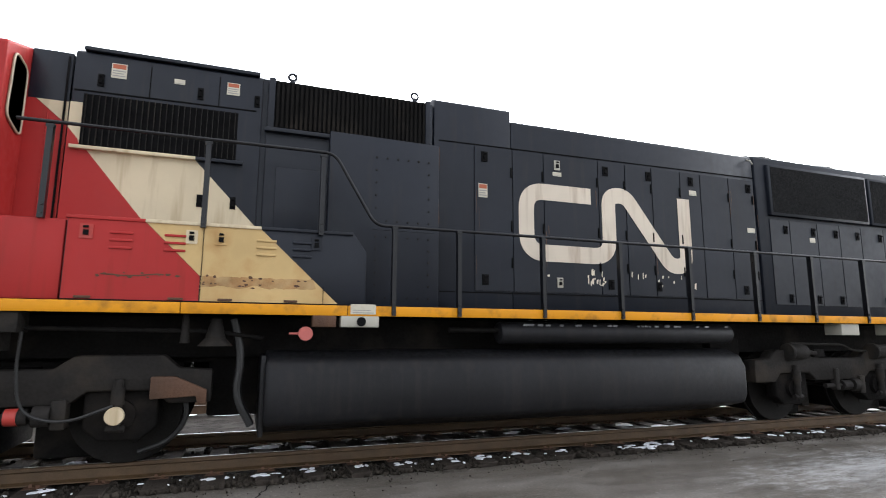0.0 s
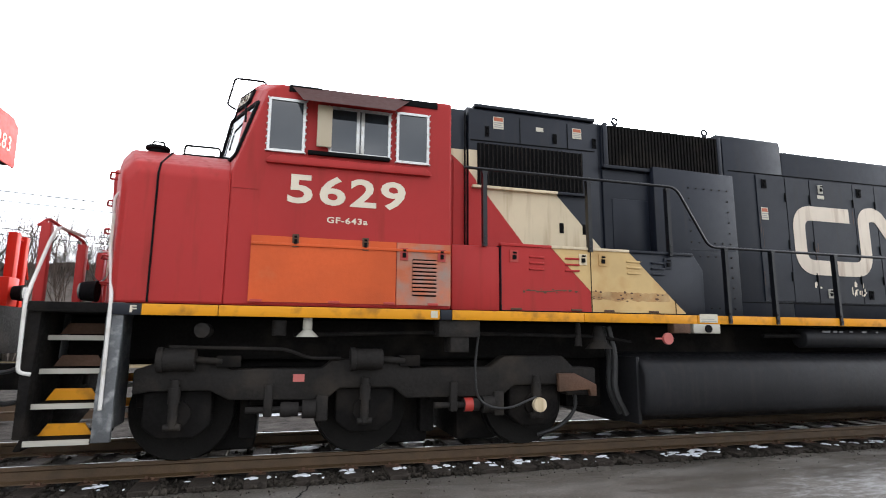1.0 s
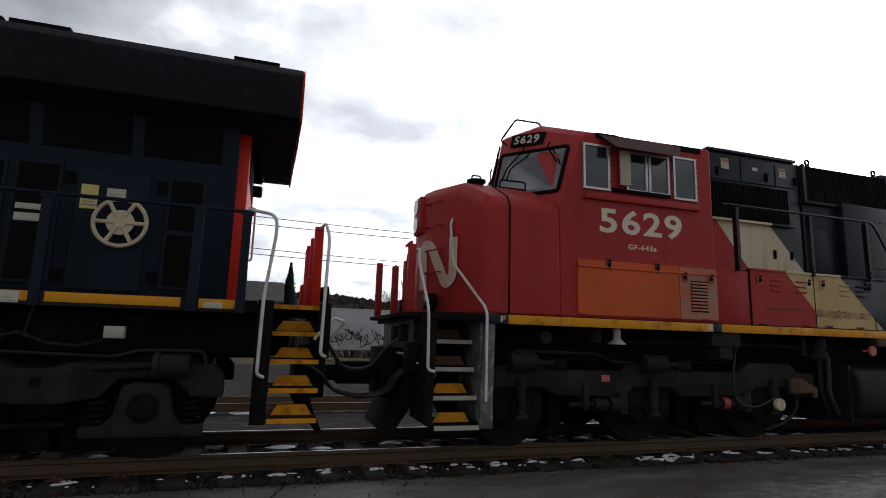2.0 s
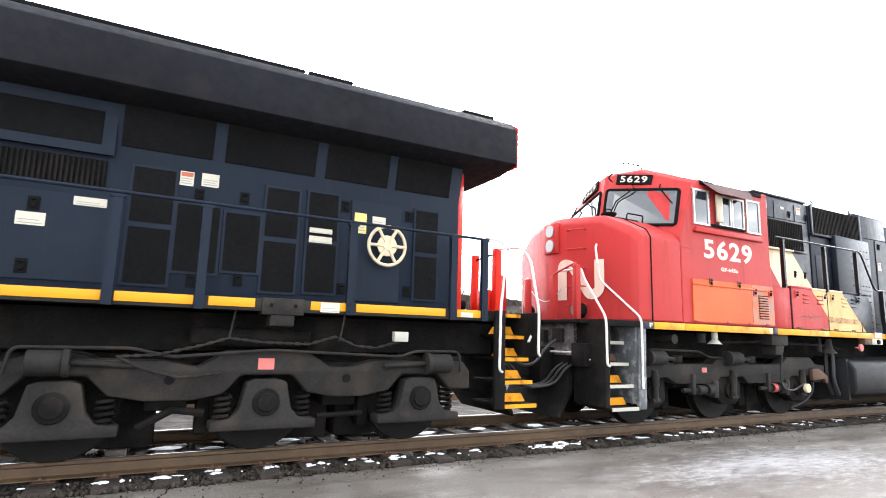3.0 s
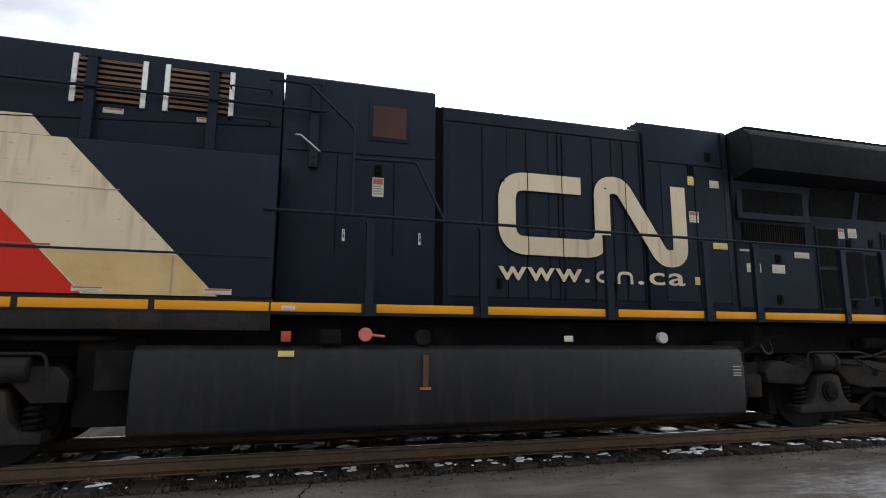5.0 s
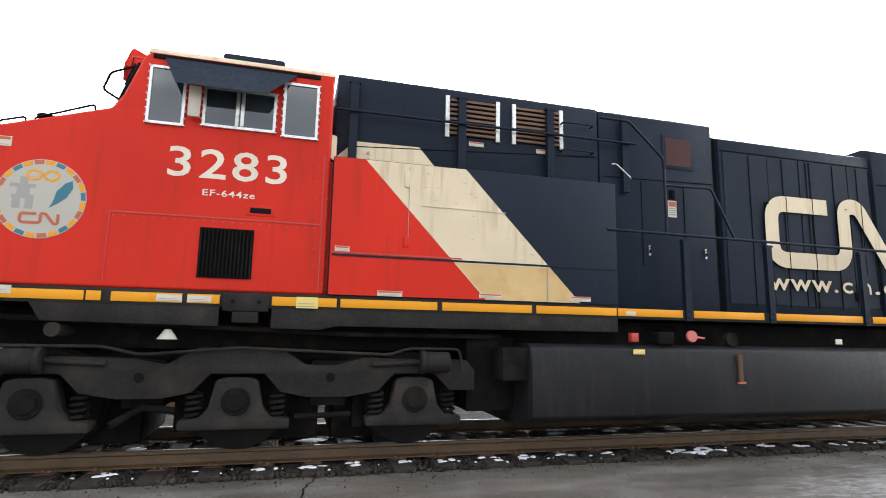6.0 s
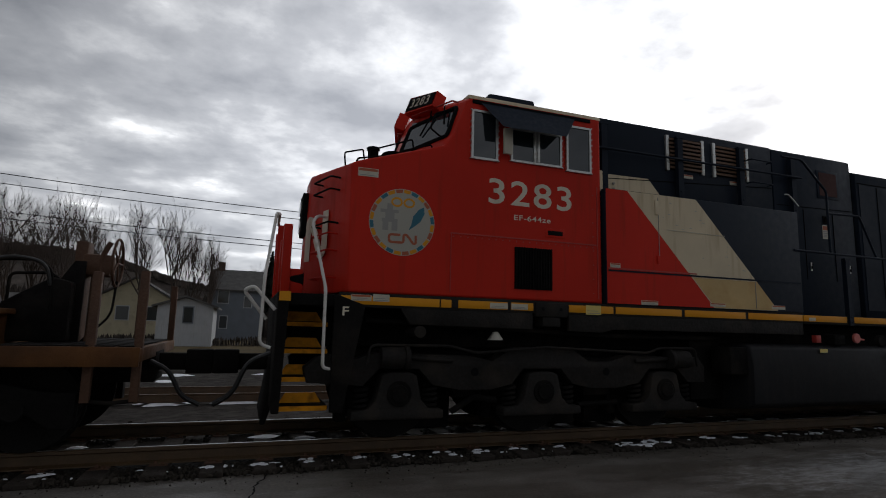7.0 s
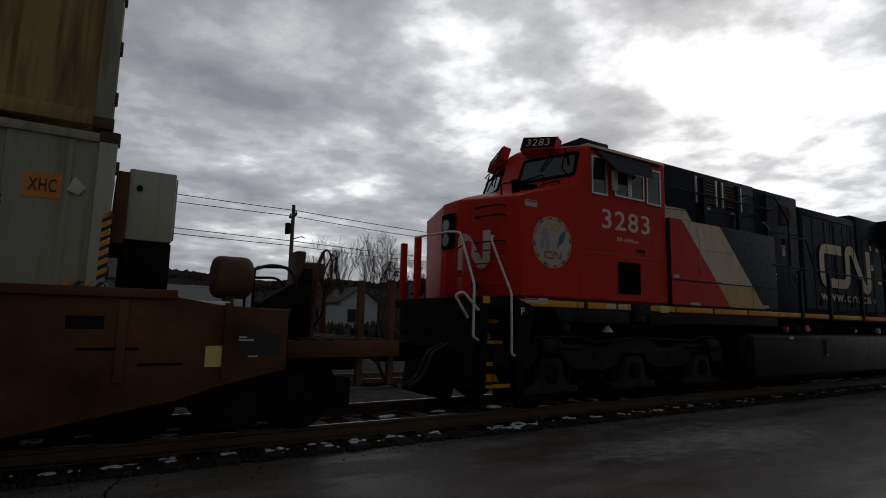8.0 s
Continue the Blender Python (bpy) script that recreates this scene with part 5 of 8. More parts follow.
    emblem(v, "painted_emblem", 3.45, 2.545, 1.0, H - 0.017, LOGO)
    random.seed(5)
    bm = bms()
    for cx, n in ((3.7, 3), (4.65, 14), (5.35, 4), (5.85, 5), (6.3, 4)):
        for k in range(n):
            a, c = cx + random.uniform(-0.12, 0.2), 2.3 + random.uniform(-0.07, 0.1)
            w, h = random.uniform(0.012, 0.035), random.uniform(0.02, 0.09)
            prism(bm, [(a, c), (a + w, c - h * 0.2), (a + w * 1.3, c + h), (a + w * 0.2, c + h * 0.8)], H - 0.0185, H - 0.0165)
    tagged(part("chipped_paint", bm, WHITE, hood4, smooth=False), kind="stuff")
    rnd = random.Random(72)
    for xx, zz in ((2.28, 3.0), (2.83, 2.9), (3.88, 2.75), (4.75, 3.1), (5.72, 2.9), (6.31, 2.85), (7.29, 3.2), (7.82, 3.0)):
        for _ in range(3):
            a, c, h, w = xx + rnd.uniform(-0.03, 0.05), zz + rnd.uniform(-0.6, 0.7), rnd.uniform(0.12, 0.45), rnd.uniform(0.004, 0.011)
            plate("rust_run", RUST, hood4 if xx > 3.4 else hood3, [(a, c), (a + w, c + h * 0.3), (a + w * 0.7, c + h), (a - w * 0.3, c + h * 0.9)], H - 0.0165, 0.0012)
    for _ in range(26):
        a = rnd.uniform(3.2, 6.5)
        r = rnd.uniform(0.012, 0.035)
        part("scuff", prism(bms(), [(a, 1.655), (a + r * 2.2, 1.65), (a + r * 2.6, 1.665 + r * 0.4), (a + r * 0.4, 1.67 + r * 0.3)], 6.062, 6.075), SCRAPED, v, smooth=False)
    # radiator screens at the rear and the doors under them
    for a, b in ((8.1, 10.5), (10.56, 12.9)):
        fr = block("radiator_frame", BLACK, hood5, a, b, H - 0.09, H, 3.52, 4.40, 0.02)
        plate("screen", MESH, fr, rect(a + 0.05, b - 0.05, 3.57, 4.35), H - 0.09, 0.005)
    a = 8.1
    for b in (8.55, 9.2, 9.75, 10.3, 10.9, 11.5, 12.1, 12.7, 13.4):
        dr = plate("engine_door", BLACK, hood5, rect(a + 0.008, b - 0.008, 2.05, 3.46), H - 0.02, 0.014)
        latch(dr, b - 0.1, 3.3, H - 0.034, None, 0.04)
        latch(dr, b - 0.1, 2.15, H - 0.034, None, 0.04)
        a = b
    label_plate(hood5, 9.0, 9.13, 3.12, 3.2, H - 0.034, "", 1)
    part("roof_hook", tube(bms(), rounded([(7.75, H + 0.02, 4.45), (7.75, H - 0.06, 4.42), (7.8, H - 0.06, 4.36)], 0.02), 0.012), GREYPAINT, hood4)
    # handrails
    R = 6.0
    handrail(v, [(-2.13, R, 3.56), (0.86, R, 3.56), (1.34, R, 2.77), (14.4, R, 2.77)], RAILBLACK, 0.019, 0.12)
    for xx in (-1.86, -0.45, 0.74):
        post(v, xx, 2.62, 3.54, R, RAILBLACK, 0.052)
    for xx in (1.56, 2.35, 3.48, 4.64, 5.80, 7.02, 8.18, 9.35, 10.5, 11.7, 12.9, 14.1):
        post(v, xx, 1.75, 2.76, S - 0.03, RAILBLACK, 0.046)
    # fuel tank and air reservoir
    sec = [(6.02, 0.62), (5.97, 0.75), (5.97, 1.12), (6.06, 1.27), (6.3, 1.36), (8.76, 1.36), (9.0, 1.27), (9.09, 1.12), (9.09, 0.75), (9.04, 0.62), (8.3, 0.44), (6.76, 0.44)]
    tk = part("fuel_tank", soften(lengthwise(bms(), sec, 0.23, 6.72), 0.05, 3), TANK, v, "long dusty black fuel tank")
    block("tank_rib", TANK, tk, 0.19, 0.24, 6.1, 8.9, 0.5, 1.32, 0.01)
    part("air_reservoir", soften(rod(bms(), (2.94, 6.18, 1.57), (6.62, 6.18, 1.57), 0.135, 28), 0.03, 2, 50), TANK, v, "scuffed black air reservoir")
    part("reservoir_pipe", rod(bms(), (2.3, 6.18, 1.6), (2.95, 6.18, 1.6), 0.03), GRIME, v)
    block("fuel_fitting", RUST, v, 0.68, 0.93, 5.96, 6.1, 1.62, 1.745, 0.012)
    fg = block("fuel_gauge_box", GREYPAINT, v, 0.98, 1.4, 5.965, 6.1, 1.62, 1.745, 0.012)
    part("fuel_cap", rod(bms(), (1.2, 5.94, 1.68), (1.2, 5.97, 1.68), 0.05, 16), DARK, fg)
    label_plate(v, 1.08, 1.36, 1.76, 1.87, S - 0.008, "", 2)
    part("emergency_valve", soften(rod(rod(bms(), (0.62, 6.0, 1.55), (0.62, 6.04, 1.55), 0.075, 20), (0.45, 6.04, 1.55), (0.62, 6.04, 1.55), 0.012), 0.005, 1), PINK, v, "faded red emergency fuel cut-off")
    # bell, lamps, boxes and pipes under the sill
    bl = bms()
    for a, b, r1, r2 in ((1.70, 1.62, 0.05, 0.07), (1.62, 1.5, 0.07, 0.1), (1.5, 1.42, 0.1, 0.17)):
        rod(bl, (-0.27, 6.2, b), (-0.27, 6.2, a), r2, 20, r1)
    part("bell", bl, GREY_GRIME, v, "dull cast bell")
    part("valve_rod", rod(bms(), (-0.56, 6.2, 1.45), (-0.56, 6.2, 1.74), 0.045, 12, 0.03), GREY_GRIME, v)
    jb = block("jacking_pad", GREY_GRIME, v, -2.42, -1.93, 6.0, 6.3, 1.55, 1.74, 0.012)
    block("jacking_foot", GREY_GRIME, jb, -2.28, -2.06, 6.02, 6.3, 1.38, 1.56, 0.012)
    hose(v, [(-1.92, 6.1, 1.56), (-1.95, 6.15, 1.2), (-1.9, 6.2, 0.8), (-1.55, 6.2, 0.7), (-1.15, 6.2, 0.85)], 0.015)
    part("hub_cover", soften(rod(bms(), (-1.12, 6.14, 0.76), (-1.12, 6.2, 0.76), 0.085, 24), 0.006, 1), CREAM, v, "cream painted axle sensor cover")
    part("brake_lever", soften(prism(bms(), [(-0.84, 0.9), (-0.84, 1.12), (-0.62, 1.12), (-0.32, 0.98), (-0.32, 0.84), (-0.4, 0.84), (-0.42, 0.92)], 6.2, 6.27), 0.012), RUST, v)
    part("step_lamp", rod(rod(bms(), (-3.86, 6.1, 1.62), (-3.86, 6.1, 1.74), 0.05), (-3.86, 6.1, 1.54), (-3.86, 6.1, 1.62), 0.12, 16, 0.04), GREYPAINT, v)
    part("air_filter", soften(rod(bms(), (-4.15, 6.15, 1.55), (-4.15, 6.15, 1.72), 0.075, 18), 0.01, 1), GREY_GRIME, v)
    part("pipe_end", rod(bms(), (-4.9, 6.05, 1.6), (-4.9, 6.4, 1.6), 0.075, 20), GREY_GRIME, v)
    part("brake_pipe", tube(bms(), [(-4.0, 6.2, 1.56), (-2.5, 6.2, 1.6), (-0.3, 6.2, 1.57), (0.2, 6.2, 1.5)], 0.022), GRIME, v)
    for y in (6.25, 6.38):
        hose(v, [(-0.1, y, 1.7), (0.0, y, 1.3), (-0.05, y, 0.9), (0.12, y, 0.6)], 0.04)
    for xx in (9.0, 10.2):
        block("jacking_pad", GREYPAINT, v, xx - 0.2, xx + 0.2, 6.02, 6.3, 1.56, 1.74, 0.012)
    block("reflector", PINK, v, -3.98, -3.86, 6.272, 6.28, 1.06, 1.14, 0)
    # plain dark blocks, added to close the bright gaps beside the tank
    block("underframe_block", GRIME, v, -0.35, 0.22, 6.95, 8.3, 0.62, 1.5, 0.03)
    block("underframe_block", GRIME, v, 6.72, 7.3, 6.6, 8.4, 0.62, 1.5, 0.03)
    block("pipe_run", GRIME, v, -5.9, 0.2, 6.95, 8.1, 1.22, 1.36, 0.03)
    truck_emd(v, (-5.12, -3.18, -1.1))
    truck_emd(v, (8.05, 9.95, 11.95), flip=-1)
    # front platform, steps, rails and coupler
    block("end_sill", SCRAPED, v, -6.42, -6.3, 6.6, 2 * MID - 6.6, 1.3, 1.86, 0.02, "scraped grey end beam")
    block("front_platform", GRIME, v, -6.4, -5.7, 6.55, 2 * MID - 6.55, 1.80, 1.857, 0.01)
    part("pilot_plow", soften(prism(bms(), [(-6.42, 1.3), (-6.3, 1.3), (-6.35, 0.75), (-6.62, 0.36), (-6.7, 0.36), (-6.5, 0.8)], 6.78, 2 * MID - 6.78), 0.02), GRIME, v, "scuffed black snow plough")
    for yy in (6.0, 2 * MID - 6.75):
        steps(v, -6.33, -5.78, yy, 5, 0.57, 1.84, GRIME, GREYPAINT, 0.75, (YELLOW, YELLOW, RUST, RUST))
    part("step_side", soften(prism(bms(), [(-5.78, 0.55), (-5.62, 0.55), (-5.62, 1.0), (-5.6, 1.86), (-5.72, 1.86), (-5.78, 1.0)], 5.99, 6.05), 0.01), SCRAPED, v, "scraped grey step side plate")
    block("step_wall", SCRAPED, v, -5.77, -5.70, 6.05, 6.8, 0.62, 1.86, 0.008, "scraped grey step well wall")
    part("step_side", soften(prism(bms(), [(-6.42, 0.6), (-6.34, 0.6), (-6.3, 1.86), (-6.42, 1.86)], 6.02, 6.7), 0.01), GRIME, v)
    handrail(v, [(-5.72, 5.97, 0.85), (-5.72, 5.97, 1.9), (-5.95, 6.6, 2.52), (-5.97, 6.66, 3.08), (-5.86, 6.68, 3.16)], RAILWHITE, 0.018, 0.1, label="white painted grab rail")
    handrail(v, [(-6.33, 6.02, 1.18), (-6.42, 5.98, 1.2), (-6.43, 5.98, 1.88), (-6.45, 6.42, 2.5), (-6.42, 6.5, 2.66), (-6.36, 7.1, 2.66)], RAILWHITE, 0.018, 0.1, label="white painted grab rail")
    for xx, yy, h in ((-6.52, 6.5, 2.70), (-6.40, 7.2, 2.58), (-6.40, 7.9, 2.58), (-6.52, 8.5, 2.70)):
        block("end_post", RED, v, xx - 0.045, xx + 0.045, yy - 0.045, yy + 0.045, 1.86, h, 0.008, "dark red end stanchion")
    handrail(v, [(-6.60, 6.5, 2.66), (-6.52, 6.5, 2.74), (-6.40, 7.2, 2.62), (-6.36, 7.3, 2.3)], RED, 0.018, 0.06, "end_rail")
    handrail(v, [(-6.40, 7.9, 2.60), (-6.36, 8.0, 2.62), (-6.34, 8.15, 2.45), (-6.34, 8.15, 1.87)], RAILWHITE, 0.014, 0.06, "end_rail")
    block("front_lip", GRIME, v, -6.6, -6.3, 6.35, 2 * MID - 6.35, 1.80, 1.857, 0.01)
    for yy in (6.35, 2 * MID - 6.35):
        part("chain", tube(bms(), [(-6.3, MID - 0.4 + k * 0.1, 2.38 - 0.2 * (1 - ((k - 4) / 4) ** 2)) for k in range(9)], 0.01), STEEL, v)
    for k in range(3):
        hose(v, [(-6.42, 6.7 + k * 0.12, 1.18), (-6.56, 6.74 + k * 0.12, 1.1), (-6.68, 6.85 + k * 0.12, 0.85), (-6.98, 7.0 + k * 0.12, 0.8)], 0.02)
    part("cut_lever", tube(bms(), rounded([(-6.45, 6.3, 1.25), (-6.5, 6.4, 1.35), (-6.5, 7.3, 1.35)], 0.05), 0.016), RAILWHITE, v)
    part("jumper_cable", tube(bms(), rounded([(-6.42, 7.0, 1.6), (-6.7, 7.05, 1.4), (-6.85, 7.1, 1.15), (-7.2, 7.1, 1.12), (-7.45, 7.05, 1.5)], 0.3), 0.024), HOSE, v)
    block("draft_gear", GRIME, v, -6.72, -6.42, 7.15, 7.91, 0.78, 1.42, 0.03)
    block("uncoupling_bracket", GRIME, v, -6.56, -6.42, 6.3, 6.6, 1.15, 1.5, 0.02)
    block("receptacle", GREY_GRIME, v, -6.52, -6.42, 6.9, 7.1, 1.5, 1.72, 0.015)
    block("receptacle", GREY_GRIME, v, -6.52, -6.42, 7.3, 7.5, 1.5, 1.7, 0.015)
    coupler(v, -6.3, -1)
    return v


# ---- the second engine: newer, cleaner ----
def engine_two():
    v = thing("diesel_locomotive", -18.0, MID, TOP, "clean red, white and blue-black diesel locomotive coupled behind another", "locomotive")
    moving.append(v)
    S, C, H = 6.12, 6.15, 6.5
    K = BLACK_CLEAN
    block("underframe", GRIME, v, -28.3, -7.9, 6.75, 8.31, 1.3, 1.74, 0.03)
    block("walkway", GRIME, v, -28.4, -8.28, S + 0.012, 2 * MID - S, 1.76, 1.89, 0.01)
    block("sill_beam", GREY_GRIME, v, -27.85, -20.7, S + 0.002, S + 0.03, 1.76, 1.92, 0.004)
    # the frame's side skirt below the front part
    part("side_skirt", soften(prism(bms(), [(-27.15, 1.78), (-27.02, 1.58), (-25.42, 1.56), (-25.42, 1.78)], S + 0.006, S + 0.05), 0.008), GREY_GRIME, v, "dark grey side skirt")
    part("side_skirt", soften(prism(bms(), [(-24.9, 1.78), (-24.9, 1.55), (-24.4, 1.54), (-24.2, 1.585), (-20.72, 1.585), (-20.72, 1.78)], S + 0.006, S + 0.05), 0.008), GREY_GRIME, v, "dark grey side skirt")
    for a, b in ((-27.83, -26.67), (-26.65, -26.52), (-26.43, -25.78), (-25.73, -25.42), (-24.9, -24.22), (-24.18, -23.08), (-23.02, -21.9), (-21.84, -20.74), (-20.72, -19.76),
                 (-19.59, -18.45), (-18.27, -16.69), (-16.5, -15.2), (-15.0, -14.34), (-14.18, -12.74), (-12.63, -11.93), (-11.79, -11.33), (-10.73, -10.30), (-10.2, -9.02), (-8.85, -8.5)):
        block("sill_strip", YELLOW_CLEAN, v, a, b, S - 0.008, S + 0.008, 1.79, 1.885, 0.003)
    block("sill_rail", GREY_GRIME, v, -20.72, -8.4, S - 0.002, S + 0.012, 1.755, 1.89, 0.004)
    for a, b, c, d, k in ((-27.72, -27.49, 1.83, 1.90, "red"), (-27.47, -27.28, 1.83, 1.91, ""), (-26.02, -25.78, 1.80, 1.87, ""), (-25.73, -25.5, 1.80, 1.87, ""), (-24.65, -24.42, 1.77, 1.89, "yellow"), (-10.62, -10.4, 1.77, 1.88, ""), (-20.61, -20.47, 1.80, 1.85, ""), (-8.8, -8.62, 1.79, 1.85, "")):
        label_plate(v, a, b, c, d, S - 0.009, k, 2)
    # nose and cab in one wide body
    yo = 2 * MID - C
    side = [(-24.36, 1.92), (-27.76, 1.92), (-27.78, 3.42), (-27.68, 3.47), (-26.62, 3.80), (-26.52, 3.96), (-26.36, 4.42), (-26.28, 4.49), (-24.36, 4.49)]
    middle = [(-24.36, 1.92), (-28.16, 1.92), (-28.12, 3.50), (-27.95, 3.58), (-26.98, 3.86), (-26.92, 3.98), (-26.70, 4.60), (-26.55, 4.70), (-24.36, 4.60)]
    rings = [[(x, C, z) for x, z in side], [(x, 7.3, z) for x, z in middle], [(x, 2 * MID - 7.3, z) for x, z in middle], [(x, yo, z) for x, z in side]]
    cab = part("cab", soften(loft(bms(), rings), 0.03, 3, 14), RED_FRESH, v, "bright red nose and cab", crease=14)
    rf = lengthwise(bms(), [(C - 0.004, 4.46), (C + 0.02, 4.52), (C + 0.3, 4.54), (C + 0.3, 4.46)], -26.33, -24.35)
    part("cab_roof", soften(rf, 0.008), CREAM, cab, "white cab roof edge")
    part("air_conditioner", soften(prism(bms(), [(-25.74, 4.5), (-25.7, 4.96), (-24.96, 4.96), (-24.9, 4.5)], 6.92, 8.14), 0.03), K, cab, "blue-black roof air conditioner")
    handrail(cab, [(-27.78, 6.6, 3.48), (-27.8, 6.6, 3.68), (-27.57, 6.6, 3.75), (-27.54, 6.6, 3.55)], DARK, 0.011, 0.03, "roof_grab_rail")
    handrail(cab, [(-27.5, 6.6, 3.55), (-27.48, 6.6, 3.75), (-26.93, 6.6, 3.97), (-26.9, 6.6, 3.74)], DARK, 0.011, 0.03, "roof_grab_rail")
    part("antenna_base", soften(rod(rod(bms(), (-27.42, 6.7, 3.56), (-27.42, 6.7, 3.78), 0.07, 16), (-27.42, 6.7, 3.78), (-27.42, 6.7, 3.82), 0.085, 16), 0.008, 1), DARK, cab)
    # windscreens, number boards and wipers on the two slanted planes
    def front(u, w, far, off=0.0):
        a = Vector((-26.52, C, 3.96)).lerp(Vector((-26.36, C, 4.42)), u)
        b = Vector((-26.92, 7.3, 3.98)).lerp(Vector((-26.70, 7.3, 4.60)), u)
        p = a.lerp(b, w) + Vector((-0.89, -0.3, 0.33)) * off
        return Vector((p.x, 2 * MID - p.y, p.z)) if far else p
    def slab(name, us, ws, far, off, thick, material, parent):
        bm = bms()
        g = [bm.verts.new(front(u, w, far, o)) for o in (off, off + thick) for u, w in ((us[0], ws[0]), (us[0], ws[1]), (us[1], ws[1]), (us[1], ws[0]))]
        for i in ((0, 1, 2, 3), (7, 6, 5, 4), (0, 4, 5, 1), (1, 5, 6, 2), (2, 6, 7, 3), (3, 7, 4, 0)):
            bm.faces.new([g[k] for k in i])
        return part(name, bm, material, parent, smooth=False)
    for far in (False, True):
        q = rounded([front(u, w, far, 0.012) for u, w in ((0.0, 0.1), (-0.05, 0.95), (0.62, 0.95), (0.86, 0.12))], 0.06, 4, True)
        w = part("windscreen", tube(bms(), [*q, q[0]], 0.03, 6), DARK, cab)
        # black sheet in place of the shaded inside
        slab("cab_shade_sheet", (0.0, 0.74), (0.12, 0.95), far, 0.003, 0.003, DARK, w)
        slab("pane", (0.0, 0.74), (0.12, 0.95), far, 0.01, 0.008, GLASS, w)
        part("wiper", tube(bms(), [front(0.9, 0.55, far, 0.07), front(0.7, 0.52, far, 0.06), front(0.25, 0.62, far, 0.04)], 0.012), DARK, w)
        part("wiper", tube(bms(), [front(0.9, 0.3, far, 0.07), front(0.35, 0.2, far, 0.05)], 0.012), DARK, w)
        part("grab_bar", tube(bms(), [front(0.98, 0.12, far, 0.02), front(0.93, 0.14, far, 0.1), front(0.82, 0.9, far, 0.1), front(0.82, 0.95, far, 0.02)], 0.012), REDPART, w)
        hb = slab("number_housing", (0.86, 1.26), (0.42, 1.0), far, 0.01, 0.16, RED_FRESH, cab)
        slab("number_board", (0.9, 1.23), (0.44, 0.98), far, 0.16, 0.02, DARK, hb)
        o, r, t = front(1.065, 0.71, far, 0.184), front(1.065, 0.95, far, 0.184), front(1.2, 0.71, far, 0.184)
        ex, ey = (o - r).normalized(), (t - o).normalized()
        if far:
            ex = -ex
        ez = ex.cross(ey).normalized()
        m = Matrix(((ex.x, ey.x, ez.x, o.x), (ex.y, ey.y, ez.y, o.y), (ex.z, ey.z, ez.z, o.z), (0, 0, 0, 1)))
        lettering("number", "3283", WHITE, hb, -0.23, 0.23, -0.07, 0.07, 0, 0.0, m)
    handrail(v, [(-26.6, 6.35, 3.95), (-26.78, 6.32, 4.05), (-26.72, 6.32, 4.25), (-26.5, 6.32, 4.35)], DARK, 0.012, 0.04, "mirror_bracket")
    handrail(cab, [(-27.68, 6.45, 3.48), (-27.66, 6.45, 3.58), (-27.3, 6.45, 3.66), (-27.28, 6.45, 3.6)], DARK, 0.012, 0.03, "roof_grab_rail")
    handrail(cab, [(-27.12, 6.45, 3.64), (-27.12, 6.45, 3.74), (-26.72, 6.45, 3.88), (-26.68, 6.45, 3.78)], DARK, 0.012, 0.03, "roof_grab_rail")
    part("sand_hatch", soften(rod(rod(bms(), (-27.15, 6.7, 3.6), (-27.15, 6.7, 3.76), 0.11, 18), (-27.15, 6.7, 3.74), (-27.15, 6.7, 3.77), 0.15, 18), 0.006, 1), DARK, cab)
    for z in (3.3, 3.15, 2.75, 2.62, 2.42, 2.1):
        handrail(cab, [(-27.86, 6.42, z), (-27.98, 6.38, z), (-28.12, 6.85, z), (-28.0, 6.9, z)], RED_FRESH if z < 2.7 else DARK, 0.012, 0.03, "nose_grab_iron")
    hl = block("headlight", DARK, cab, -28.2, -28.05, 7.36, 7.7, 2.72, 3.3, 0.02)
    for z in (2.86, 3.1):
        part("lamp_lens", rod(bms(), (-28.22, MID, z), (-28.19, MID, z), 0.1, 20), LENS, hl)
    pts = rounded([Vector((-0.8, 2.95)), Vector((-0.8, 2.47)), Vector((-0.7, 2.4)), Vector((-0.44, 2.85)), Vector((-0.34, 2.88)), Vector((-0.34, 2.35))], 0.1)
    bm = ribbon(bms(), pts, 0.13, -0.004, 0.004)
    for q in bm.verts:
        yy = MID + q.co.x
        q.co = Vector((-27.77 - (yy - C) * 0.329 + (q.co.z - 2.6) * 0.01 - 0.012 + q.co.y, yy, q.co.z))
    part("front_emblem", bm, LOGO, cab, smooth=False)
    for y in (6.72, 2 * MID - 6.72):
        d = part("ditch_light", rod(bms(), (-28.38, y, 2.08), (-28.2, y, 2.08), 0.1, 20, 0.12), DARK, v)
        part("lamp_lens", rod(bms(), (-28.4, y, 2.08), (-28.38, y, 2.08), 0.09, 20), LENS, d)
    # side windows, visor, mirror
    cab_window(cab, -26.29, -25.93, 3.67, 4.31, C)
    w = cab_window(cab, -25.74, -24.99, 3.70, 4.15, C, True)
    block("wind_deflector", LABEL, w, -25.88, -25.76, C - 0.11, C - 0.07, 3.76, 4.1, 0.006, "white wind deflector")
    cab_window(cab, -24.91, -24.53, 3.67, 4.31, C)
    bm = bms()
    bm.faces.new([bm.verts.new(p) for p in ((-26.17, C - 0.004, 4.43), (-24.76, C - 0.004, 4.43), (-25.08, C - 0.3, 4.03), (-25.98, C - 0.3, 4.03))])
    bmesh.ops.solidify(bm, geom=bm.faces[:], thickness=0.014)
    part("sun_visor", bm, VISOR_DARK, cab, "blue-black steel sun visor", smooth=False)
    block("gutter", DARK, cab, -26.28, -24.52, C - 0.014, C + 0.01, 4.40, 4.45, 0.004)
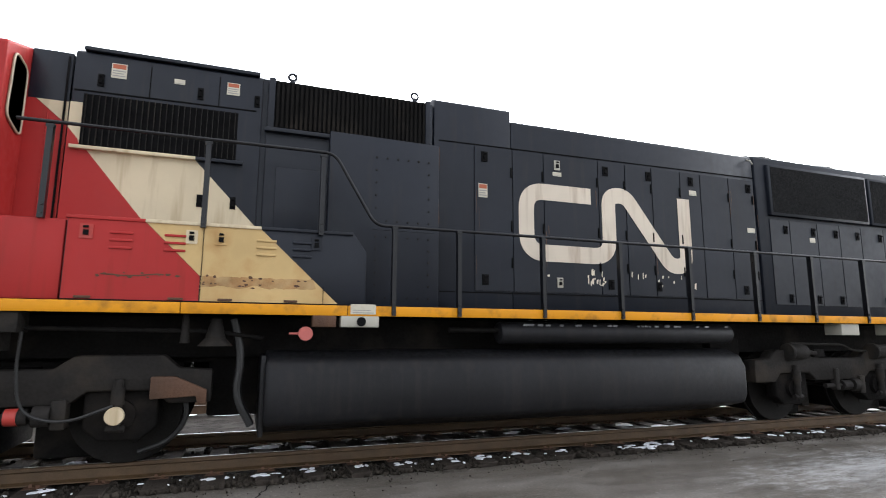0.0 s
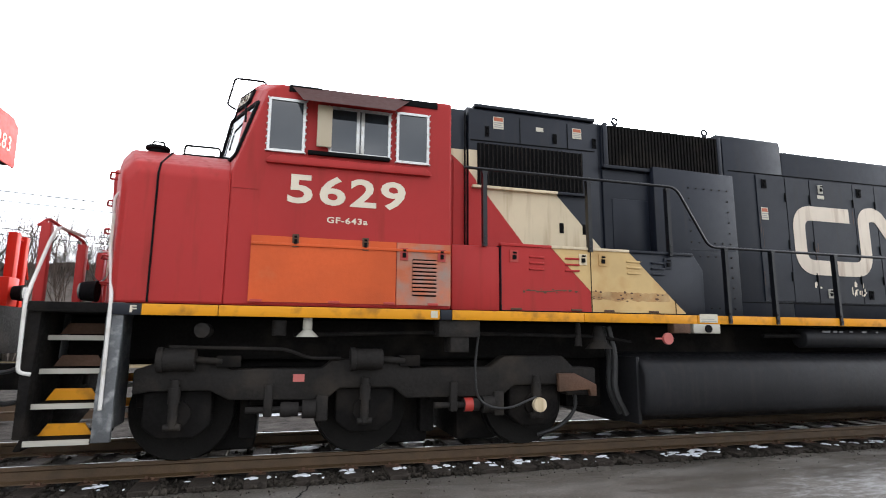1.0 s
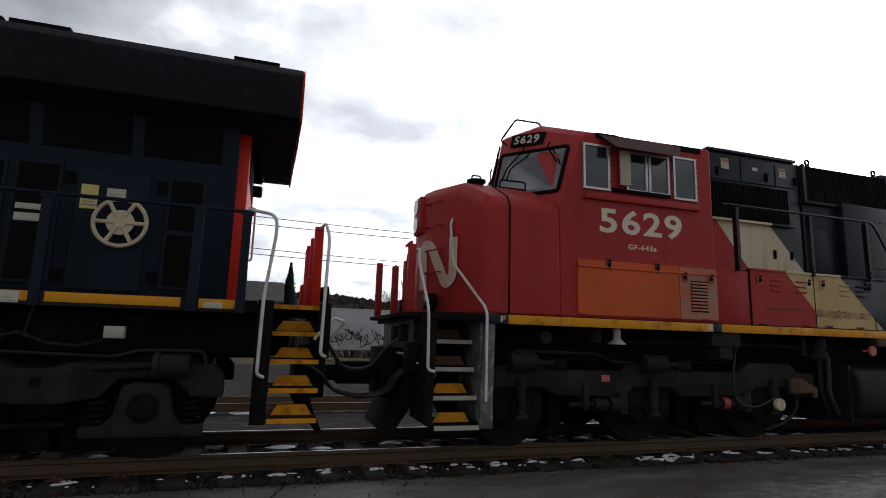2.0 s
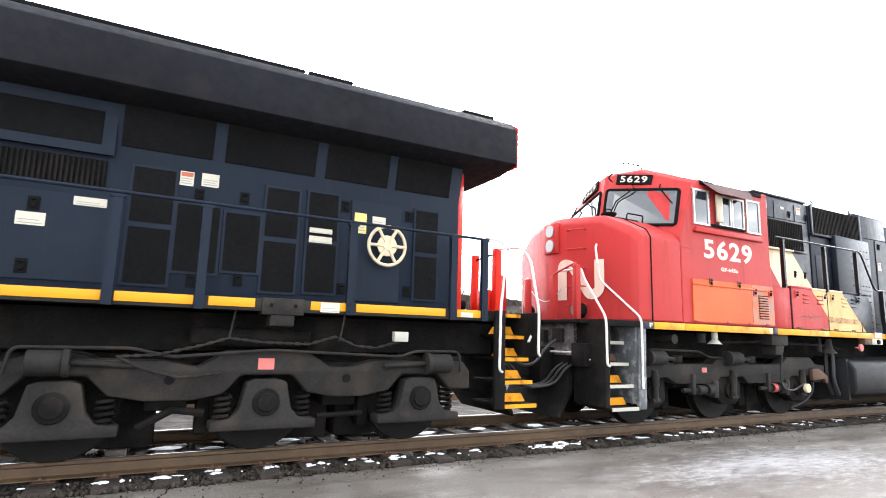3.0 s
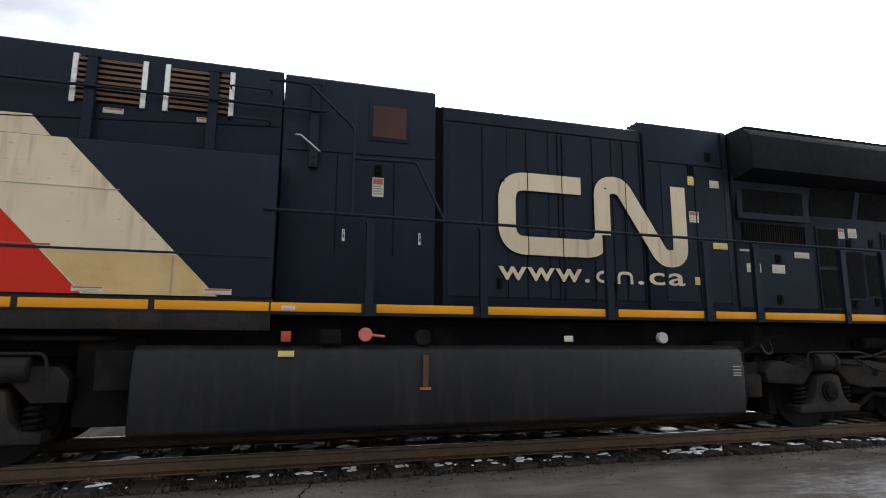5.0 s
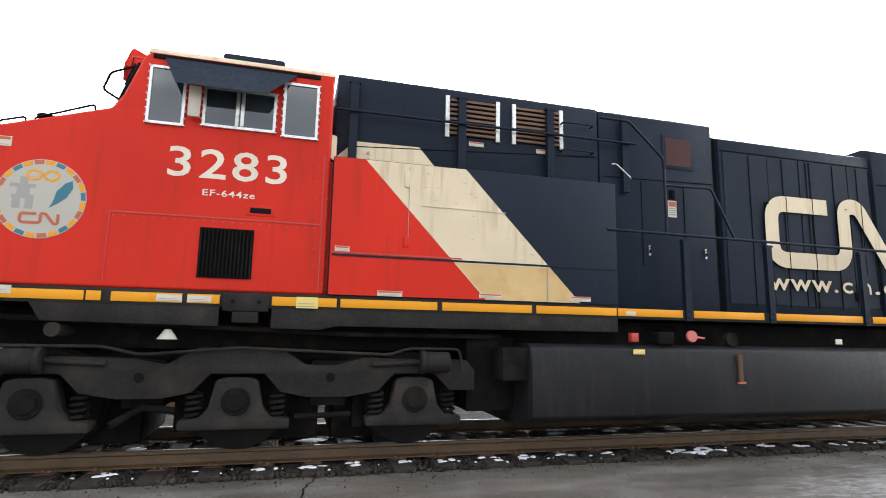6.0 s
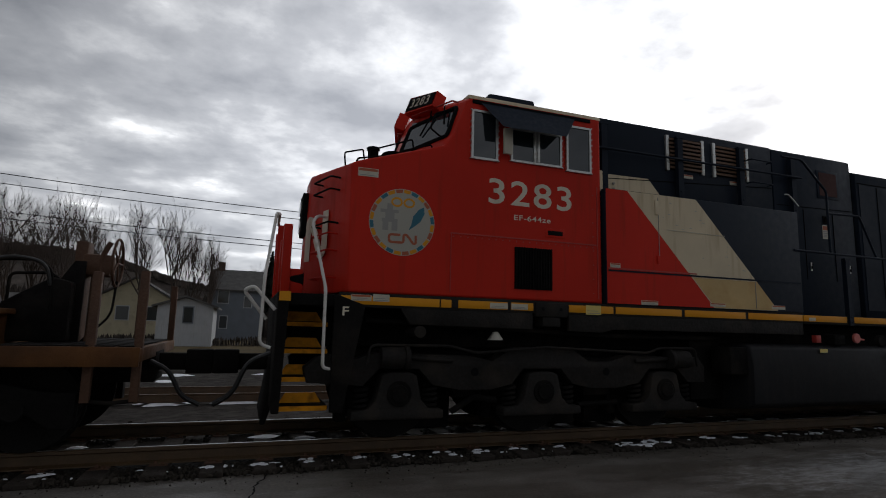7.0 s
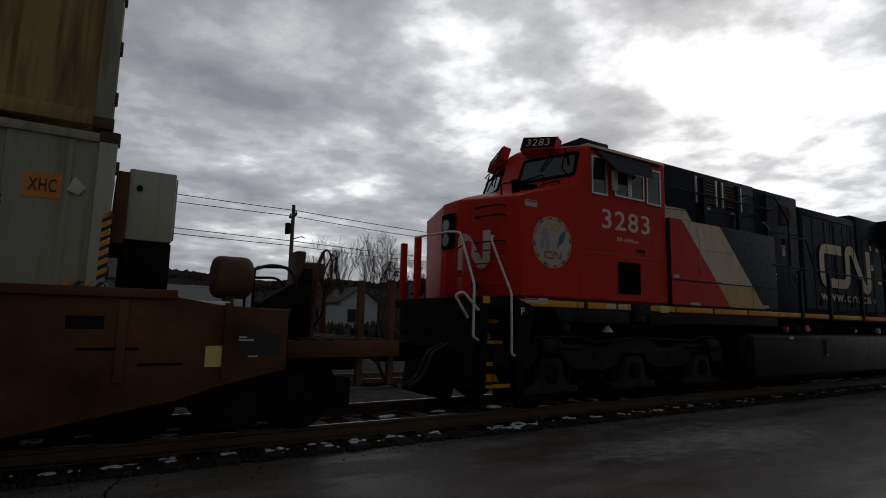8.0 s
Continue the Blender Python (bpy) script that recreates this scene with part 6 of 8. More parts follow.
    lettering("number", "3283", WHITE, cab, -26.04, -24.83, 3.12, 3.45, C - 0.001, 0.010)
    lettering("class_lettering", "EF-644ze", WHITE, cab, -25.68, -25.15, 2.935, 3.005, C - 0.001, 0.008)
    seam(cab, [(-26.54, 2.70), (-24.44, 2.70)], C, 0.014, "panel_joint", REDPART)
    seam(cab, [(-26.53, 2.70), (-26.53, 1.98)], C, 0.008, "panel_joint", REDPART)
    seam(cab, [(-24.43, 3.5), (-24.43, 1.98)], C, 0.012, "panel_joint", REDPART)
    grille(cab, "vent_grille", -25.67, -25.13, 2.06, 2.59, C - 0.004, 14, GRIME, True, None, 0.03, 0.012)
    # the vent slot's shade is a black block on the side
    block("slot_shade", DARK, cab, -25.19, -24.97, C - 0.01, C, 2.78, 2.84, 0.004)
    block("slot_frame", RED_FRESH, cab, -25.23, -24.93, C - 0.006, C, 2.75, 2.87, 0.004)
    label_plate(cab, -27.70, -27.46, 3.28, 3.38, C - 0.0, "red", 1)
    bm = bms()
    for k in range(22):
        rod(bm, (-26.5 + k * 0.095, C - 0.01, 2.66), (-26.5 + k * 0.095, C, 2.66), 0.009, 6)
    for k in range(8):
        for xx in (-24.5, -24.38):
            rod(bm, (xx, C - 0.01, 2.05 + k * 0.19), (xx, C, 2.05 + k * 0.19), 0.009, 6)
    tagged(part("bolt_row", bm, REDPART, cab), kind="stuff")
    # round badge
    cx, cz, R = -27.15, 2.775, 0.40
    def disc(r, n=48):
        return [(cx + r * math.cos(a), cz + r * math.sin(a)) for a in (2 * math.pi * k / n for k in range(n))]
    bd = plate("round_badge", GREYPAINT, cab, disc(R), C - 0.0, 0.006, "round pale badge with a coloured rim")
    for k in range(24):
        a0, a1 = 2 * math.pi * (k + 0.08) / 24, 2 * math.pi * (k + 0.92) / 24
        q = [(cx + r * math.cos(a), cz + r * math.sin(a)) for r, a in ((R * 0.88, a0), (R * 0.985, a0), (R * 0.985, a1), (R * 0.88, a1))]
        plate("rim_segment", (TEAL, YELLOW_CLEAN, LABEL_RED, YELLOW_CLEAN)[k % 4], bd, q, C - 0.006, 0.002)
    def loop(x, r):
        return [(x + r * 1.25 * math.cos(a), cz + 0.235 + r * math.sin(a)) for a in (2 * math.pi * k / 20 for k in range(21))]
    for s in (-1, 1):
        part("looped_band", ribbon(bms(), loop(cx + 0.0 + s * 0.075, 0.048), 0.022, C - 0.009, C - 0.006), YELLOW_CLEAN, bd, smooth=False)
    for a in (rect(-0.27, -0.05, 0.10, 0.14), rect(-0.19, -0.12, 0.14, 0.21), rect(-0.21, -0.1, 0.03, 0.10), rect(-0.25, -0.06, -0.01, 0.03), rect(-0.24, -0.17, -0.11, -0.01), rect(-0.13, -0.06, -0.11, -0.01)):
        plate("stacked_stone", LABEL_INK, bd, [(cx + p, cz + q) for p, q in a], C - 0.006, 0.002)
    plate("feather", TEAL, bd, [(cx + p, cz + q) for p, q in ((0.08, -0.09), (0.11, -0.02), (0.13, 0.08), (0.2, 0.17), (0.26, 0.2), (0.27, 0.12), (0.22, 0.02), (0.15, -0.04))], C - 0.006, 0.003)
    P = [(-0.02, -0.155), (-0.155, -0.155), (-0.155, -0.245), (0.02, -0.245), (0.02, -0.15), (0.06, -0.15), (0.14, -0.25), (0.17, -0.245), (0.17, -0.15)]
    part("small_emblem", ribbon(bms(), rounded([Vector((cx + a, cz + b)) for a, b in P], 0.03), 0.028, C - 0.009, C - 0.006), LABEL_RED, bd, smooth=False)
    # cabinet behind the cab, full width and low, with the stripes
    L_ = 6.10
    cabn = part("side_cabinet", soften(prism(bms(), [(-24.33, 1.92), (-24.33, 3.5), (-20.72, 3.5), (-20.72, 1.92)], L_, 2 * MID - L_), 0.015), K, v, "wide lower cabinet carrying red, white and blue-black bands")
    plate("paint_field", RED_FRESH, cabn, [(-24.32, 1.93), (-22.5, 1.93), (-23.97, 3.49), (-24.32, 3.49)], L_, 0.004)
    plate("paint_field", CREAM, cabn, [(-22.495, 1.93), (-21.26, 1.93), (-22.76, 3.49), (-23.965, 3.49)], L_, 0.004, "cream stripe, dirty below")
    plate("dirty_band", CREAM_RUST, cabn, [(-22.48, 1.935), (-21.27, 1.935), (-21.66, 2.345), (-22.87, 2.345)], L_ - 0.004, 0.002, "road-dirt stained foot of the stripe")
    seam(cabn, [(-24.3, 2.37), (-20.75, 2.37)], L_ - 0.004, 0.022, "ledge", K)
    seam(cabn, [(-24.3, 2.40), (-22.8, 2.40)], L_ - 0.004, 0.016, "ledge", REDPART)
    for xx in (-23.45,):
        seam(cabn, [(xx, 2.55), (xx, 3.45)], L_ - 0.004, 0.006, "door_joint", LABEL_INK)
        block("hinge", CREAM, cabn, xx - 0.06, xx, L_ - 0.02, L_ - 0.003, 3.2, 3.4, 0.004)
        block("hinge", RED_FRESH, cabn, xx - 0.05, xx, L_ - 0.02, L_ - 0.003, 2.5, 2.62, 0.004)
    seam(cabn, [(-21.7, 1.95), (-21.7, 2.35)], L_ - 0.006, 0.008, "door_joint", LABEL_INK)
    seam(cabn, [(-23.3, 3.0), (-22.25, 2.99)], L_ - 0.004, 0.008, "weld_line", LABEL)
    for a, b, c, d in ((-24.27, -24.11, 2.41, 2.47), (-23.78, -23.5, 1.93, 1.99), (-22.58, -22.3, 1.95, 2.0), (-21.39, -21.12, 1.95, 2.01)):
        label_plate(cabn, a, b, c, d, L_ - 0.005, "red", 2)
    random.seed(17)
    for _ in range(40):
        a, c = random.uniform(-23.4, -21.6), random.uniform(2.45, 3.4)
        if -1.09 * (c - 1.93) - 22.2 < a < -1.06 * (c - 1.93) - 21.25:
            plate("scuff", GREYPAINT, cabn, [(a, c), (a + random.uniform(0.02, 0.08), c + random.uniform(-0.01, 0.02)), (a + 0.03, c + 0.012)], L_ - 0.004, 0.0015)
    for a, c in ((-24.05, 3.62), (-24.05, 3.7), (-23.9, 3.62), (-23.9, 3.7)):
        part("bolt", rod(bms(), (a, H - 0.03, c), (a, H, c), 0.018, 8), LABEL_INK, cabn)
    # upper hood with radiator-brake grilles
    up = part("hood", soften(lengthwise(bms(), roof_line(H, 3.45, 4.70, 0.05, 0.03), -24.3, -20.72), 0.015), K, v, "blue-black upper hood")
    plate("paint_field", CREAM, up, [(-24.3, 3.5), (-22.95, 3.5), (-23.05, 3.61), (-23.26, 3.845), (-24.06, 3.835), (-24.3, 3.6)], H, 0.004)
    block("cab_joint", RED_FRESH, v, -24.365, -24.295, 6.215, 6.7, 1.9, 3.46, 0)
    plate("paint_field", CREAM, v, [(-24.36, 3.5), (-24.3, 3.44), (-24.3, 3.76), (-24.36, 3.78)], 6.2, 0.01)
    for a, b in ((-22.93, -22.18), (-22.01, -21.26)):
        g = grille(up, "louvre_grille", a + 0.06, b - 0.06, 4.05, 4.56, H - 0.006, 8, LOUVRE, False, None, 0.05)
        for xx in (a, b - 0.06):
            block("frame_bar", SILVER, g, xx, xx + 0.055, H - 0.035, H, 4.02, 4.58, 0.004)
    label_plate(up, -22.6, -22.4, 3.94, 4.0, H, "red", 1)
    label_plate(up, -21.65, -21.45, 3.94, 4.0, H, "red", 1)
    seam(up, [(-24.2, 3.76), (-20.75, 3.98)], H, 0.01)
    for a, z0, z1 in ((-24.1, 3.52, 4.58), (-22.72, 3.56, 4.56), (-21.48, 3.56, 4.56), (-20.34, 3.5, 4.56)):
        post(v, a, z0, z1, H - 0.1, K, 0.1)
    handrail(v, [(-24.35, H - 0.12, 4.18), (-20.2, H - 0.12, 4.19)], K, 0.019, 0.05)
    for z in (4.38, 4.0):
        handrail(v, [(-21.3, H - 0.02, z), (-21.3, H - 0.12, z), (-20.85, H - 0.12, z), (-20.85, H - 0.02, z)], K, 0.012, 0.03, "grab_iron")
    handrail(v, [(-20.86, 6.2, 4.43), (-20.42, 6.2, 4.43), (-19.89, 6.2, 3.95), (-19.89, 6.2, 2.89)], K, 0.019, 0.06)
    handrail(v, [(-19.89, 6.2, 3.58), (-19.14, 6.2, 3.60), (-18.78, 6.2, 2.9)], K, 0.019, 0.06)
    handrail(v, [(-20.55, 6.43, 3.88), (-20.5, 6.4, 3.88), (-20.28, 6.4, 3.7), (-20.26, 6.43, 3.7)], STEEL, 0.012, 0.03, "grab_iron")
    # main hood
    h1 = part("hood", soften(lengthwise(bms(), roof_line(H, 1.89, 4.70, 0.08, 0.05), -20.7, -18.82), 0.015), K, v, "blue-black hood section")
    vt = block("vent_frame", K, h1, -19.68, -19.16, H - 0.012, H, 3.93, 4.43, 0.004)
    plate("vent_screen", VISOR, vt, rect(-19.63, -19.21, 3.98, 4.39), H - 0.012, 0.004)
    for a in (-20.05, -19.35):
        seam(h1, [(a, 2.5), (a, 3.7)], H, 0.01)
    seam(h1, [(-20.65, 3.72), (-18.85, 3.76)], H, 0.01)
    label_plate(h1, -19.62, -19.48, 3.22, 3.46, H, "red", 4)
    latch(h1, -19.55, 3.55, H, None, 0.045)
    for a in (-19.95, -19.02):
        latch(h1, a, 2.72, H, STEEL, 0.015)
    h2 = part("hood", soften(lengthwise(bms(), roof_line(H - 0.02, 1.89, 4.54, 0.14, 0.07), -18.72, -15.78), 0.015), K, v, "blue-black engine hood")
    # the shade between the hood sections is a black block
    block("gap_shade", DARK, v, -18.82, -18.72, H + 0.06, 2 * MID - H - 0.06, 1.9, 4.5, 0)
    for a, b in ((-18.66, -17.86), (-17.85, -17.28), (-17.25, -16.3), (-16.28, -15.82)):
        plate("engine_door", K, h2, rect(a, b, 2.03, 4.28), H - 0.02, 0.012)
    for a, w in ((-18.2, 0.012), (-17.58, 0.014), (-17.12, 0.014), (-17.05, 0.022), (-16.59, 0.012), (-16.1, 0.014), (-15.83, 0.02)):
        seam(h2, [(a, 2.0), (a, 4.26)], H - 0.032, w, "door_edge")
    seam(h2, [(-18.7, 4.3), (-15.8, 4.3)], H - 0.02, 0.016)
    for a, z in ((-17.92, 3.5), (-17.98, 2.2), (-16.42, 3.52), (-16.3, 2.2)):
        latch(h2, a, z, H - 0.034, None, 0.035)
    h3 = part("hood", soften(lengthwise(bms(), roof_line(H - 0.05, 1.89, 4.66, 0.14, 0.07), -15.76, -14.3), 0.015), K, v, "taller blue-black hood section")
    for a, b in ((-15.5, -14.95), (-14.93, -14.42)):
        plate("engine_door", K, h3, rect(a, b, 2.03, 4.0), H - 0.05, 0.012)
    seam(h3, [(-15.7, 4.03), (-14.4, 4.03)], H - 0.05, 0.016)
    seam(h3, [(-14.94, 2.03), (-14.94, 4.0)], H - 0.062, 0.014, "door_edge")
    for a in (-14.42, -14.28):
        seam(h3, [(a, 2.0), (a, 4.56)], H - 0.05, 0.03, "door_post")
    latch(h3, -14.66, 4.18, H - 0.05, None, 0.05)
    latch(h3, -15.0, 3.95, H - 0.062, None, 0.04)
    label_plate(h3, -15.05, -14.93, 3.72, 3.85, H - 0.063, "yellow", 2)
    label_plate(h3, -15.06, -14.9, 3.17, 3.33, H - 0.063, "red", 2)
    label_plate(h3, -14.67, -14.51, 3.71, 3.82, H - 0.063, "", 2)
    label_plate(h3, -14.68, -14.43, 2.80, 2.89, H - 0.063, "yellow", 2)
    label_plate(h3, -15.03, -14.94, 2.27, 2.38, H - 0.063, "yellow", 2)
    emblem(v, "painted_emblem", -18.03, 2.585, 0.985, H - 0.066, CREAM, 0.245, 0.985, 0.16, 1.27, 1.60)
    for a in (-17.58, -17.08, -16.1):
        seam(v, [(a, 2.55), (a, 3.7)], H - 0.07, 0.007, "door_edge")
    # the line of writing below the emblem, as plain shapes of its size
    lettering("web_lettering", "www.", CREAM, v, -18.0, -16.7, 2.245, 2.42, H - 0.062, 0.012)
    lettering("web_lettering", ".ca", CREAM, v, -15.96, -15.2, 2.245, 2.42, H - 0.062, 0.012)
    arc = [(-16.485 + 0.1 * math.cos(a), 2.33 + 0.065 * math.sin(a)) for a in (math.radians(45 + 270 * k / 18) for k in range(19))]
    arch = rounded([Vector(p) for p in ((-16.26, 2.245), (-16.26, 2.395), (-16.06, 2.395), (-16.06, 2.245))], 0.09, 6)
    for stroke in (arc, arch):
        part("lettering_stroke", ribbon(bms(), stroke, 0.04, H - 0.066, H - 0.062), CREAM, v, smooth=False)
    # radiator cab with its overhanging wing
    # black block for the shade between hood and radiator section
    block("gap_shade", DARK, v, -14.32, -14.24, 6.6, 2 * MID - 6.6, 1.9, 4.5, 0)
    rc = part("radiator_cab", soften(lengthwise(bms(), [(6.55, 1.89), (6.55, 3.38), (6.42, 3.95), (2 * MID - 6.42, 3.95), (2 * MID - 6.55, 3.38), (2 * MID - 6.55, 1.89)], -14.26, -8.62), 0.012), K, v, "blue-black radiator section")
    wing = [(6.05, 3.94), (6.05, 4.44), (6.2, 4.585), (2 * MID - 6.2, 4.585), (2 * MID - 6.05, 4.44), (2 * MID - 6.05, 3.94), (2 * MID - 6.45, 3.86), (6.45, 3.86)]
    wg = part("radiator_wing", soften(lengthwise(bms(), wing, -14.24, -7.985), 0.012), WINGBLACK, v, "overhanging black radiator roof")
    tail = [(6.06, 3.9), (6.06, 4.48), (6.22, 4.59), (2 * MID - 6.22, 4.59), (2 * MID - 6.06, 4.48), (2 * MID - 6.06, 3.9)]
    te = part("wing_tail", soften(lengthwise(bms(), tail, -7.984, -7.96), 0.004), RED_FRESH, wg, "red end wall of the radiator roof")
    ex = Matrix(((0, 0, 1, -7.958), (1, 0, 0, 0), (0, 1, 0, 0), (0, 0, 0, 1)))
    lettering("number", "3283", WHITE, te, 6.22, 6.74, 4.08, 4.30, 0, 0.005, ex)
    lettering("number", "3283", WHITE, te, 8.30, 8.82, 4.08, 4.30, 0, 0.005, ex)
    hatch = part("end_hatch", soften(box(bms(), -7.965, -7.945, 7.05, 8.0, 4.0, 4.5), 0.006), RED_FRESH, te)
    sign = [(7.44, 4.38), (7.2, 4.38), (7.2, 4.15), (7.52, 4.15), (7.52, 4.38), (7.6, 4.39), (7.78, 4.14), (7.85, 4.15), (7.85, 4.39)]
    bm = ribbon(bms(), rounded([Vector(p) for p in sign], 0.06, 5), 0.06, 0, 0.004)
    for q in bm.verts:
        q.co = Vector((-7.945 + q.co.y, q.co.x, q.co.z))
    part("small_emblem", bm, WHITE, te, smooth=False)
    for a, b in ((-14.15, -10.95), (-10.9, -10.35), (-8.75, -8.25)):
        block("roof_screen", DARK, wg, a, b, 6.24, 2 * MID - 6.24, 4.59, 4.65, 0.01)
    yy = 6.55
    def tilted(name, a, b, z0, z1, material, parent, out=0.012):
        """A panel on the outward-leaning upper side."""
        def at(z):
            return 6.55 - 0.228 * (z - 3.38)
        bm = bms()
        f = [bm.verts.new((xx, at(z) - o, z)) for o in (0.0, out) for xx, z in ((a, z0), (b, z0), (b, z1), (a, z1))]
        for i in ((0, 1, 2, 3), (7, 6, 5, 4), (0, 4, 5, 1), (1, 5, 6, 2), (2, 6, 7, 3), (3, 7, 4, 0)):
            bm.faces.new([f[k] for k in i])
        return part(name, bm, material, parent, smooth=False)
    for a, b in ((-12.75, -11.85), (-11.72, -10.68), (-10.55, -9.72), (-9.6, -8.8)):
        tilted("radiator_screen", a, b, 3.44, 3.92, MESH, rc)
    g = plate("intake_frame", K, rc, rect(-14.16, -12.80, 3.30, 3.93), 6.50, 0.03)
    plate("screen", MESH, g, rect(-14.06, -12.92, 3.40, 3.82), 6.47, 0.006)
    # shade behind the fins, as a black block
    g = block("fin_recess", DARK, rc, -14.04, -12.85, 6.53, 6.56, 2.95, 3.25, 0)
    for k in range(26):
        xx = -14.02 + k * 0.0455
        plate("fin", GRIME, g, rect(xx, xx + 0.02, 2.96, 3.24), 6.53, 0.02)
    d = plate("cabinet_door", K, rc, rect(-14.18, -12.72, 1.98, 2.86), yy, 0.02, "blue-black equipment door")
    for a, z in ((-13.42, 2.72), (-13.45, 2.1)):
        latch(d, a, z, yy - 0.02, None, 0.05)
    for a, b, c, e in ((-14.02, -13.76, 2.5, 2.63), (-13.55, -13.31, 2.5, 2.63), (-13.1, -12.81, 2.75, 2.84), (-14.12, -13.95, 2.81, 2.84)):
        label_plate(rc, a, b, c, e, yy - 0.021, "", 2)
    for a, b, z0, z1 in ((-12.6, -12.2, 2.0, 3.24), (-12.15, -11.72, 2.16, 2.9), (-11.65, -11.28, 2.2, 2.86), (-11.22, -10.85, 2.0, 3.22), (-10.72, -10.36, 2.02, 3.24), (-9.28, -8.96, 2.02, 3.2)):
        fr = plate("screen_door", K, rc, rect(a - 0.03, b + 0.03, z0 - 0.03, z1 + 0.03), yy, 0.02)
        m = (z0 + z1) / 2
        if z1 - z0 > 1:
            plate("screen", MESH, fr, rect(a, b, z0, m - 0.03), yy - 0.02, 0.006)
            plate("screen", MESH, fr, rect(a, b, m + 0.03, z1), yy - 0.02, 0.006)
        else:
            plate("screen", MESH, fr, rect(a, b, z0, z1), yy - 0.02, 0.006)
    for a, z in ((-11.95, 3.02), (-11.47, 3.05), (-11.95, 2.06), (-11.47, 2.1), (-10.26, 3.12), (-9.38, 3.1), (-10.26, 2.08), (-9.38, 2.1)):
        latch(rc, a, z, yy, None, 0.05)
    label_plate(rc, -12.16, -12.02, 3.11, 3.27, yy, "red", 3)
    label_plate(rc, -11.94, -11.76, 3.13, 3.28, yy, "", 3)
    label_plate(rc, -10.7, -10.42, 2.62, 2.7, yy - 0.027, "", 1)
    label_plate(rc, -10.7, -10.42, 2.74, 2.80, yy - 0.027, "", 1)
    dr = plate("rear_door", K, rc, rect(-10.18, -9.5, 1.95, 3.22), yy, 0.02)
    label_plate(dr, -10.14, -9.98, 2.8, 3.06, yy - 0.021, "yellow", 4)
    label_plate(dr, -9.9, -9.72, 2.93, 3.04, yy - 0.021, "", 2)
    # hand-brake wheel
    bm = tube(bms(), [(-9.72 + 0.25 * math.cos(a), yy - 0.12, 2.66 + 0.25 * math.sin(a)) for a in (2 * math.pi * k / 32 for k in range(33))], 0.022, 6)
    hw = part("brake_wheel", bm, CREAM, v, "cream hand-brake wheel")
    part("hub", rod(bms(), (-9.72, yy - 0.14, 2.66), (-9.72, yy, 2.66), 0.06, 14), CREAM, hw)
    for k in range(6):
        a = k * math.pi / 3
        part("spoke", tube(bms(), [(-9.72 + 0.05 * math.cos(a), yy - 0.12, 2.66 + 0.05 * math.sin(a)), (-9.72 + 0.24 * math.cos(a), yy - 0.12, 2.66 + 0.24 * math.sin(a))], 0.022, 6), CREAM, hw)
    part("web", soften(rod(bms(), (-9.72, yy - 0.125, 2.66), (-9.72, yy - 0.105, 2.66), 0.135, 28), 0.006, 1), CREAM, hw)
    # red rear bulkhead, seen between the engines
    end_plan = [(-8.62, 6.56), (-8.5, 6.63), (-8.5, 2 * MID - 6.63), (-8.62, 2 * MID - 6.56)]
    rb = part("rear_end_wall", soften(loft(bms(), [[(p, q, z) for p, q in end_plan] for z in (1.9, 3.92)]), 0.012), RED_FRESH, v, "bright red end of the long hood with cut corners")
    block("end_window", DARK, rb, -8.502, -8.488, 6.8, 7.95, 3.38, 3.86, 0.006)
    block("end_door", RED_FRESH, rb, -8.502, -8.485, 8.06, 8.22, 2.9, 3.5, 0.006)
    for z in (3.58, 3.78):
        lp = part("tail_lamp", rod(bms(), (-8.5, 8.2, z), (-8.38, 8.2, z), 0.085, 18), DARK, rb)
        part("lamp_lens", rod(bms(), (-8.38, 8.2, z), (-8.365, 8.2, z), 0.07, 18), LENS, lp)
    handrail(v, [(-8.5, 7.6, 3.2), (-8.42, 7.6, 3.2), (-8.42, 7.6, 2.5), (-8.5, 7.6, 2.48)], RAILWHITE, 0.014, 0.03, "grab_iron")
    # handrails and flat posts along the walkway
    handrail(v, [(-20.85, S - 0.02, 2.89), (-14.2, S - 0.02, 2.86), (-8.4, S - 0.02, 2.83)], K, 0.019, 0.05)
    for a in (-19.68, -18.32, -16.62, -15.12, -14.28, -12.69, -11.88, -10.28, -8.92, -8.45):
        post(v, a, 1.75, 2.83, S - 0.035, K, 0.09)
    # tank and fittings
    sec = [(6.2, 0.5), (5.97, 0.58), (5.96, 1.12), (6.0, 1.38), (6.1, 1.43), (8.96, 1.43), (9.06, 1.38), (9.1, 1.12), (9.09, 0.58), (8.86, 0.5), (8.3, 0.42), (6.76, 0.42)]
    tk = part("fuel_tank", soften(lengthwise(bms(), sec, -21.97, -14.75), 0.03, 2), TANK, v, "clean black slab-sided fuel tank")
    block("tank_step", GRIME, tk, -22.3, -21.97, 6.05, 6.4, 1.0, 1.38, 0.02)
    block("tank_bracket", GRIME, tk, -14.75, -14.35, 6.1, 6.6, 0.75, 1.05, 0.02)
    block("tank_bracket", GRIME, tk, -14.75, -14.2, 6.3, 6.7, 1.0, 1.2, 0.02)
    gl = block("sight_glass", RUST, tk, -19.09, -19.03, 5.93, 5.97, 0.97, 1.33, 0.004)
    block("sight_mark", LABEL_RED, gl, -19.12, -19.0, 5.925, 5.95, 0.96, 0.985, 0)
    label_plate(tk, -20.62, -20.46, 1.32, 1.38, 5.965, "yellow", 1)
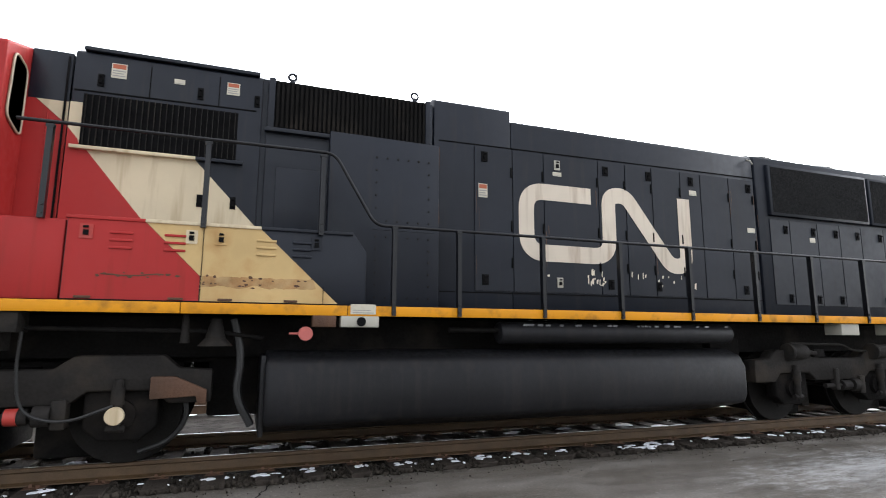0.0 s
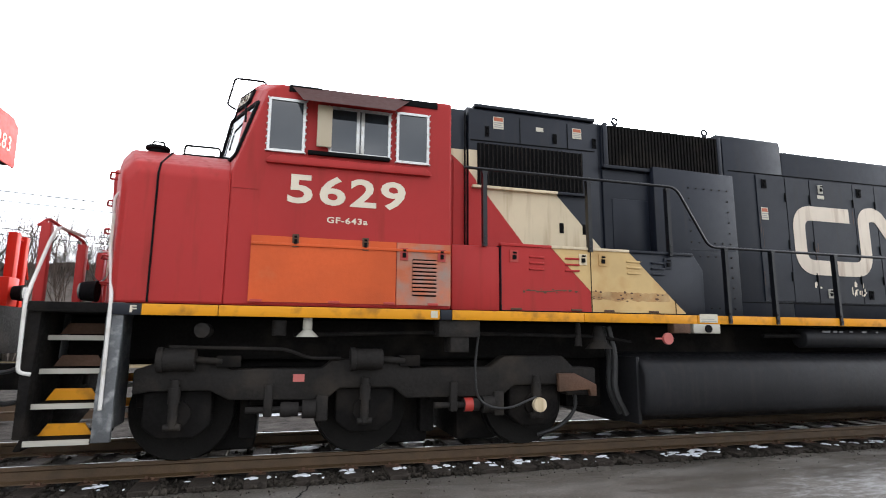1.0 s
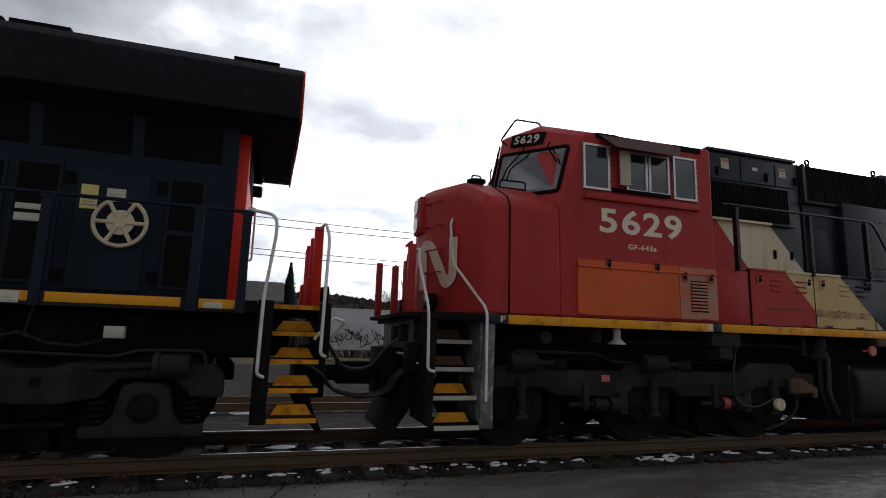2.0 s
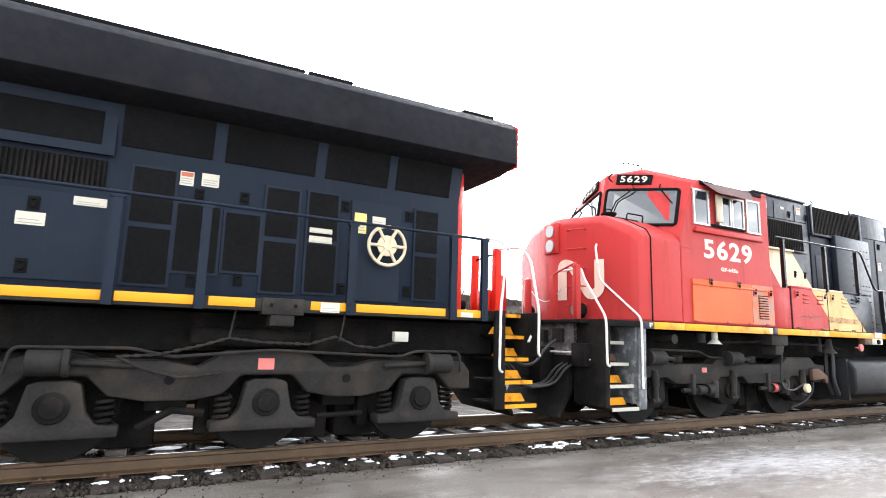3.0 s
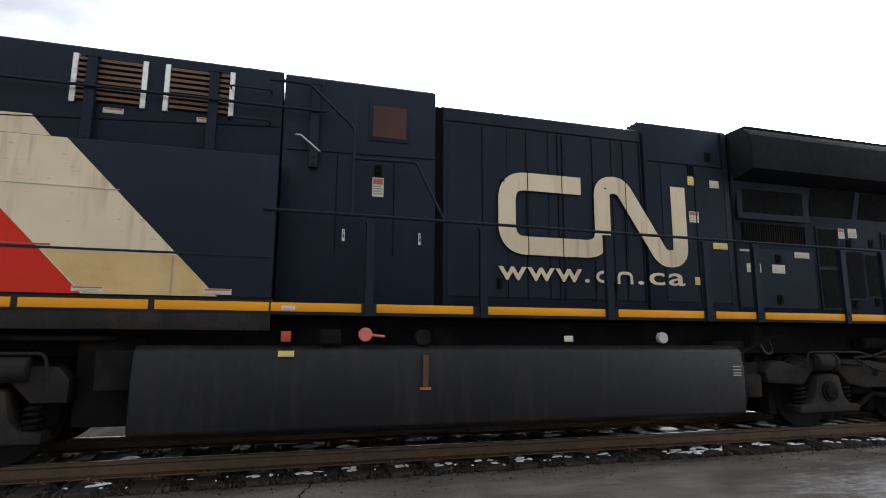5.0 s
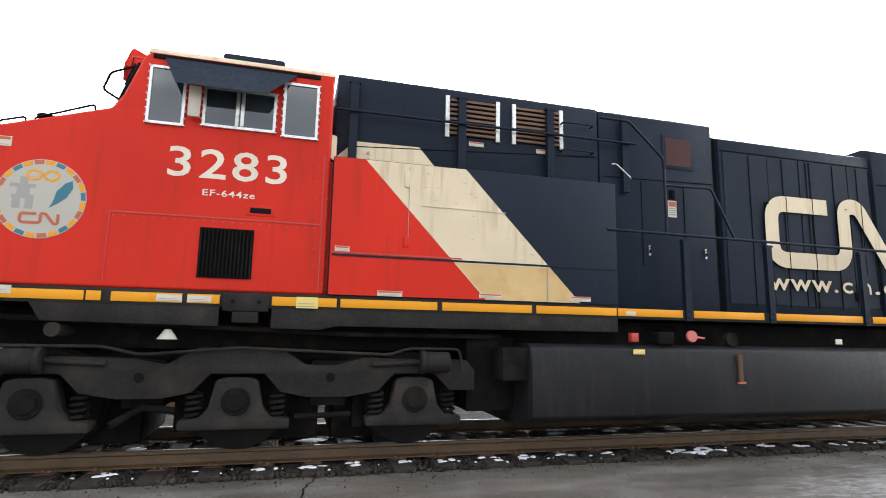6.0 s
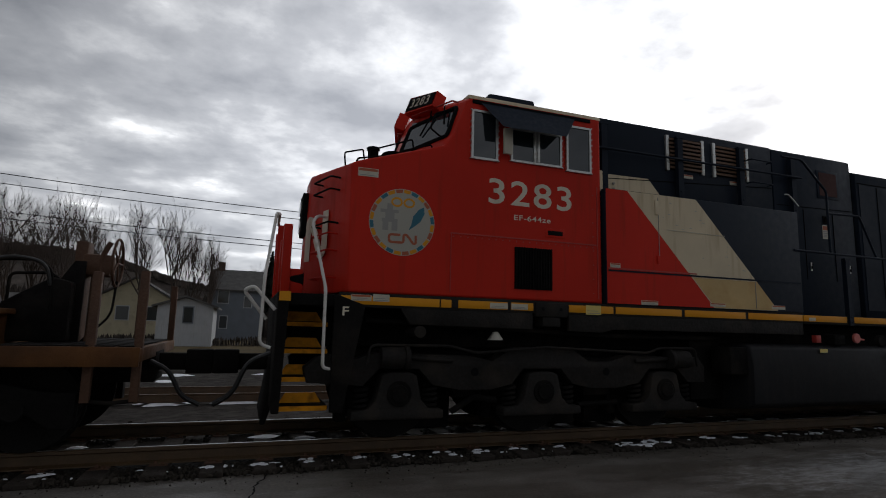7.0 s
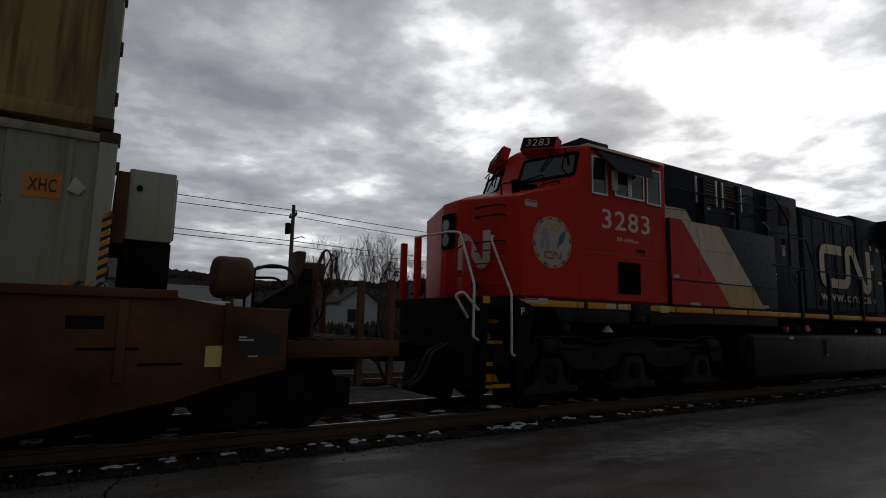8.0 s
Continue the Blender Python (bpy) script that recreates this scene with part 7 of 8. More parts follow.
    for z in (1.08, 1.12, 1.16, 1.05):
        plate("print_line", LABEL_INK, tk, rect(-14.95, -14.82, z, z + 0.015), 5.955, 0.003)
    part("emergency_valve", soften(rod(rod(bms(), (-19.72, 6.0, 1.55), (-19.72, 6.04, 1.55), 0.075, 20), (-19.5, 6.05, 1.53), (-19.72, 6.05, 1.55), 0.015), 0.005, 1), PINK, v, "faded red emergency fuel cut-off")
    block("fuel_switch", REDPART, v, -20.6, -20.5, 6.02, 6.1, 1.47, 1.58, 0.006)
    block("fuel_box", GRIME, v, -20.2, -19.98, 6.02, 6.2, 1.45, 1.6, 0.01)
    block("filler_tag", LABEL, v, -17.31, -17.19, 6.05, 6.06, 1.48, 1.55, 0.004)
    part("filler_cap", soften(rod(bms(), (-15.9, 6.05, 1.53), (-15.9, 6.12, 1.53), 0.07, 18), 0.005, 1), GREYPAINT, v)
    part("filler_cap", soften(rod(bms(), (-19.06, 6.05, 1.52), (-19.06, 6.12, 1.52), 0.09, 18), 0.005, 1), GRIME, v)
    for a in (-25.16, -11.03):
        jb = block("jacking_pad", GREY_GRIME, v, a - 0.23, a + 0.23, S - 0.02, S + 0.2, 1.72, 1.9, 0.012)
        block("jacking_foot", GREY_GRIME, jb, a - 0.13, a + 0.13, S - 0.01, S + 0.2, 1.60, 1.72, 0.012)
        for s in (-0.13, 0.13):
            # black discs stand in for the pad's shaded holes
            part("pad_hole_shade", rod(bms(), (a + s, S - 0.024, 1.82), (a + s, S, 1.82), 0.022, 12), DARK, jb)
    part("step_lamp", rod(bms(), (-25.9, 6.2, 1.42), (-25.9, 6.2, 1.52), 0.1, 16, 0.03), GREYPAINT, v)
    part("pipe_end", rod(bms(), (-26.9, 6.1, 1.5), (-26.9, 6.5, 1.5), 0.07, 20), GREY_GRIME, v)
    part("brake_pipe", tube(bms(), [(-27.5, 6.35, 1.62), (-24.0, 6.35, 1.5), (-22.2, 6.35, 1.5)], 0.03), GRIME, v)
    part("air_reservoir", soften(rod(bms(), (-11.9, 6.6, 1.46), (-10.6, 6.6, 1.46), 0.11, 20), 0.02, 1, 50), GRIME, v)
    # sagging chains over the rear bogie
    def chain(pts, r=0.011):
        bm = bms()
        pts = [Vector(p) for p in pts]
        for a, b in zip(pts, pts[1:]):
            for k in range(max(1, int((b - a).length / 0.05))):
                c = a.lerp(b, (k + 0.5) / max(1, int((b - a).length / 0.05)))
                rod(bm, c - (b - a).normalized() * 0.03, c + (b - a).normalized() * 0.03, r * (1.7 if k % 2 else 1.0), 6)
        part("chain", bm, GREY_GRIME, v, "sagging steel chain")
    chain([(-12.55, 6.2, 1.26), (-12.2, 6.2, 1.28), (-11.8, 6.2, 1.38), (-11.55, 6.2, 1.46), (-11.2, 6.2, 1.42), (-10.7, 6.2, 1.41), (-10.4, 6.2, 1.5)])
    chain([(-12.55, 6.2, 1.26), (-12.3, 6.2, 1.14), (-12.0, 6.2, 1.06), (-11.6, 6.2, 1.1)])
    chain([(-10.4, 6.2, 1.5), (-10.15, 6.2, 1.4), (-9.9, 6.2, 1.38), (-9.6, 6.2, 1.46)])
    for a in (-11.55, -10.35):
        part("hanger_rod", rod(bms(), (a, 6.2, 1.45), (a + 0.05, 6.2, 1.76), 0.012), GREY_GRIME, v)
    block("junction_box", GREYPAINT, v, -9.68, -9.5, 6.15, 6.25, 1.46, 1.58, 0.01)
    hose(v, [(-14.7, 6.45, 1.15), (-14.2, 6.45, 1.38), (-13.8, 6.45, 1.55), (-13.5, 6.5, 1.6)], 0.028, GRIME)
    hose(v, [(-13.95, 6.5, 1.5), (-13.9, 6.45, 1.3), (-13.7, 6.5, 1.32), (-13.66, 6.6, 1.5)], 0.02)
    # added dark blocks that shut off the bright ground beside the tank
    for a, b in ((-22.6, -21.97), (-14.75, -14.2)):
        block("underframe_block", GRIME, v, a, b, 6.5, 8.56, 0.6, 1.5, 0.03)
    block("pipe_run", GRIME, v, -27.6, -22.2, 6.95, 8.1, 1.26, 1.38, 0.03)
    block("pipe_run", GRIME, v, -14.0, -8.2, 6.95, 8.1, 1.26, 1.38, 0.03)
    truck_ge(v, (-27.09, -25.2, -23.29), False)
    truck_ge(v, (-13.02, -11.11, -9.27))
    # front steps, stanchions and coupler
    block("end_sill", GRIME, v, -28.5, -28.38, 6.55, 2 * MID - 6.55, 1.3, 1.9, 0.02)
    part("pilot_plow", soften(prism(bms(), [(-28.5, 1.3), (-28.38, 1.3), (-28.42, 0.75), (-28.52, 0.4), (-28.58, 0.4), (-28.52, 0.8)], 6.8, 2 * MID - 6.8), 0.02), GRIME, v)
    steps(v, -28.46, -27.9, 6.22, 5, 0.66, 1.86, GRIME, STEPORANGE, 0.8, STEPORANGE)
    part("step_side", soften(prism(bms(), [(-27.9, 0.62), (-27.76, 0.62), (-27.55, 1.78), (-27.9, 1.9)], 6.1, 6.16), 0.01), GRIME, v, "black step side plate")
    lettering("letter", "F", WHITE, v, -27.81, -27.74, 1.66, 1.76, 6.1, 0.02)
    part("step_side", soften(prism(bms(), [(-28.5, 0.62), (-28.42, 0.62), (-28.38, 1.9), (-28.5, 1.9)], 6.1, 6.8), 0.01), GRIME, v)
    block("sill_end", YELLOW_CLEAN, v, -28.49, -28.37, 6.095, 6.1, 1.8, 1.9, 0)
    handrail(v, [(-28.55, 6.12, 1.3), (-28.66, 6.08, 1.34), (-28.65, 6.08, 2.05), (-28.55, 6.6, 2.84), (-28.5, 6.95, 2.9), (-28.46, 8.1, 2.95)], RAILWHITE, 0.018, 0.06, label="white painted grab rail")
    handrail(v, [(-27.92, 6.1, 1.08), (-28.0, 6.07, 1.1), (-28.01, 6.07, 1.95), (-28.16, 6.35, 2.72), (-28.1, 6.42, 2.82), (-28.0, 6.5, 2.82)], RAILWHITE, 0.018, 0.06, label="white painted grab rail")
    for y, h in ((6.62, 2.72), (7.15, 2.6), (8.1, 2.95), (8.6, 2.9)):
        block("end_post", RED_FRESH, v, -28.46, -28.36, y - 0.05, y + 0.05, 1.9, h, 0.01, "red painted end stanchion")
    block("lamp_box", RED_FRESH, v, -28.4, -28.2, 6.62, 6.9, 1.9, 2.2, 0.02)
    part("cut_lever", tube(bms(), rounded([(-28.52, 6.15, 1.7), (-28.75, 6.2, 1.95), (-28.85, 6.25, 1.9), (-28.6, 6.3, 1.6)], 0.05), 0.02), RAILWHITE, v)
    handrail(v, [(-28.41, 6.62, 2.7), (-28.41, 7.15, 2.58)], RED_FRESH, 0.016, 0.02, "end_rail")
    for k in range(2):
        hose(v, [(-28.5, 6.95 + k * 0.15, 1.2), (-28.75, 6.97 + k * 0.15, 1.1), (-28.9, 7.0 + k * 0.15, 0.72), (-29.1, 7.05 + k * 0.15, 0.6)], 0.026)
    coupler(v, -28.35, -1)
    # rear steps and stanchions
    steps(v, -8.11, -7.58, 6.12, 5, 0.66, 1.86, GRIME, STEPORANGE, 0.8, STEPORANGE)
    part("step_side", soften(prism(bms(), [(-8.27, 0.62), (-8.11, 0.62), (-8.11, 1.9), (-8.27, 1.9)], 6.1, 6.16), 0.01), GRIME, v, "black step side plate")
    block("rear_platform", GRIME, v, -8.28, -7.5, 6.7, 2 * MID - 6.7, 1.78, 1.89, 0.01)
    block("end_sill", GRIME, v, -7.6, -7.5, 6.12, 2 * MID - 6.12, 1.3, 1.9, 0.02)
    handrail(v, [(-8.16, 6.1, 1.1), (-8.23, 6.06, 1.13), (-8.22, 6.06, 1.92), (-8.14, 6.06, 2.62), (-8.15, 6.08, 2.82), (-8.45, 6.1, 2.86)], RAILWHITE, 0.018, 0.1, label="white painted grab rail")
    handrail(v, [(-7.54, 6.1, 1.32), (-7.6, 6.06, 1.35), (-7.59, 6.06, 1.92), (-7.55, 6.3, 2.66), (-7.58, 6.5, 2.86), (-7.6, 7.05, 2.9)], RAILWHITE, 0.018, 0.1, label="white painted grab rail")
    for y, h, w in ((7.1, 2.92, 0.06), (7.75, 2.88, 0.05), (8.45, 2.88, 0.06), (8.72, 2.86, 0.05)):
        block("end_post", RED_FRESH, v, -7.66, -7.55, y - w, y + w, 1.9, h, 0.01, "red painted end stanchion")
    block("lamp_box", RED_FRESH, v, -7.72, -7.54, 7.2, 7.5, 1.9, 2.28, 0.02)
    block("lamp_box", RED_FRESH, v, -7.72, -7.54, 8.3, 8.6, 1.9, 2.28, 0.02)
    for y in (7.35, 8.45):
        dl = part("ditch_light", rod(bms(), (-7.54, y, 2.08), (-7.42, y, 2.08), 0.09, 18, 0.11), DARK, v)
        part("lamp_lens", rod(bms(), (-7.42, y, 2.08), (-7.41, y, 2.08), 0.085, 18), LENS, dl)
    handrail(v, [(-7.6, 7.1, 2.85), (-7.6, 7.75, 2.8)], DARK, 0.016, 0.02, "end_rail")
    handrail(v, [(-7.6, 8.45, 2.82), (-7.6, 8.72, 2.8), (-7.6, 8.95, 2.3)], RED_FRESH, 0.016, 0.05, "end_rail")
    for k in range(3):
        hose(v, [(-7.68, 6.7 + k * 0.12, 1.2), (-7.5, 6.75 + k * 0.12, 1.1), (-7.35, 6.9 + k * 0.12, 0.88), (-7.0, 7.0 + k * 0.12, 0.8)], 0.02)
    part("cut_lever", tube(bms(), rounded([(-7.66, 6.2, 1.5), (-7.45, 6.3, 1.75), (-7.3, 6.4, 1.7), (-7.5, 6.5, 1.45)], 0.05), 0.018), RAILWHITE, v)
    part("pilot_plow", soften(prism(bms(), [(-7.8, 1.3), (-7.66, 1.3), (-7.6, 0.75), (-7.45, 0.42), (-7.52, 0.42), (-7.8, 0.75)], 6.8, 2 * MID - 6.8), 0.02), GRIME, v)
    block("draft_gear", GRIME, v, -7.68, -7.42, 7.15, 7.91, 0.78, 1.42, 0.03)
    block("receptacle", GREY_GRIME, v, -7.69, -7.58, 6.7, 6.9, 1.5, 1.72, 0.015)
    coupler(v, -7.75, 1)
    return v


# ---- container car behind the engines ----
def well_car():
    v = thing("well_car", -38.0, MID, TOP, "weathered brown-yellow steel well car carrying stacked containers", "rail car")
    moving.append(v)
    for ya, yb in ((6.05, 6.16), (2 * MID - 6.16, 2 * MID - 6.05)):
        part("side_sill", soften(prism(bms(), [(-44.0, 0.46), (-33.6, 0.46), (-32.2, 0.72), (-31.9, 0.82), (-31.17, 0.98), (-31.17, 1.62), (-31.9, 1.66), (-32.4, 1.74), (-44.0, 1.74)], ya, yb), 0.012), WELL, v, "stained brown-yellow side wall")
    block("top_chord", WELL, v, -44, -32.3, 6.0, 6.2, 1.70, 1.79, 0.012)
    for x in (-36.5, -35.3, -34.1, -32.75, -31.8):
        block("side_stiffener", WELL, v, x - 0.04, x + 0.04, 6.02, 6.06, 0.66 if x < -33 else 0.9, 1.68, 0.008)
    block("floor_pan", GRIME, v, -44, -33.2, 6.2, 8.86, 0.42, 0.52, 0.01)
    block("bulkhead", WELL, v, -31.35, -31.17, 6.16, 8.9, 0.95, 1.64, 0.012)
    block("end_deck", WELL, v, -32.3, -31.1, 6.2, 8.86, 1.58, 1.64, 0.01)
    block("centre_sill", GRIME, v, -32.2, -29.75, 7.2, 7.86, 0.85, 1.2, 0.02)
    block("end_platform", WELL, v, -31.17, -29.76, 6.12, 8.94, 1.14, 1.28, 0.012)
    block("platform_edge", WELL, v, -31.15, -29.76, 6.10, 6.14, 1.10, 1.29, 0.006)
    for x, y, h in ((-30.22, 6.28, 2.02), (-29.80, 6.28, 2.05), (-29.80, 8.78, 2.05), (-30.22, 8.78, 1.95)):
        block("end_post", RUST, v, x - 0.04, x + 0.04, y - 0.04, y + 0.04, 0.75 if y < 7 else 1.28, h, 0.008, "rusted steel end post")
    tube_ = tube(bms(), rounded([(-30.22, 6.28, 0.76), (-30.0, 6.28, 0.74), (-29.80, 6.28, 0.76)], 0.05), 0.02)
    part("sill_step", tube_, GRIME, v)
    # brake stand with its wheel, reservoir and piping
    block("brake_stand", RUST, v, -30.72, -30.59, 7.35, 7.6, 1.28, 2.45, 0.015, "rusted brake stand")
    block("brake_stand", RUST, v, -30.52, -30.45, 7.3, 7.42, 1.28, 2.3, 0.015)
    block("gear_box", RUST, v, -30.62, -30.33, 7.28, 7.55, 2.05, 2.3, 0.03)
    bm = tube(bms(), [(-30.29, 7.42 + 0.28 * math.cos(a), 2.22 + 0.28 * math.sin(a)) for a in (2 * math.pi * k / 28 for k in range(29))], 0.018, 6)
    w = part("brake_wheel", bm, RUST, v, "rusted hand-brake wheel")
    for k in range(5):
        a = k * 2 * math.pi / 5
        part("spoke", tube(bms(), [(-30.29, 7.42, 2.22), (-30.29, 7.42 + 0.27 * math.cos(a), 2.22 + 0.27 * math.sin(a))], 0.012, 6), RUST, w)
    part("air_reservoir", soften(rod(bms(), (-31.87, 6.85, 2.0), (-31.42, 6.85, 2.0), 0.25, 28), 0.09, 3, 50), RUST, v, "rust-brown air reservoir")
    block("reservoir_bracket", RUST, v, -31.72, -31.62, 6.75, 6.95, 1.62, 1.82, 0.01)
    part("brake_valve", soften(prism(bms(), [(-31.27, 1.3), (-30.62, 1.3), (-30.62, 1.95), (-30.82, 2.0), (-31.27, 1.7)], 7.0, 7.35), 0.04), GRIME, v)
    hose(v, [(-31.42, 6.85, 2.1), (-31.17, 6.9, 2.2), (-30.87, 6.95, 2.15), (-30.82, 7.0, 1.9)], 0.02)
    part("gusset", soften(prism(bms(), [(-31.3, 1.62), (-30.62, 1.3), (-30.55, 1.3), (-30.55, 2.2), (-30.66, 2.2), (-30.8, 1.95), (-31.05, 1.78), (-31.3, 1.72)], 7.16, 7.2), 0.006), GRIME, v, "dark curved gusset plate")
    for y, z in ((7.0, 2.16), (7.45, 2.05)):
        handrail(v, [(-31.35, y, 1.64), (-31.35, y, z), (-30.95, y, z + 0.02), (-30.82, y, z - 0.1), (-30.8, y, 1.64)], GRIME, 0.018, 0.08, "grab_rail")
    part("brake_lever", tube(bms(), [(-30.5, 7.3, 1.28), (-30.42, 7.3, 2.3), (-30.36, 7.32, 2.45)], 0.03), RUST, v)
    part("brake_chain", tube(bms(), rounded([(-30.28, 7.42, 2.0), (-30.3, 7.4, 1.6), (-30.55, 7.3, 1.3)], 0.1), 0.014), GRIME, v)
    for x in (-30.9, -30.7, -30.5, -30.3, -30.1, -29.9):
        block("grating_bar", GRIME, v, x - 0.07, x + 0.07, 6.2, 8.8, 1.28, 1.30, 0.004)
    part("snow", soften(box(bms(), -32.32, -31.75, 6.24, 6.6, 1.64, 1.70), 0.02), SNOW, v, "strip of old snow on the deck")
    hose(v, [(-29.8, 7.1, 1.1), (-29.6, 7.1, 1.0), (-29.45, 7.1, 0.7), (-29.25, 7.1, 0.6)], 0.026)
    coupler(v, -29.95, 1)
    # markings
    plate("placard", LABEL_YELLOW, v, rect(-32.0, -31.81, 1.03, 1.24), 6.05, 0.004, "square yellow placard")
    p = plate("stencil_panel", PRINT, v, rect(-31.67, -31.25, 1.13, 1.37), 6.05, 0.004, "black stencilled data panel")
    for x0, x1, z in ((-31.68, -31.6, 1.32), (-31.68, -31.53, 1.29), (-31.58, -31.48, 1.12)):
        plate("print_bar", LABEL, p, rect(x0, x1, z, z + 0.018), 6.046, 0.002)
    for x0, x1, z0, z1 in ((-33.1, -32.6, 1.2, 1.23), (-33.2, -32.9, 1.4, 1.52), (-32.6, -32.2, 1.05, 1.08)):
        plate("faded_marking", GRIME, v, rect(x0, x1, z0, z1), 6.05, 0.002)
    # bogie
    fr = part("bogie_frame", soften(prism(bms(), [(-33.3, 0.5), (-33.3, 0.85), (-32.6, 0.86), (-31.9, 1.02), (-31.3, 1.02), (-30.6, 0.86), (-30.3, 0.84), (-30.3, 0.5), (-30.5, 0.5), (-30.7, 0.64), (-31.2, 0.6), (-31.4, 0.36), (-31.9, 0.36), (-32.1, 0.6), (-32.6, 0.64), (-33.0, 0.5)], 6.3, 6.46), 0.02), GRIME, v)
    part("bogie_frame", soften(prism(bms(), [(-33.3, 0.5), (-33.3, 0.85), (-30.3, 0.84), (-30.3, 0.5)], 8.6, 8.76), 0.02), GRIME, v)
    block("bolster", GRIME, v, -31.85, -31.4, 6.3, 8.76, 0.45, 0.85, 0.02)
    for x in (-32.6, -30.8):
        wheelset(v, x, 0.46)
        part("bearing_cap", soften(rod(bms(), (x, 6.28, 0.68), (x, 6.36, 0.68), 0.1, 20), 0.01, 1), GRIME, v)
    return v


def container(name, x0, x1, z0, z1, body, post_mat, label):
    """A corrugated steel box with corner castings, posts, rails and end doors."""
    y0, y1 = 6.31, 8.75
    v = thing(name, (x0 + x1) / 2, MID, z0, label, "container", group="stacked containers")
    moving.append(v)
    bm = bms()
    ys = y0 + 0.03
    pts, x, k = [], x0 + 0.16, 0
    while x + 0.58 < x1 - 0.1:
        pts += [(x, ys), (x + 0.52, ys), (x + 0.535, ys + 0.016), (x + 0.565, ys + 0.016)]
        x += 0.58; k += 1
    outline = [(x0 + 0.1, y1 - 0.05), (x1 - 0.06, y1 - 0.05), (x1 - 0.06, ys)] + pts[::-1] + [(x0 + 0.1, ys)]
    a = [bm.verts.new((p, q, z0 + 0.14)) for p, q in outline]
    b = [bm.verts.new((p, q, z1 - 0.1)) for p, q in outline]
    bm.faces.new(a[::-1]); bm.faces.new(b)
    for i in range(len(a)):
        bm.faces.new((a[i], a[(i + 1) % len(a)], b[(i + 1) % len(a)], b[i]))
    part("corrugated_wall", bm, body, v, smooth=False)
    for y in (y0, y1 - 0.1):
        block("bottom_rail", body, v, x0 + 0.1, x1 - 0.1, y, y + 0.1, z0 + 0.02, z0 + 0.17, 0.008)
        block("top_rail", body, v, x0 + 0.1, x1 - 0.1, y, y + 0.08, z1 - 0.12, z1 - 0.03, 0.008)
        for x in (x0, x1 - 0.16):
            block("corner_post", post_mat, v, x, x + 0.16, y - 0.004, y + 0.12, z0 + 0.1, z1 - 0.1, 0.01)
            for z in (z0, z1 - 0.12):
                block("corner_casting", RUST, v, x - 0.004, x + 0.178, y - 0.008, y + 0.16, z, z + 0.12, 0.012)
    block("roof", body, v, x0 + 0.1, x1 - 0.1, y0 + 0.05, y1 - 0.05, z1 - 0.07, z1 - 0.03, 0.004)
    # end wall with folded uprights and lock bars
    for k in range(7):
        y = y0 + 0.2 + k * 0.31
        fold = [(x1 - 0.07, y), (x1 - 0.012, y + 0.05), (x1 - 0.012, y + 0.17), (x1 - 0.07, y + 0.22)]
        bm = bms()
        loft(bm, [[(p, q, z) for p, q in fold] for z in (z0 + 0.15, z1 - 0.12)])
        part("end_rib", bm, ENDRUST, v, "rust-streaked yellow end fold", smooth=False)
    for k in range(5):
        z = z0 + 0.35 + k * (z1 - z0 - 0.7) / 4
        block("hinge", RUST, v, x1 - 0.02, x1 + 0.03, y0 + 0.02, y0 + 0.14, z - 0.06, z + 0.06, 0.008)
    return v


def load():
    lo = container("shipping_container", -45.0, -32.93, 0.53, 3.36, BOXPAINT, GENSET, "dirty grey-white steel container in the well car")
    sg = plate("warning_sticker", ORANGESIGN, lo, rect(-33.66, -33.36, 2.62, 2.86), 6.34, 0.006, "orange sticker with black letters")
    lettering("letters", "XHC", PRINT, lo, -33.62, -33.40, 2.68, 2.81, 6.334, 0.01)
    lettering("number", "68", PRINT, lo, -33.99, -33.80, 2.50, 2.64, 6.34, 0.01)
    part("torn_tape", soften(prism(bms(), [(-33.32, 2.72), (-33.22, 2.68), (-33.16, 2.76), (-33.26, 2.86)], 6.325, 6.338), 0.003), LABEL, lo, "torn white tape")
    for k in range(7):
        z = 1.86 + k * 0.095
        plate("hazard_stripe", PRINT, lo, [(-33.0, z), (-32.92, z + 0.05), (-32.92, z + 0.09), (-33.0, z + 0.04)], 6.306, 0.003)
        plate("hazard_stripe", YELLOW, lo, [(-33.0, z + 0.045), (-32.92, z + 0.095), (-32.92, z + 0.135), (-33.0, z + 0.085)], 6.306, 0.003)
    for k in range(4):
        x = -33.28 + k * 0.09
        plate("hazard_stripe", PRINT if k % 2 else YELLOW, lo, [(x, 1.80), (x + 0.05, 1.80), (x + 0.09, 1.85), (x + 0.04, 1.85)], 6.306, 0.003)
    container("shipping_container", -45.0, -33.0, 3.38, 6.28, BOXBROWN, BOXPAINT, "stained tan steel container stacked on another")
    g = thing("generator_cabinet", -32.64, 7.2, 1.8, "pale grey steel cabinet on the container's end", "cabinet")
    moving.append(g)
    part("cabinet_body", soften(box(bms(), -32.8, -32.36, 6.4, 8.2, 2.3, 3.04), 0.015), GENSET, g)
    block("cabinet_door", GENSET, g, -32.38, -32.34, 6.45, 7.3, 2.33, 3.0, 0.008)
    block("cabinet_post", WELL, g, -32.915, -32.8, 6.36, 8.2, 2.25, 2.99, 0.008)
    part("knob", rod(bms(), (-32.7, 6.37, 2.84), (-32.7, 6.4, 2.84), 0.03, 12), DARK, g)
    block("lower_housing", DARK, g, -32.8, -32.36, 6.42, 8.2, 1.8, 2.29, 0.02)


# ---- behind the track ----
BARK = pbr("grey_brown_bark", (0.085, 0.070, 0.058), 0.9, var=0.3, scale=6, bump=0.4)
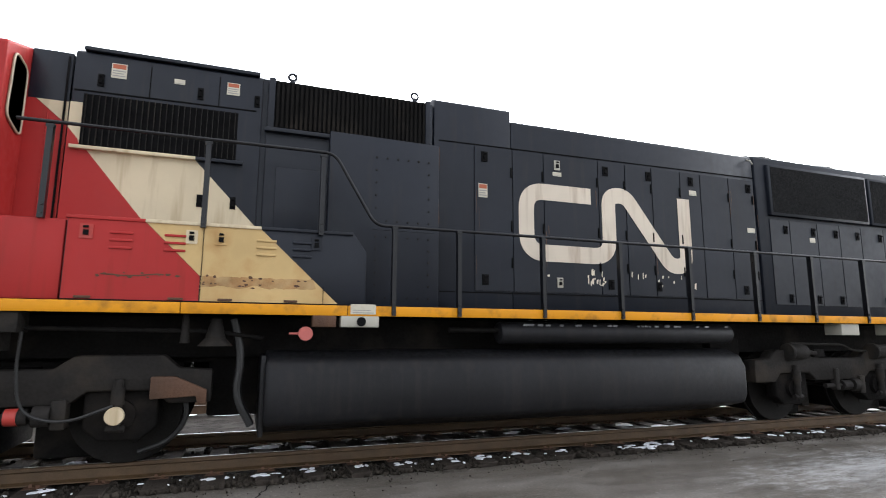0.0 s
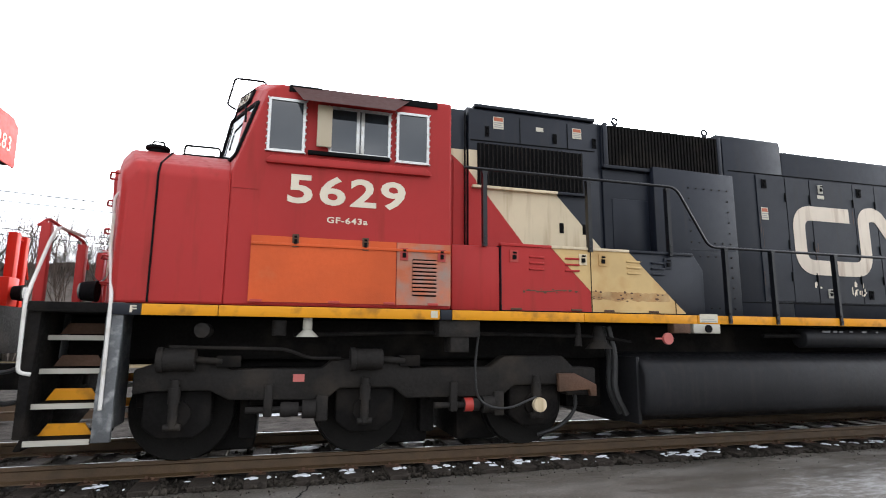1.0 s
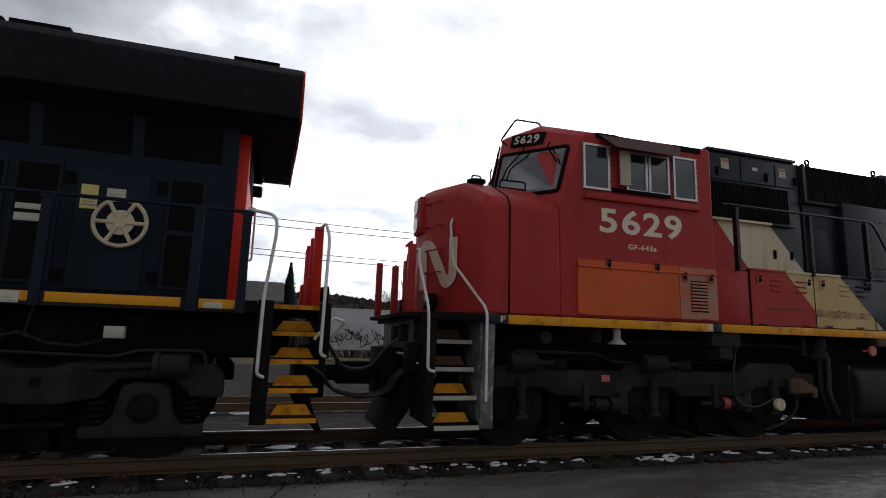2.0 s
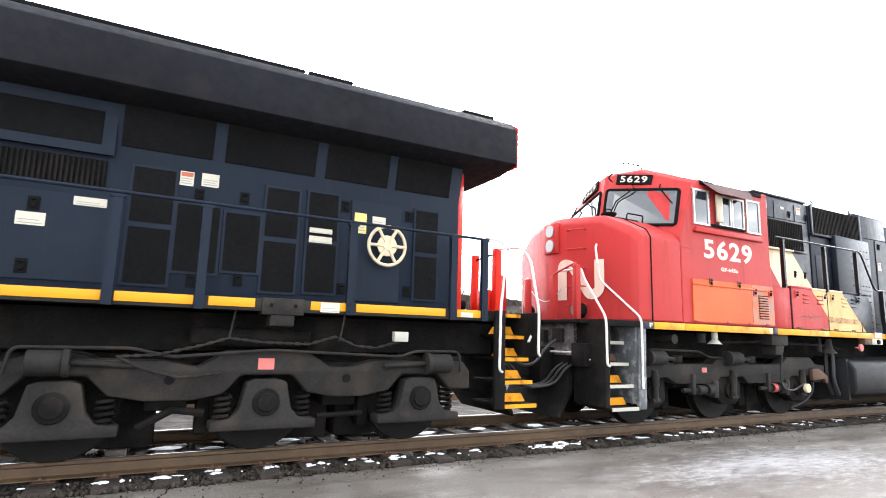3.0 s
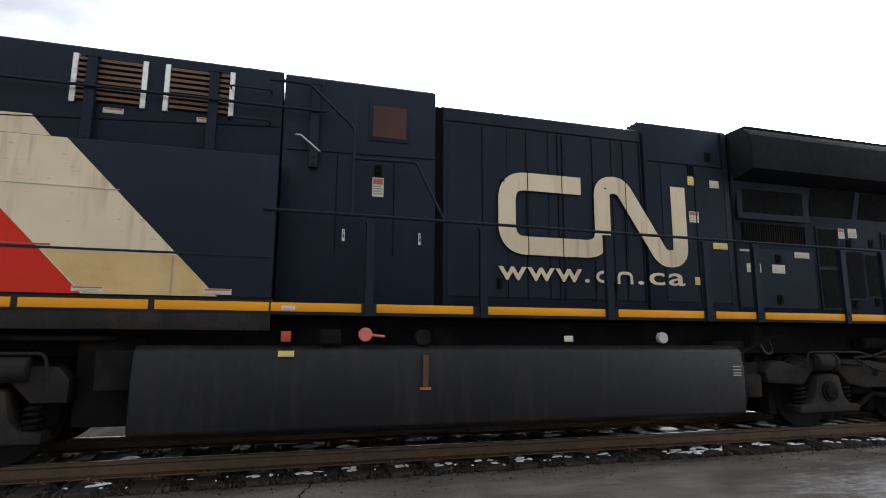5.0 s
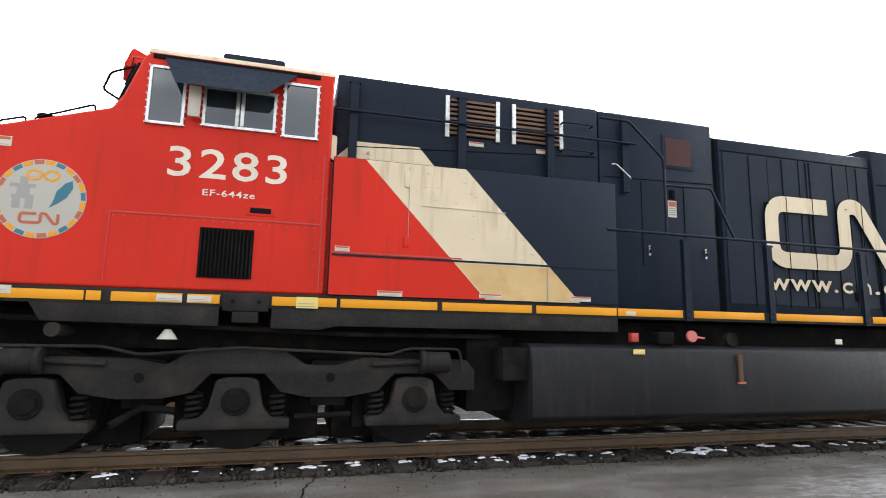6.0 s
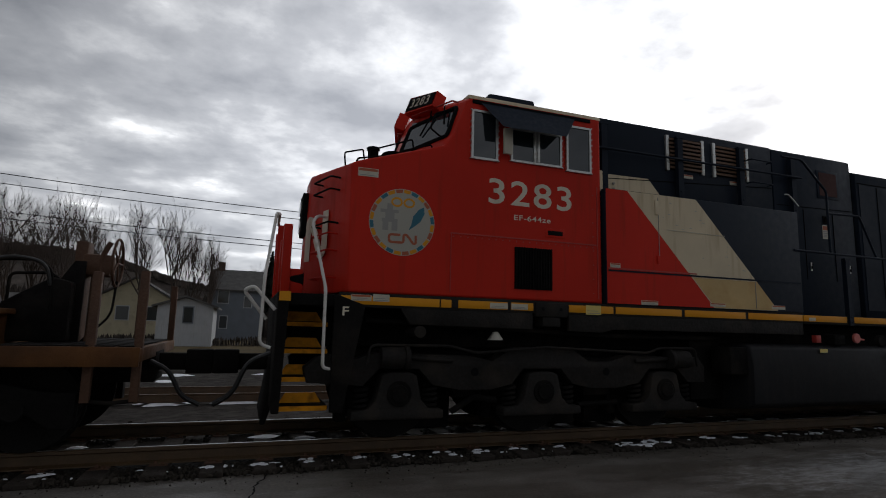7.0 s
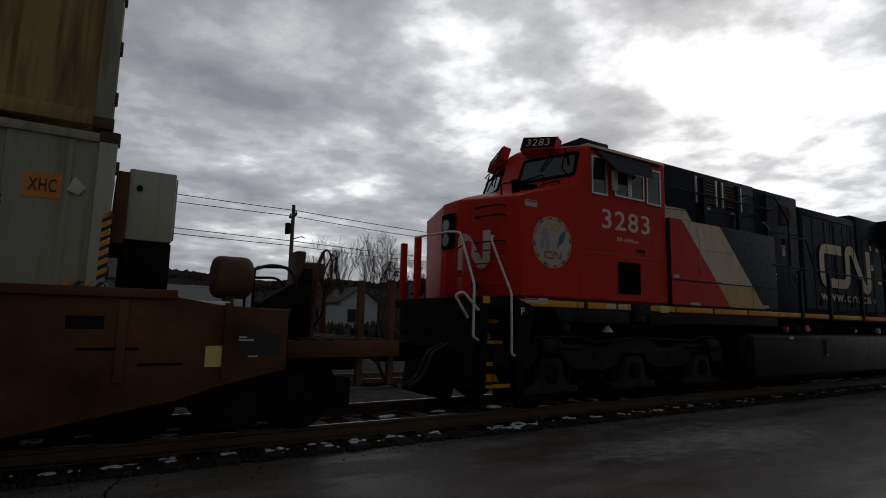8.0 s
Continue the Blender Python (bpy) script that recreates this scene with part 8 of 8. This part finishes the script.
TWIG = pbr("bare_twig", (0.085, 0.062, 0.050), 0.9, var=0.3, scale=3, bump=0)
NEEDLE = pbr("dark_conifer_green", (0.018, 0.030, 0.018), 0.9, var=0.4, scale=3, bump=0.2, island=0.4)
WOODS = pbr("leafless_brush", (0.075, 0.060, 0.050), 0.95, var=0.45, scale=0.6, bump=0.6, bscale=4, island=0.4)
SIDING_W = pbr("white_siding", (0.46, 0.47, 0.48), 0.6, var=0.08, dirt=(0.35, 0.33, 0.30), amount=0.3, streak=True)
SIDING_Y = pbr("cream_siding", (0.50, 0.44, 0.30), 0.7, var=0.08, dirt=(0.3, 0.26, 0.2), amount=0.25)
SIDING_B = pbr("blue_grey_siding", (0.16, 0.18, 0.21), 0.7, var=0.1)
ROOF = pbr("grey_shingle", (0.10, 0.095, 0.09), 0.85, var=0.25, scale=2, bump=0.4)
WOODPOLE = pbr("weathered_pole_wood", (0.14, 0.11, 0.085), 0.85, var=0.25, scale=4, bump=0.3)
WINGLASS = glass("dark_window_glass", (0.03, 0.034, 0.038), 0.5)


def bare_tree(x, y, h, seed, lean=0.0):
    rnd = random.Random(seed)
    v = thing("bare_tree", x, y, -0.25, "leafless grey-brown deciduous tree with fine twigs", "tree", group="bare trees behind the track")
    trunk, crown = bms(), bms()

    def limb(bm, p, d, length, r, seg, steps):
        ring = None
        for k in range(steps + 1):
            rr = r * (1 - 0.55 * k / steps)
            u = d.cross(Vector((0.3, 1, 0.1))).normalized()
            w = d.cross(u)
            cur = [bm.verts.new(p + rr * (math.cos(a) * u + math.sin(a) * w)) for a in (2 * math.pi * j / seg for j in range(seg))]
            if ring:
                for j in range(seg):
                    bm.faces.new((ring[j], ring[(j + 1) % seg], cur[(j + 1) % seg], cur[j]))
            ring = cur
            if k < steps:
                d = (d + Vector((rnd.uniform(-0.16, 0.16), rnd.uniform(-0.16, 0.16), rnd.uniform(-0.02, 0.12)))).normalized()
                p = p + d * length / steps
        return p, d

    def grow(p, d, length, r, depth):
        bm = trunk if depth == 0 else crown
        seg = 7 if depth == 0 else (5 if depth == 1 else 3)
        steps = 4 if depth < 2 else 2
        p0, d0 = p.copy(), d.copy()
        tip, dirn = limb(bm, p, d, length, r, seg, steps)
        if depth >= 5:
            return
        n = (7, 5, 4, 3, 3)[depth]
        for k in range(n):
            t = rnd.uniform(0.35 if depth == 0 else 0.25, 1.0)
            q = p0.lerp(tip, t)
            a = rnd.uniform(0, 6.28)
            side = Vector((math.cos(a), math.sin(a), rnd.uniform(0.25, 0.9))).normalized()
            nd = (dirn * rnd.uniform(0.6, 1.0) + side * rnd.uniform(0.4, 0.75) + Vector((0, 0, 0.05))).normalized()
            grow(q, nd, length * rnd.uniform(0.5, 0.75) * (1.0 if depth else 1.0), max(0.008, r * (0.48 if depth else 0.55)), depth + 1)
    grow(Vector((x, y, -0.3)), Vector((lean, 0, 1)).normalized(), h * 0.42, h * 0.0105, 0)
    top = max(q.co.z for q in crown.verts)
    k = h / (top + 0.3)
    for bm in (trunk, crown):
        for q in bm.verts:
            q.co.z = -0.3 + (q.co.z + 0.3) * k
    part("trunk", trunk, BARK, v)
    part("crown", crown, TWIG, v, smooth=False)
    return v


def conifer(x, y, h, seed):
    rnd = random.Random(seed)
    v = thing("conifer_tree", x, y, -0.25, "tall dark green conifer", "tree")
    part("trunk", rod(bms(), (x, y, -0.3), (x, y, h), h * 0.014, 7, 0.02), BARK, v)
    bm = bms()
    for k in range(900):
        t = rnd.uniform(0.15, 1.0)
        a, r = rnd.uniform(0, 6.28), (1 - t) * h * 0.26 * rnd.uniform(0.5, 1.1) + 0.15
        z = h * t
        p, q = Vector((x, y, z)), Vector((x + r * math.cos(a), y + r * math.sin(a), z - 0.35 * r))
        s = Vector((-math.sin(a), math.cos(a), 0)) * (0.2 + 0.22 * r)
        m = p.lerp(q, 0.6)
        vs = [bm.verts.new(c) for c in (p, m + s + Vector((0, 0, 0.08)), q, m - s - Vector((0, 0, 0.1)))]
        bm.faces.new(vs)
    part("crown", bm, NEEDLE, v, smooth=False)


def house(name, x0, x1, y0, y1, eave, ridge, wall_mat, label, windows, gable="x", chimney=None, category="house"):
    v = thing(name, (x0 + x1) / 2, (y0 + y1) / 2, -0.25, label, category)
    if gable == "x":
        bm = lengthwise(bms(), [(y0, -0.3), (y1, -0.3), (y1, eave), ((y0 + y1) / 2, ridge), (y0, eave)], x0, x1)
    else:
        bm = prism(bms(), [(x0, -0.3), (x1, -0.3), (x1, eave), ((x0 + x1) / 2, ridge), (x0, eave)], y0, y1)
    part("wall", bm, wall_mat, v, smooth=False)
    o = 0.35
    for s in (0, 1):
        bm = bms()
        if gable == "x":
            a = (y0 - o, eave - 0.15) if s == 0 else (y1 + o, eave - 0.15)
            m = ((y0 + y1) / 2, ridge + 0.05)
            lengthwise(bm, [a, m, (m[0], m[1] + 0.14), (a[0], a[1] + 0.14)], x0 - o, x1 + o)
        else:
            a = (x0 - o, eave - 0.15) if s == 0 else (x1 + o, eave - 0.15)
            m = ((x0 + x1) / 2, ridge + 0.05)
            prism(bm, [a, m, (m[0], m[1] + 0.14), (a[0], a[1] + 0.14)], y0 - o, y1 + o)
        part("roof", bm, ROOF, v, smooth=False)
    for a, b, z0, z1 in windows:
        w = part("window", box(bms(), a - 0.08, b + 0.08, y0 - 0.06, y0, z0 - 0.08, z1 + 0.08), SIDING_W if wall_mat is not SIDING_W else SIDING_B, v, smooth=False)
        part("pane", box(bms(), a, b, y0 - 0.075, y0 - 0.058, z0, z1), WINGLASS, w, smooth=False)
    if chimney:
        part("chimney", box(bms(), chimney - 0.35, chimney + 0.35, (y0 + y1) / 2 - 0.3, (y0 + y1) / 2 + 0.3, eave, ridge + 1.0), RUST, v, smooth=False)
    return v


def utility_pole(x, y, top):
    v = thing("utility_pole", x, y, -0.25, "weathered wooden utility pole with brackets and a lamp", "pole", group="utility poles")
    part("pole", rod(bms(), (x, y, -0.4), (x, y, top), 0.16, 12, 0.11), WOODPOLE, v)
    part("crossarm", box(bms(), x - 0.06, x + 0.06, y - 0.7, y + 0.7, top - 0.75, top - 0.63), WOODPOLE, v, smooth=False)
    part("insulator", rod(rod(bms(), (x, y - 0.6, top - 0.63), (x, y - 0.6, top - 0.45), 0.05, 8), (x, y + 0.6, top - 0.63), (x, y + 0.6, top - 0.45), 0.05, 8), LABEL, v)
    part("transformer", soften(rod(bms(), (x - 0.32, y - 0.1, top - 1.9), (x - 0.32, y - 0.1, top - 1.2), 0.17, 14), 0.03, 1), GREY_GRIME, v)
    part("lamp_bracket", tube(bms(), rounded([(x, y, top - 2.2), (x + 0.5, y - 0.3, top - 2.0), (x + 0.7, y - 0.4, top - 2.1)], 0.1), 0.03), GREY_GRIME, v)


def wire(p, q, sag):
    p, q = Vector(p), Vector(q)
    pts = [p.lerp(q, k / 24) - Vector((0, 0, 4 * sag * (k / 24) * (1 - k / 24))) for k in range(25)]
    ob = part("overhead_wire", tube(bms(), pts, 0.022, 5), HOSE, None)
    tagged(ob, "thin black overhead wire between poles", "wire", group="overhead wires")


def backdrop():
    D = math.pi / 180

    def at(az, d):
        return d * math.sin(az * D), d * math.cos(az * D)
    def crest(az):
        """The wooded rise's height: it climbs towards the west."""
        k = min(1.0, max(0.0, (-az - 2) / 16))
        return 12.5 + 6.5 * k * k * (3 - 2 * k) + 2.2 * noisy(az, 0, 0.11)
    k = 0
    for az, d, h in ((-27, 58, 12.5), (-24, 60, 12), (-21, 54, 12.5), (-18.4, 56, 12.3), (-16.6, 60, 13), (-15.6, 55, 12), (-14.4, 58, 12.3), (-13.0, 62, 12.8), (-11.6, 66, 11), (-8.6, 56, 11.6), (-6.8, 58, 12.6),
                     (-5.4, 62, 11), (-3.6, 60, 10), (0.4, 80, 9.6), (1.4, 82, 9.6), (20.0, 60, 9), (22.4, 58, 10), (24.4, 60, 11), (26.2, 56, 9.5), (28.2, 62, 9), (31, 60, 10), (11.0, 90, 8.5), (12.0, 88, 9.5), (18.2, 64, 8.2)):
        k += 1
        bare_tree(*at(az, d), h * 1.1, 40 + k, 0.03 * math.sin(k * 3))
    conifer(*at(2.2, 75), 11.0, 5)
    conifer(*at(3.0, 140), 9.5, 6)
    conifer(*at(9.6, 130), 9.0, 7)
    conifer(*at(6.0, 150), 9.0, 8)
    # brush and far woods: a low ridge of many leaning stems
    rng = np.random.default_rng(12)
    vs, fs, n = [], [], 0
    for _ in range(21000):
        az = rng.uniform(-75, 75)
        d = rng.choice([48, 75, 105, 140, 175, 176]) * rng.uniform(0.96, 1.04)
        x, y = at(az, d)
        hh = {0: 2.0, 1: 4.2, 2: 7.0, 3: 9.0}[min(3, int(d > 60) + int(d > 90) + int(d > 120))]
        hh *= (0.78 + 0.3 * noise.noise(Vector((az * 0.16, d * 0.02, 3))) + rng.uniform(-0.15, 0.15))
        if d < 60 and -12 < az < 15:
            hh *= 0.45
        w = hh * rng.uniform(0.03, 0.1)
        l = rng.uniform(-0.4, 0.4) * hh * 0.25
        z = -0.3
        if d > 160:
            z, hh = crest(az) - 1.3, rng.uniform(1.2, 2.4)
            w = hh * 0.35
        vs += [(x - w, y, z), (x + w, y + rng.uniform(-1, 1), z), (x + w * 1.2 + l, y, z + hh * 0.7), (x + l * 1.2, y, z + hh), (x - w * 1.1 + l, y, z + hh * 0.75)]
        fs.append((n, n + 1, n + 2, n + 3, n + 4))
        n += 5
    me = bpy.data.meshes.new("far_woods")
    me.from_pydata(vs, [], fs)
    me.materials.append(WOODS)
    tagged(new("far_woods", me), "grey-brown leafless brush and woods on the skyline", "woods", kind="stuff")
    bm = bms()
    az = [(-80 + k * 2) for k in range(81)]
    a_ = [bm.verts.new((*at(q, 150), -0.4)) for q in az]
    b_ = [bm.verts.new((*at(q, 175), crest(q) + 0.7 * noisy(q, 3, 0.5))) for q in az]
    c_ = [bm.verts.new((*at(q, 320), crest(q) + 1.0)) for q in az]
    for A, B in ((a_, b_), (b_, c_)):
        for i in range(len(az) - 1):
            bm.faces.new((A[i], A[i + 1], B[i + 1], B[i]))
    tagged(part("wooded_rise", bm, WOODS, None), "dark leafless wooded rise on the horizon", "hill", kind="structure")
    # houses
    x, y = at(-5.3, 45)
    house("garage", x - 1.9, x + 1.9, y, y + 6, 2.7, 3.3, SIDING_W, "low white garage behind the track", [(x - 0.1, x + 0.5, 1.5, 2.6)], "y", None, "garage")
    x, y = at(-0.8, 62)
    house("house", x - 2.6, x + 2.4, y, y + 7, 5.0, 7.2, SIDING_B, "blue-grey two-storey house with white window frames", [(x - 1.9, x - 0.9, 3.6, 4.8), (x + 0.7, x + 1.4, 3.2, 4.3), (x - 1.6, x - 0.9, 1.0, 2.2)], "x", x - 1.9)
    x, y = at(-9.2, 58)
    house("house", x - 3.4, x + 2.6, y, y + 6, 3.6, 5.4, SIDING_Y, "cream bungalow with a low grey roof", [(x - 1.8, x - 0.8, 1.6, 2.8), (x + 0.6, x + 1.6, 1.6, 2.8)], "y")
    x, y = at(-21.0, 78)
    house("house", x - 3.0, x + 3.0, y, y + 6, 2.8, 4.2, SIDING_B, "small grey house among bare trees", [(x - 1.2, x - 0.4, 1.2, 2.4), (x + 0.8, x + 1.6, 1.2, 2.4)], "x")
    x, y = at(23.5, 56)
    house("house", x - 2.0, x + 2.0, y, y + 6, 3.2, 4.6, SIDING_W, "white house behind bare trees", [(x - 1.2, x - 0.4, 1.2, 2.4)], "y")
    # white trailer with sprayed scribbles
    x0, y0 = at(4.1, 40)
    x1 = x0 + 6.3
    v = thing("box_trailer", (x0 + x1) / 2, y0 + 1.3, -0.25, "white box trailer covered with dark sprayed scribbles", "trailer")
    block("trailer_body", SIDING_W, v, x0, x1, y0, y0 + 2.6, 0.55, 3.45, 0.04)
    block("trailer_roof", LABEL, v, x0 - 0.03, x1 + 0.03, y0 - 0.03, y0 + 2.63, 3.4, 3.5, 0.02)
    for a in (x0 + 1.0, x1 - 0.9):
        part("tyre", soften(rod(bms(), (a, y0 + 0.1, 0.2), (a, y0 + 0.4, 0.2), 0.46, 20), 0.05, 2), HOSE, v)
    rnd = random.Random(33)
    for j in range(18):
        cx, cz = x0 + 0.5 + j * 0.31, 1.4 + rnd.uniform(-0.2, 0.2)
        pts = rounded([Vector((cx + rnd.uniform(-0.45, 0.45), cz + rnd.uniform(-0.6, 0.7))) for _ in range(6)], 0.3, 5)
        part("sprayed_scribble", ribbon(bms(), pts, 0.06, y0 - 0.006, y0 - 0.002), PRINT, v, smooth=False)
    # power line
    utility_pole(10.0, 34.0, 8.6)
    utility_pole(-30.0, 33.0, 10.5)
    utility_pole(52.0, 35.0, 8.6)
    for (za, zb, zc, dy, sag) in ((10.1, 8.15, 8.2, -0.6, 0.5), (9.8, 8.0, 7.95, 0.6, 0.55), (8.0, 6.3, 6.4, 0, 0.35), (7.7, 6.0, 6.1, 0, 0.4)):
        wire((-30, 33 + dy, za), (10, 34 + dy, zb), sag)
        wire((10, 34 + dy, zb), (52, 35 + dy, zc), sag)
    # a second track behind
    sec = [(-0.076, 0), (0.076, 0), (0.036, 0.13), (0.036, 0.166), (-0.036, 0.166), (-0.036, 0.13)]
    for y in (13.2, 14.64):
        r = part("rail", lengthwise(bms(), [(y + a, -0.15 + b) for a, b in sec], -120, 120), RAIL, None, smooth=False)
        tagged(r, "rusty rail of a second track behind", "rail", group="rails of the far track")


well_car()
load()
backdrop()

engine_one()
engine_two()



# ---- movement ----
def rolled(t):
    """Metres that the train has rolled since the clip's start."""
    return 4.0911 * t + 0.00371 * t * t


def motions():
    for ob in moving:
        p = ob.location.copy()
        walk(ob, [(t, pose(p.x + rolled(t), p.y, p.z)) for t in (0.0, 1.0, 2.0, 3.0, 4.0, 5.0, 6.0, 7.0, 8.0)])
    for ob, p, r in wheels:
        walk(ob, [(k / 6, pose(*p, 0, math.degrees(rolled(k / 6) / r), 0)) for k in range(49)])


motions()
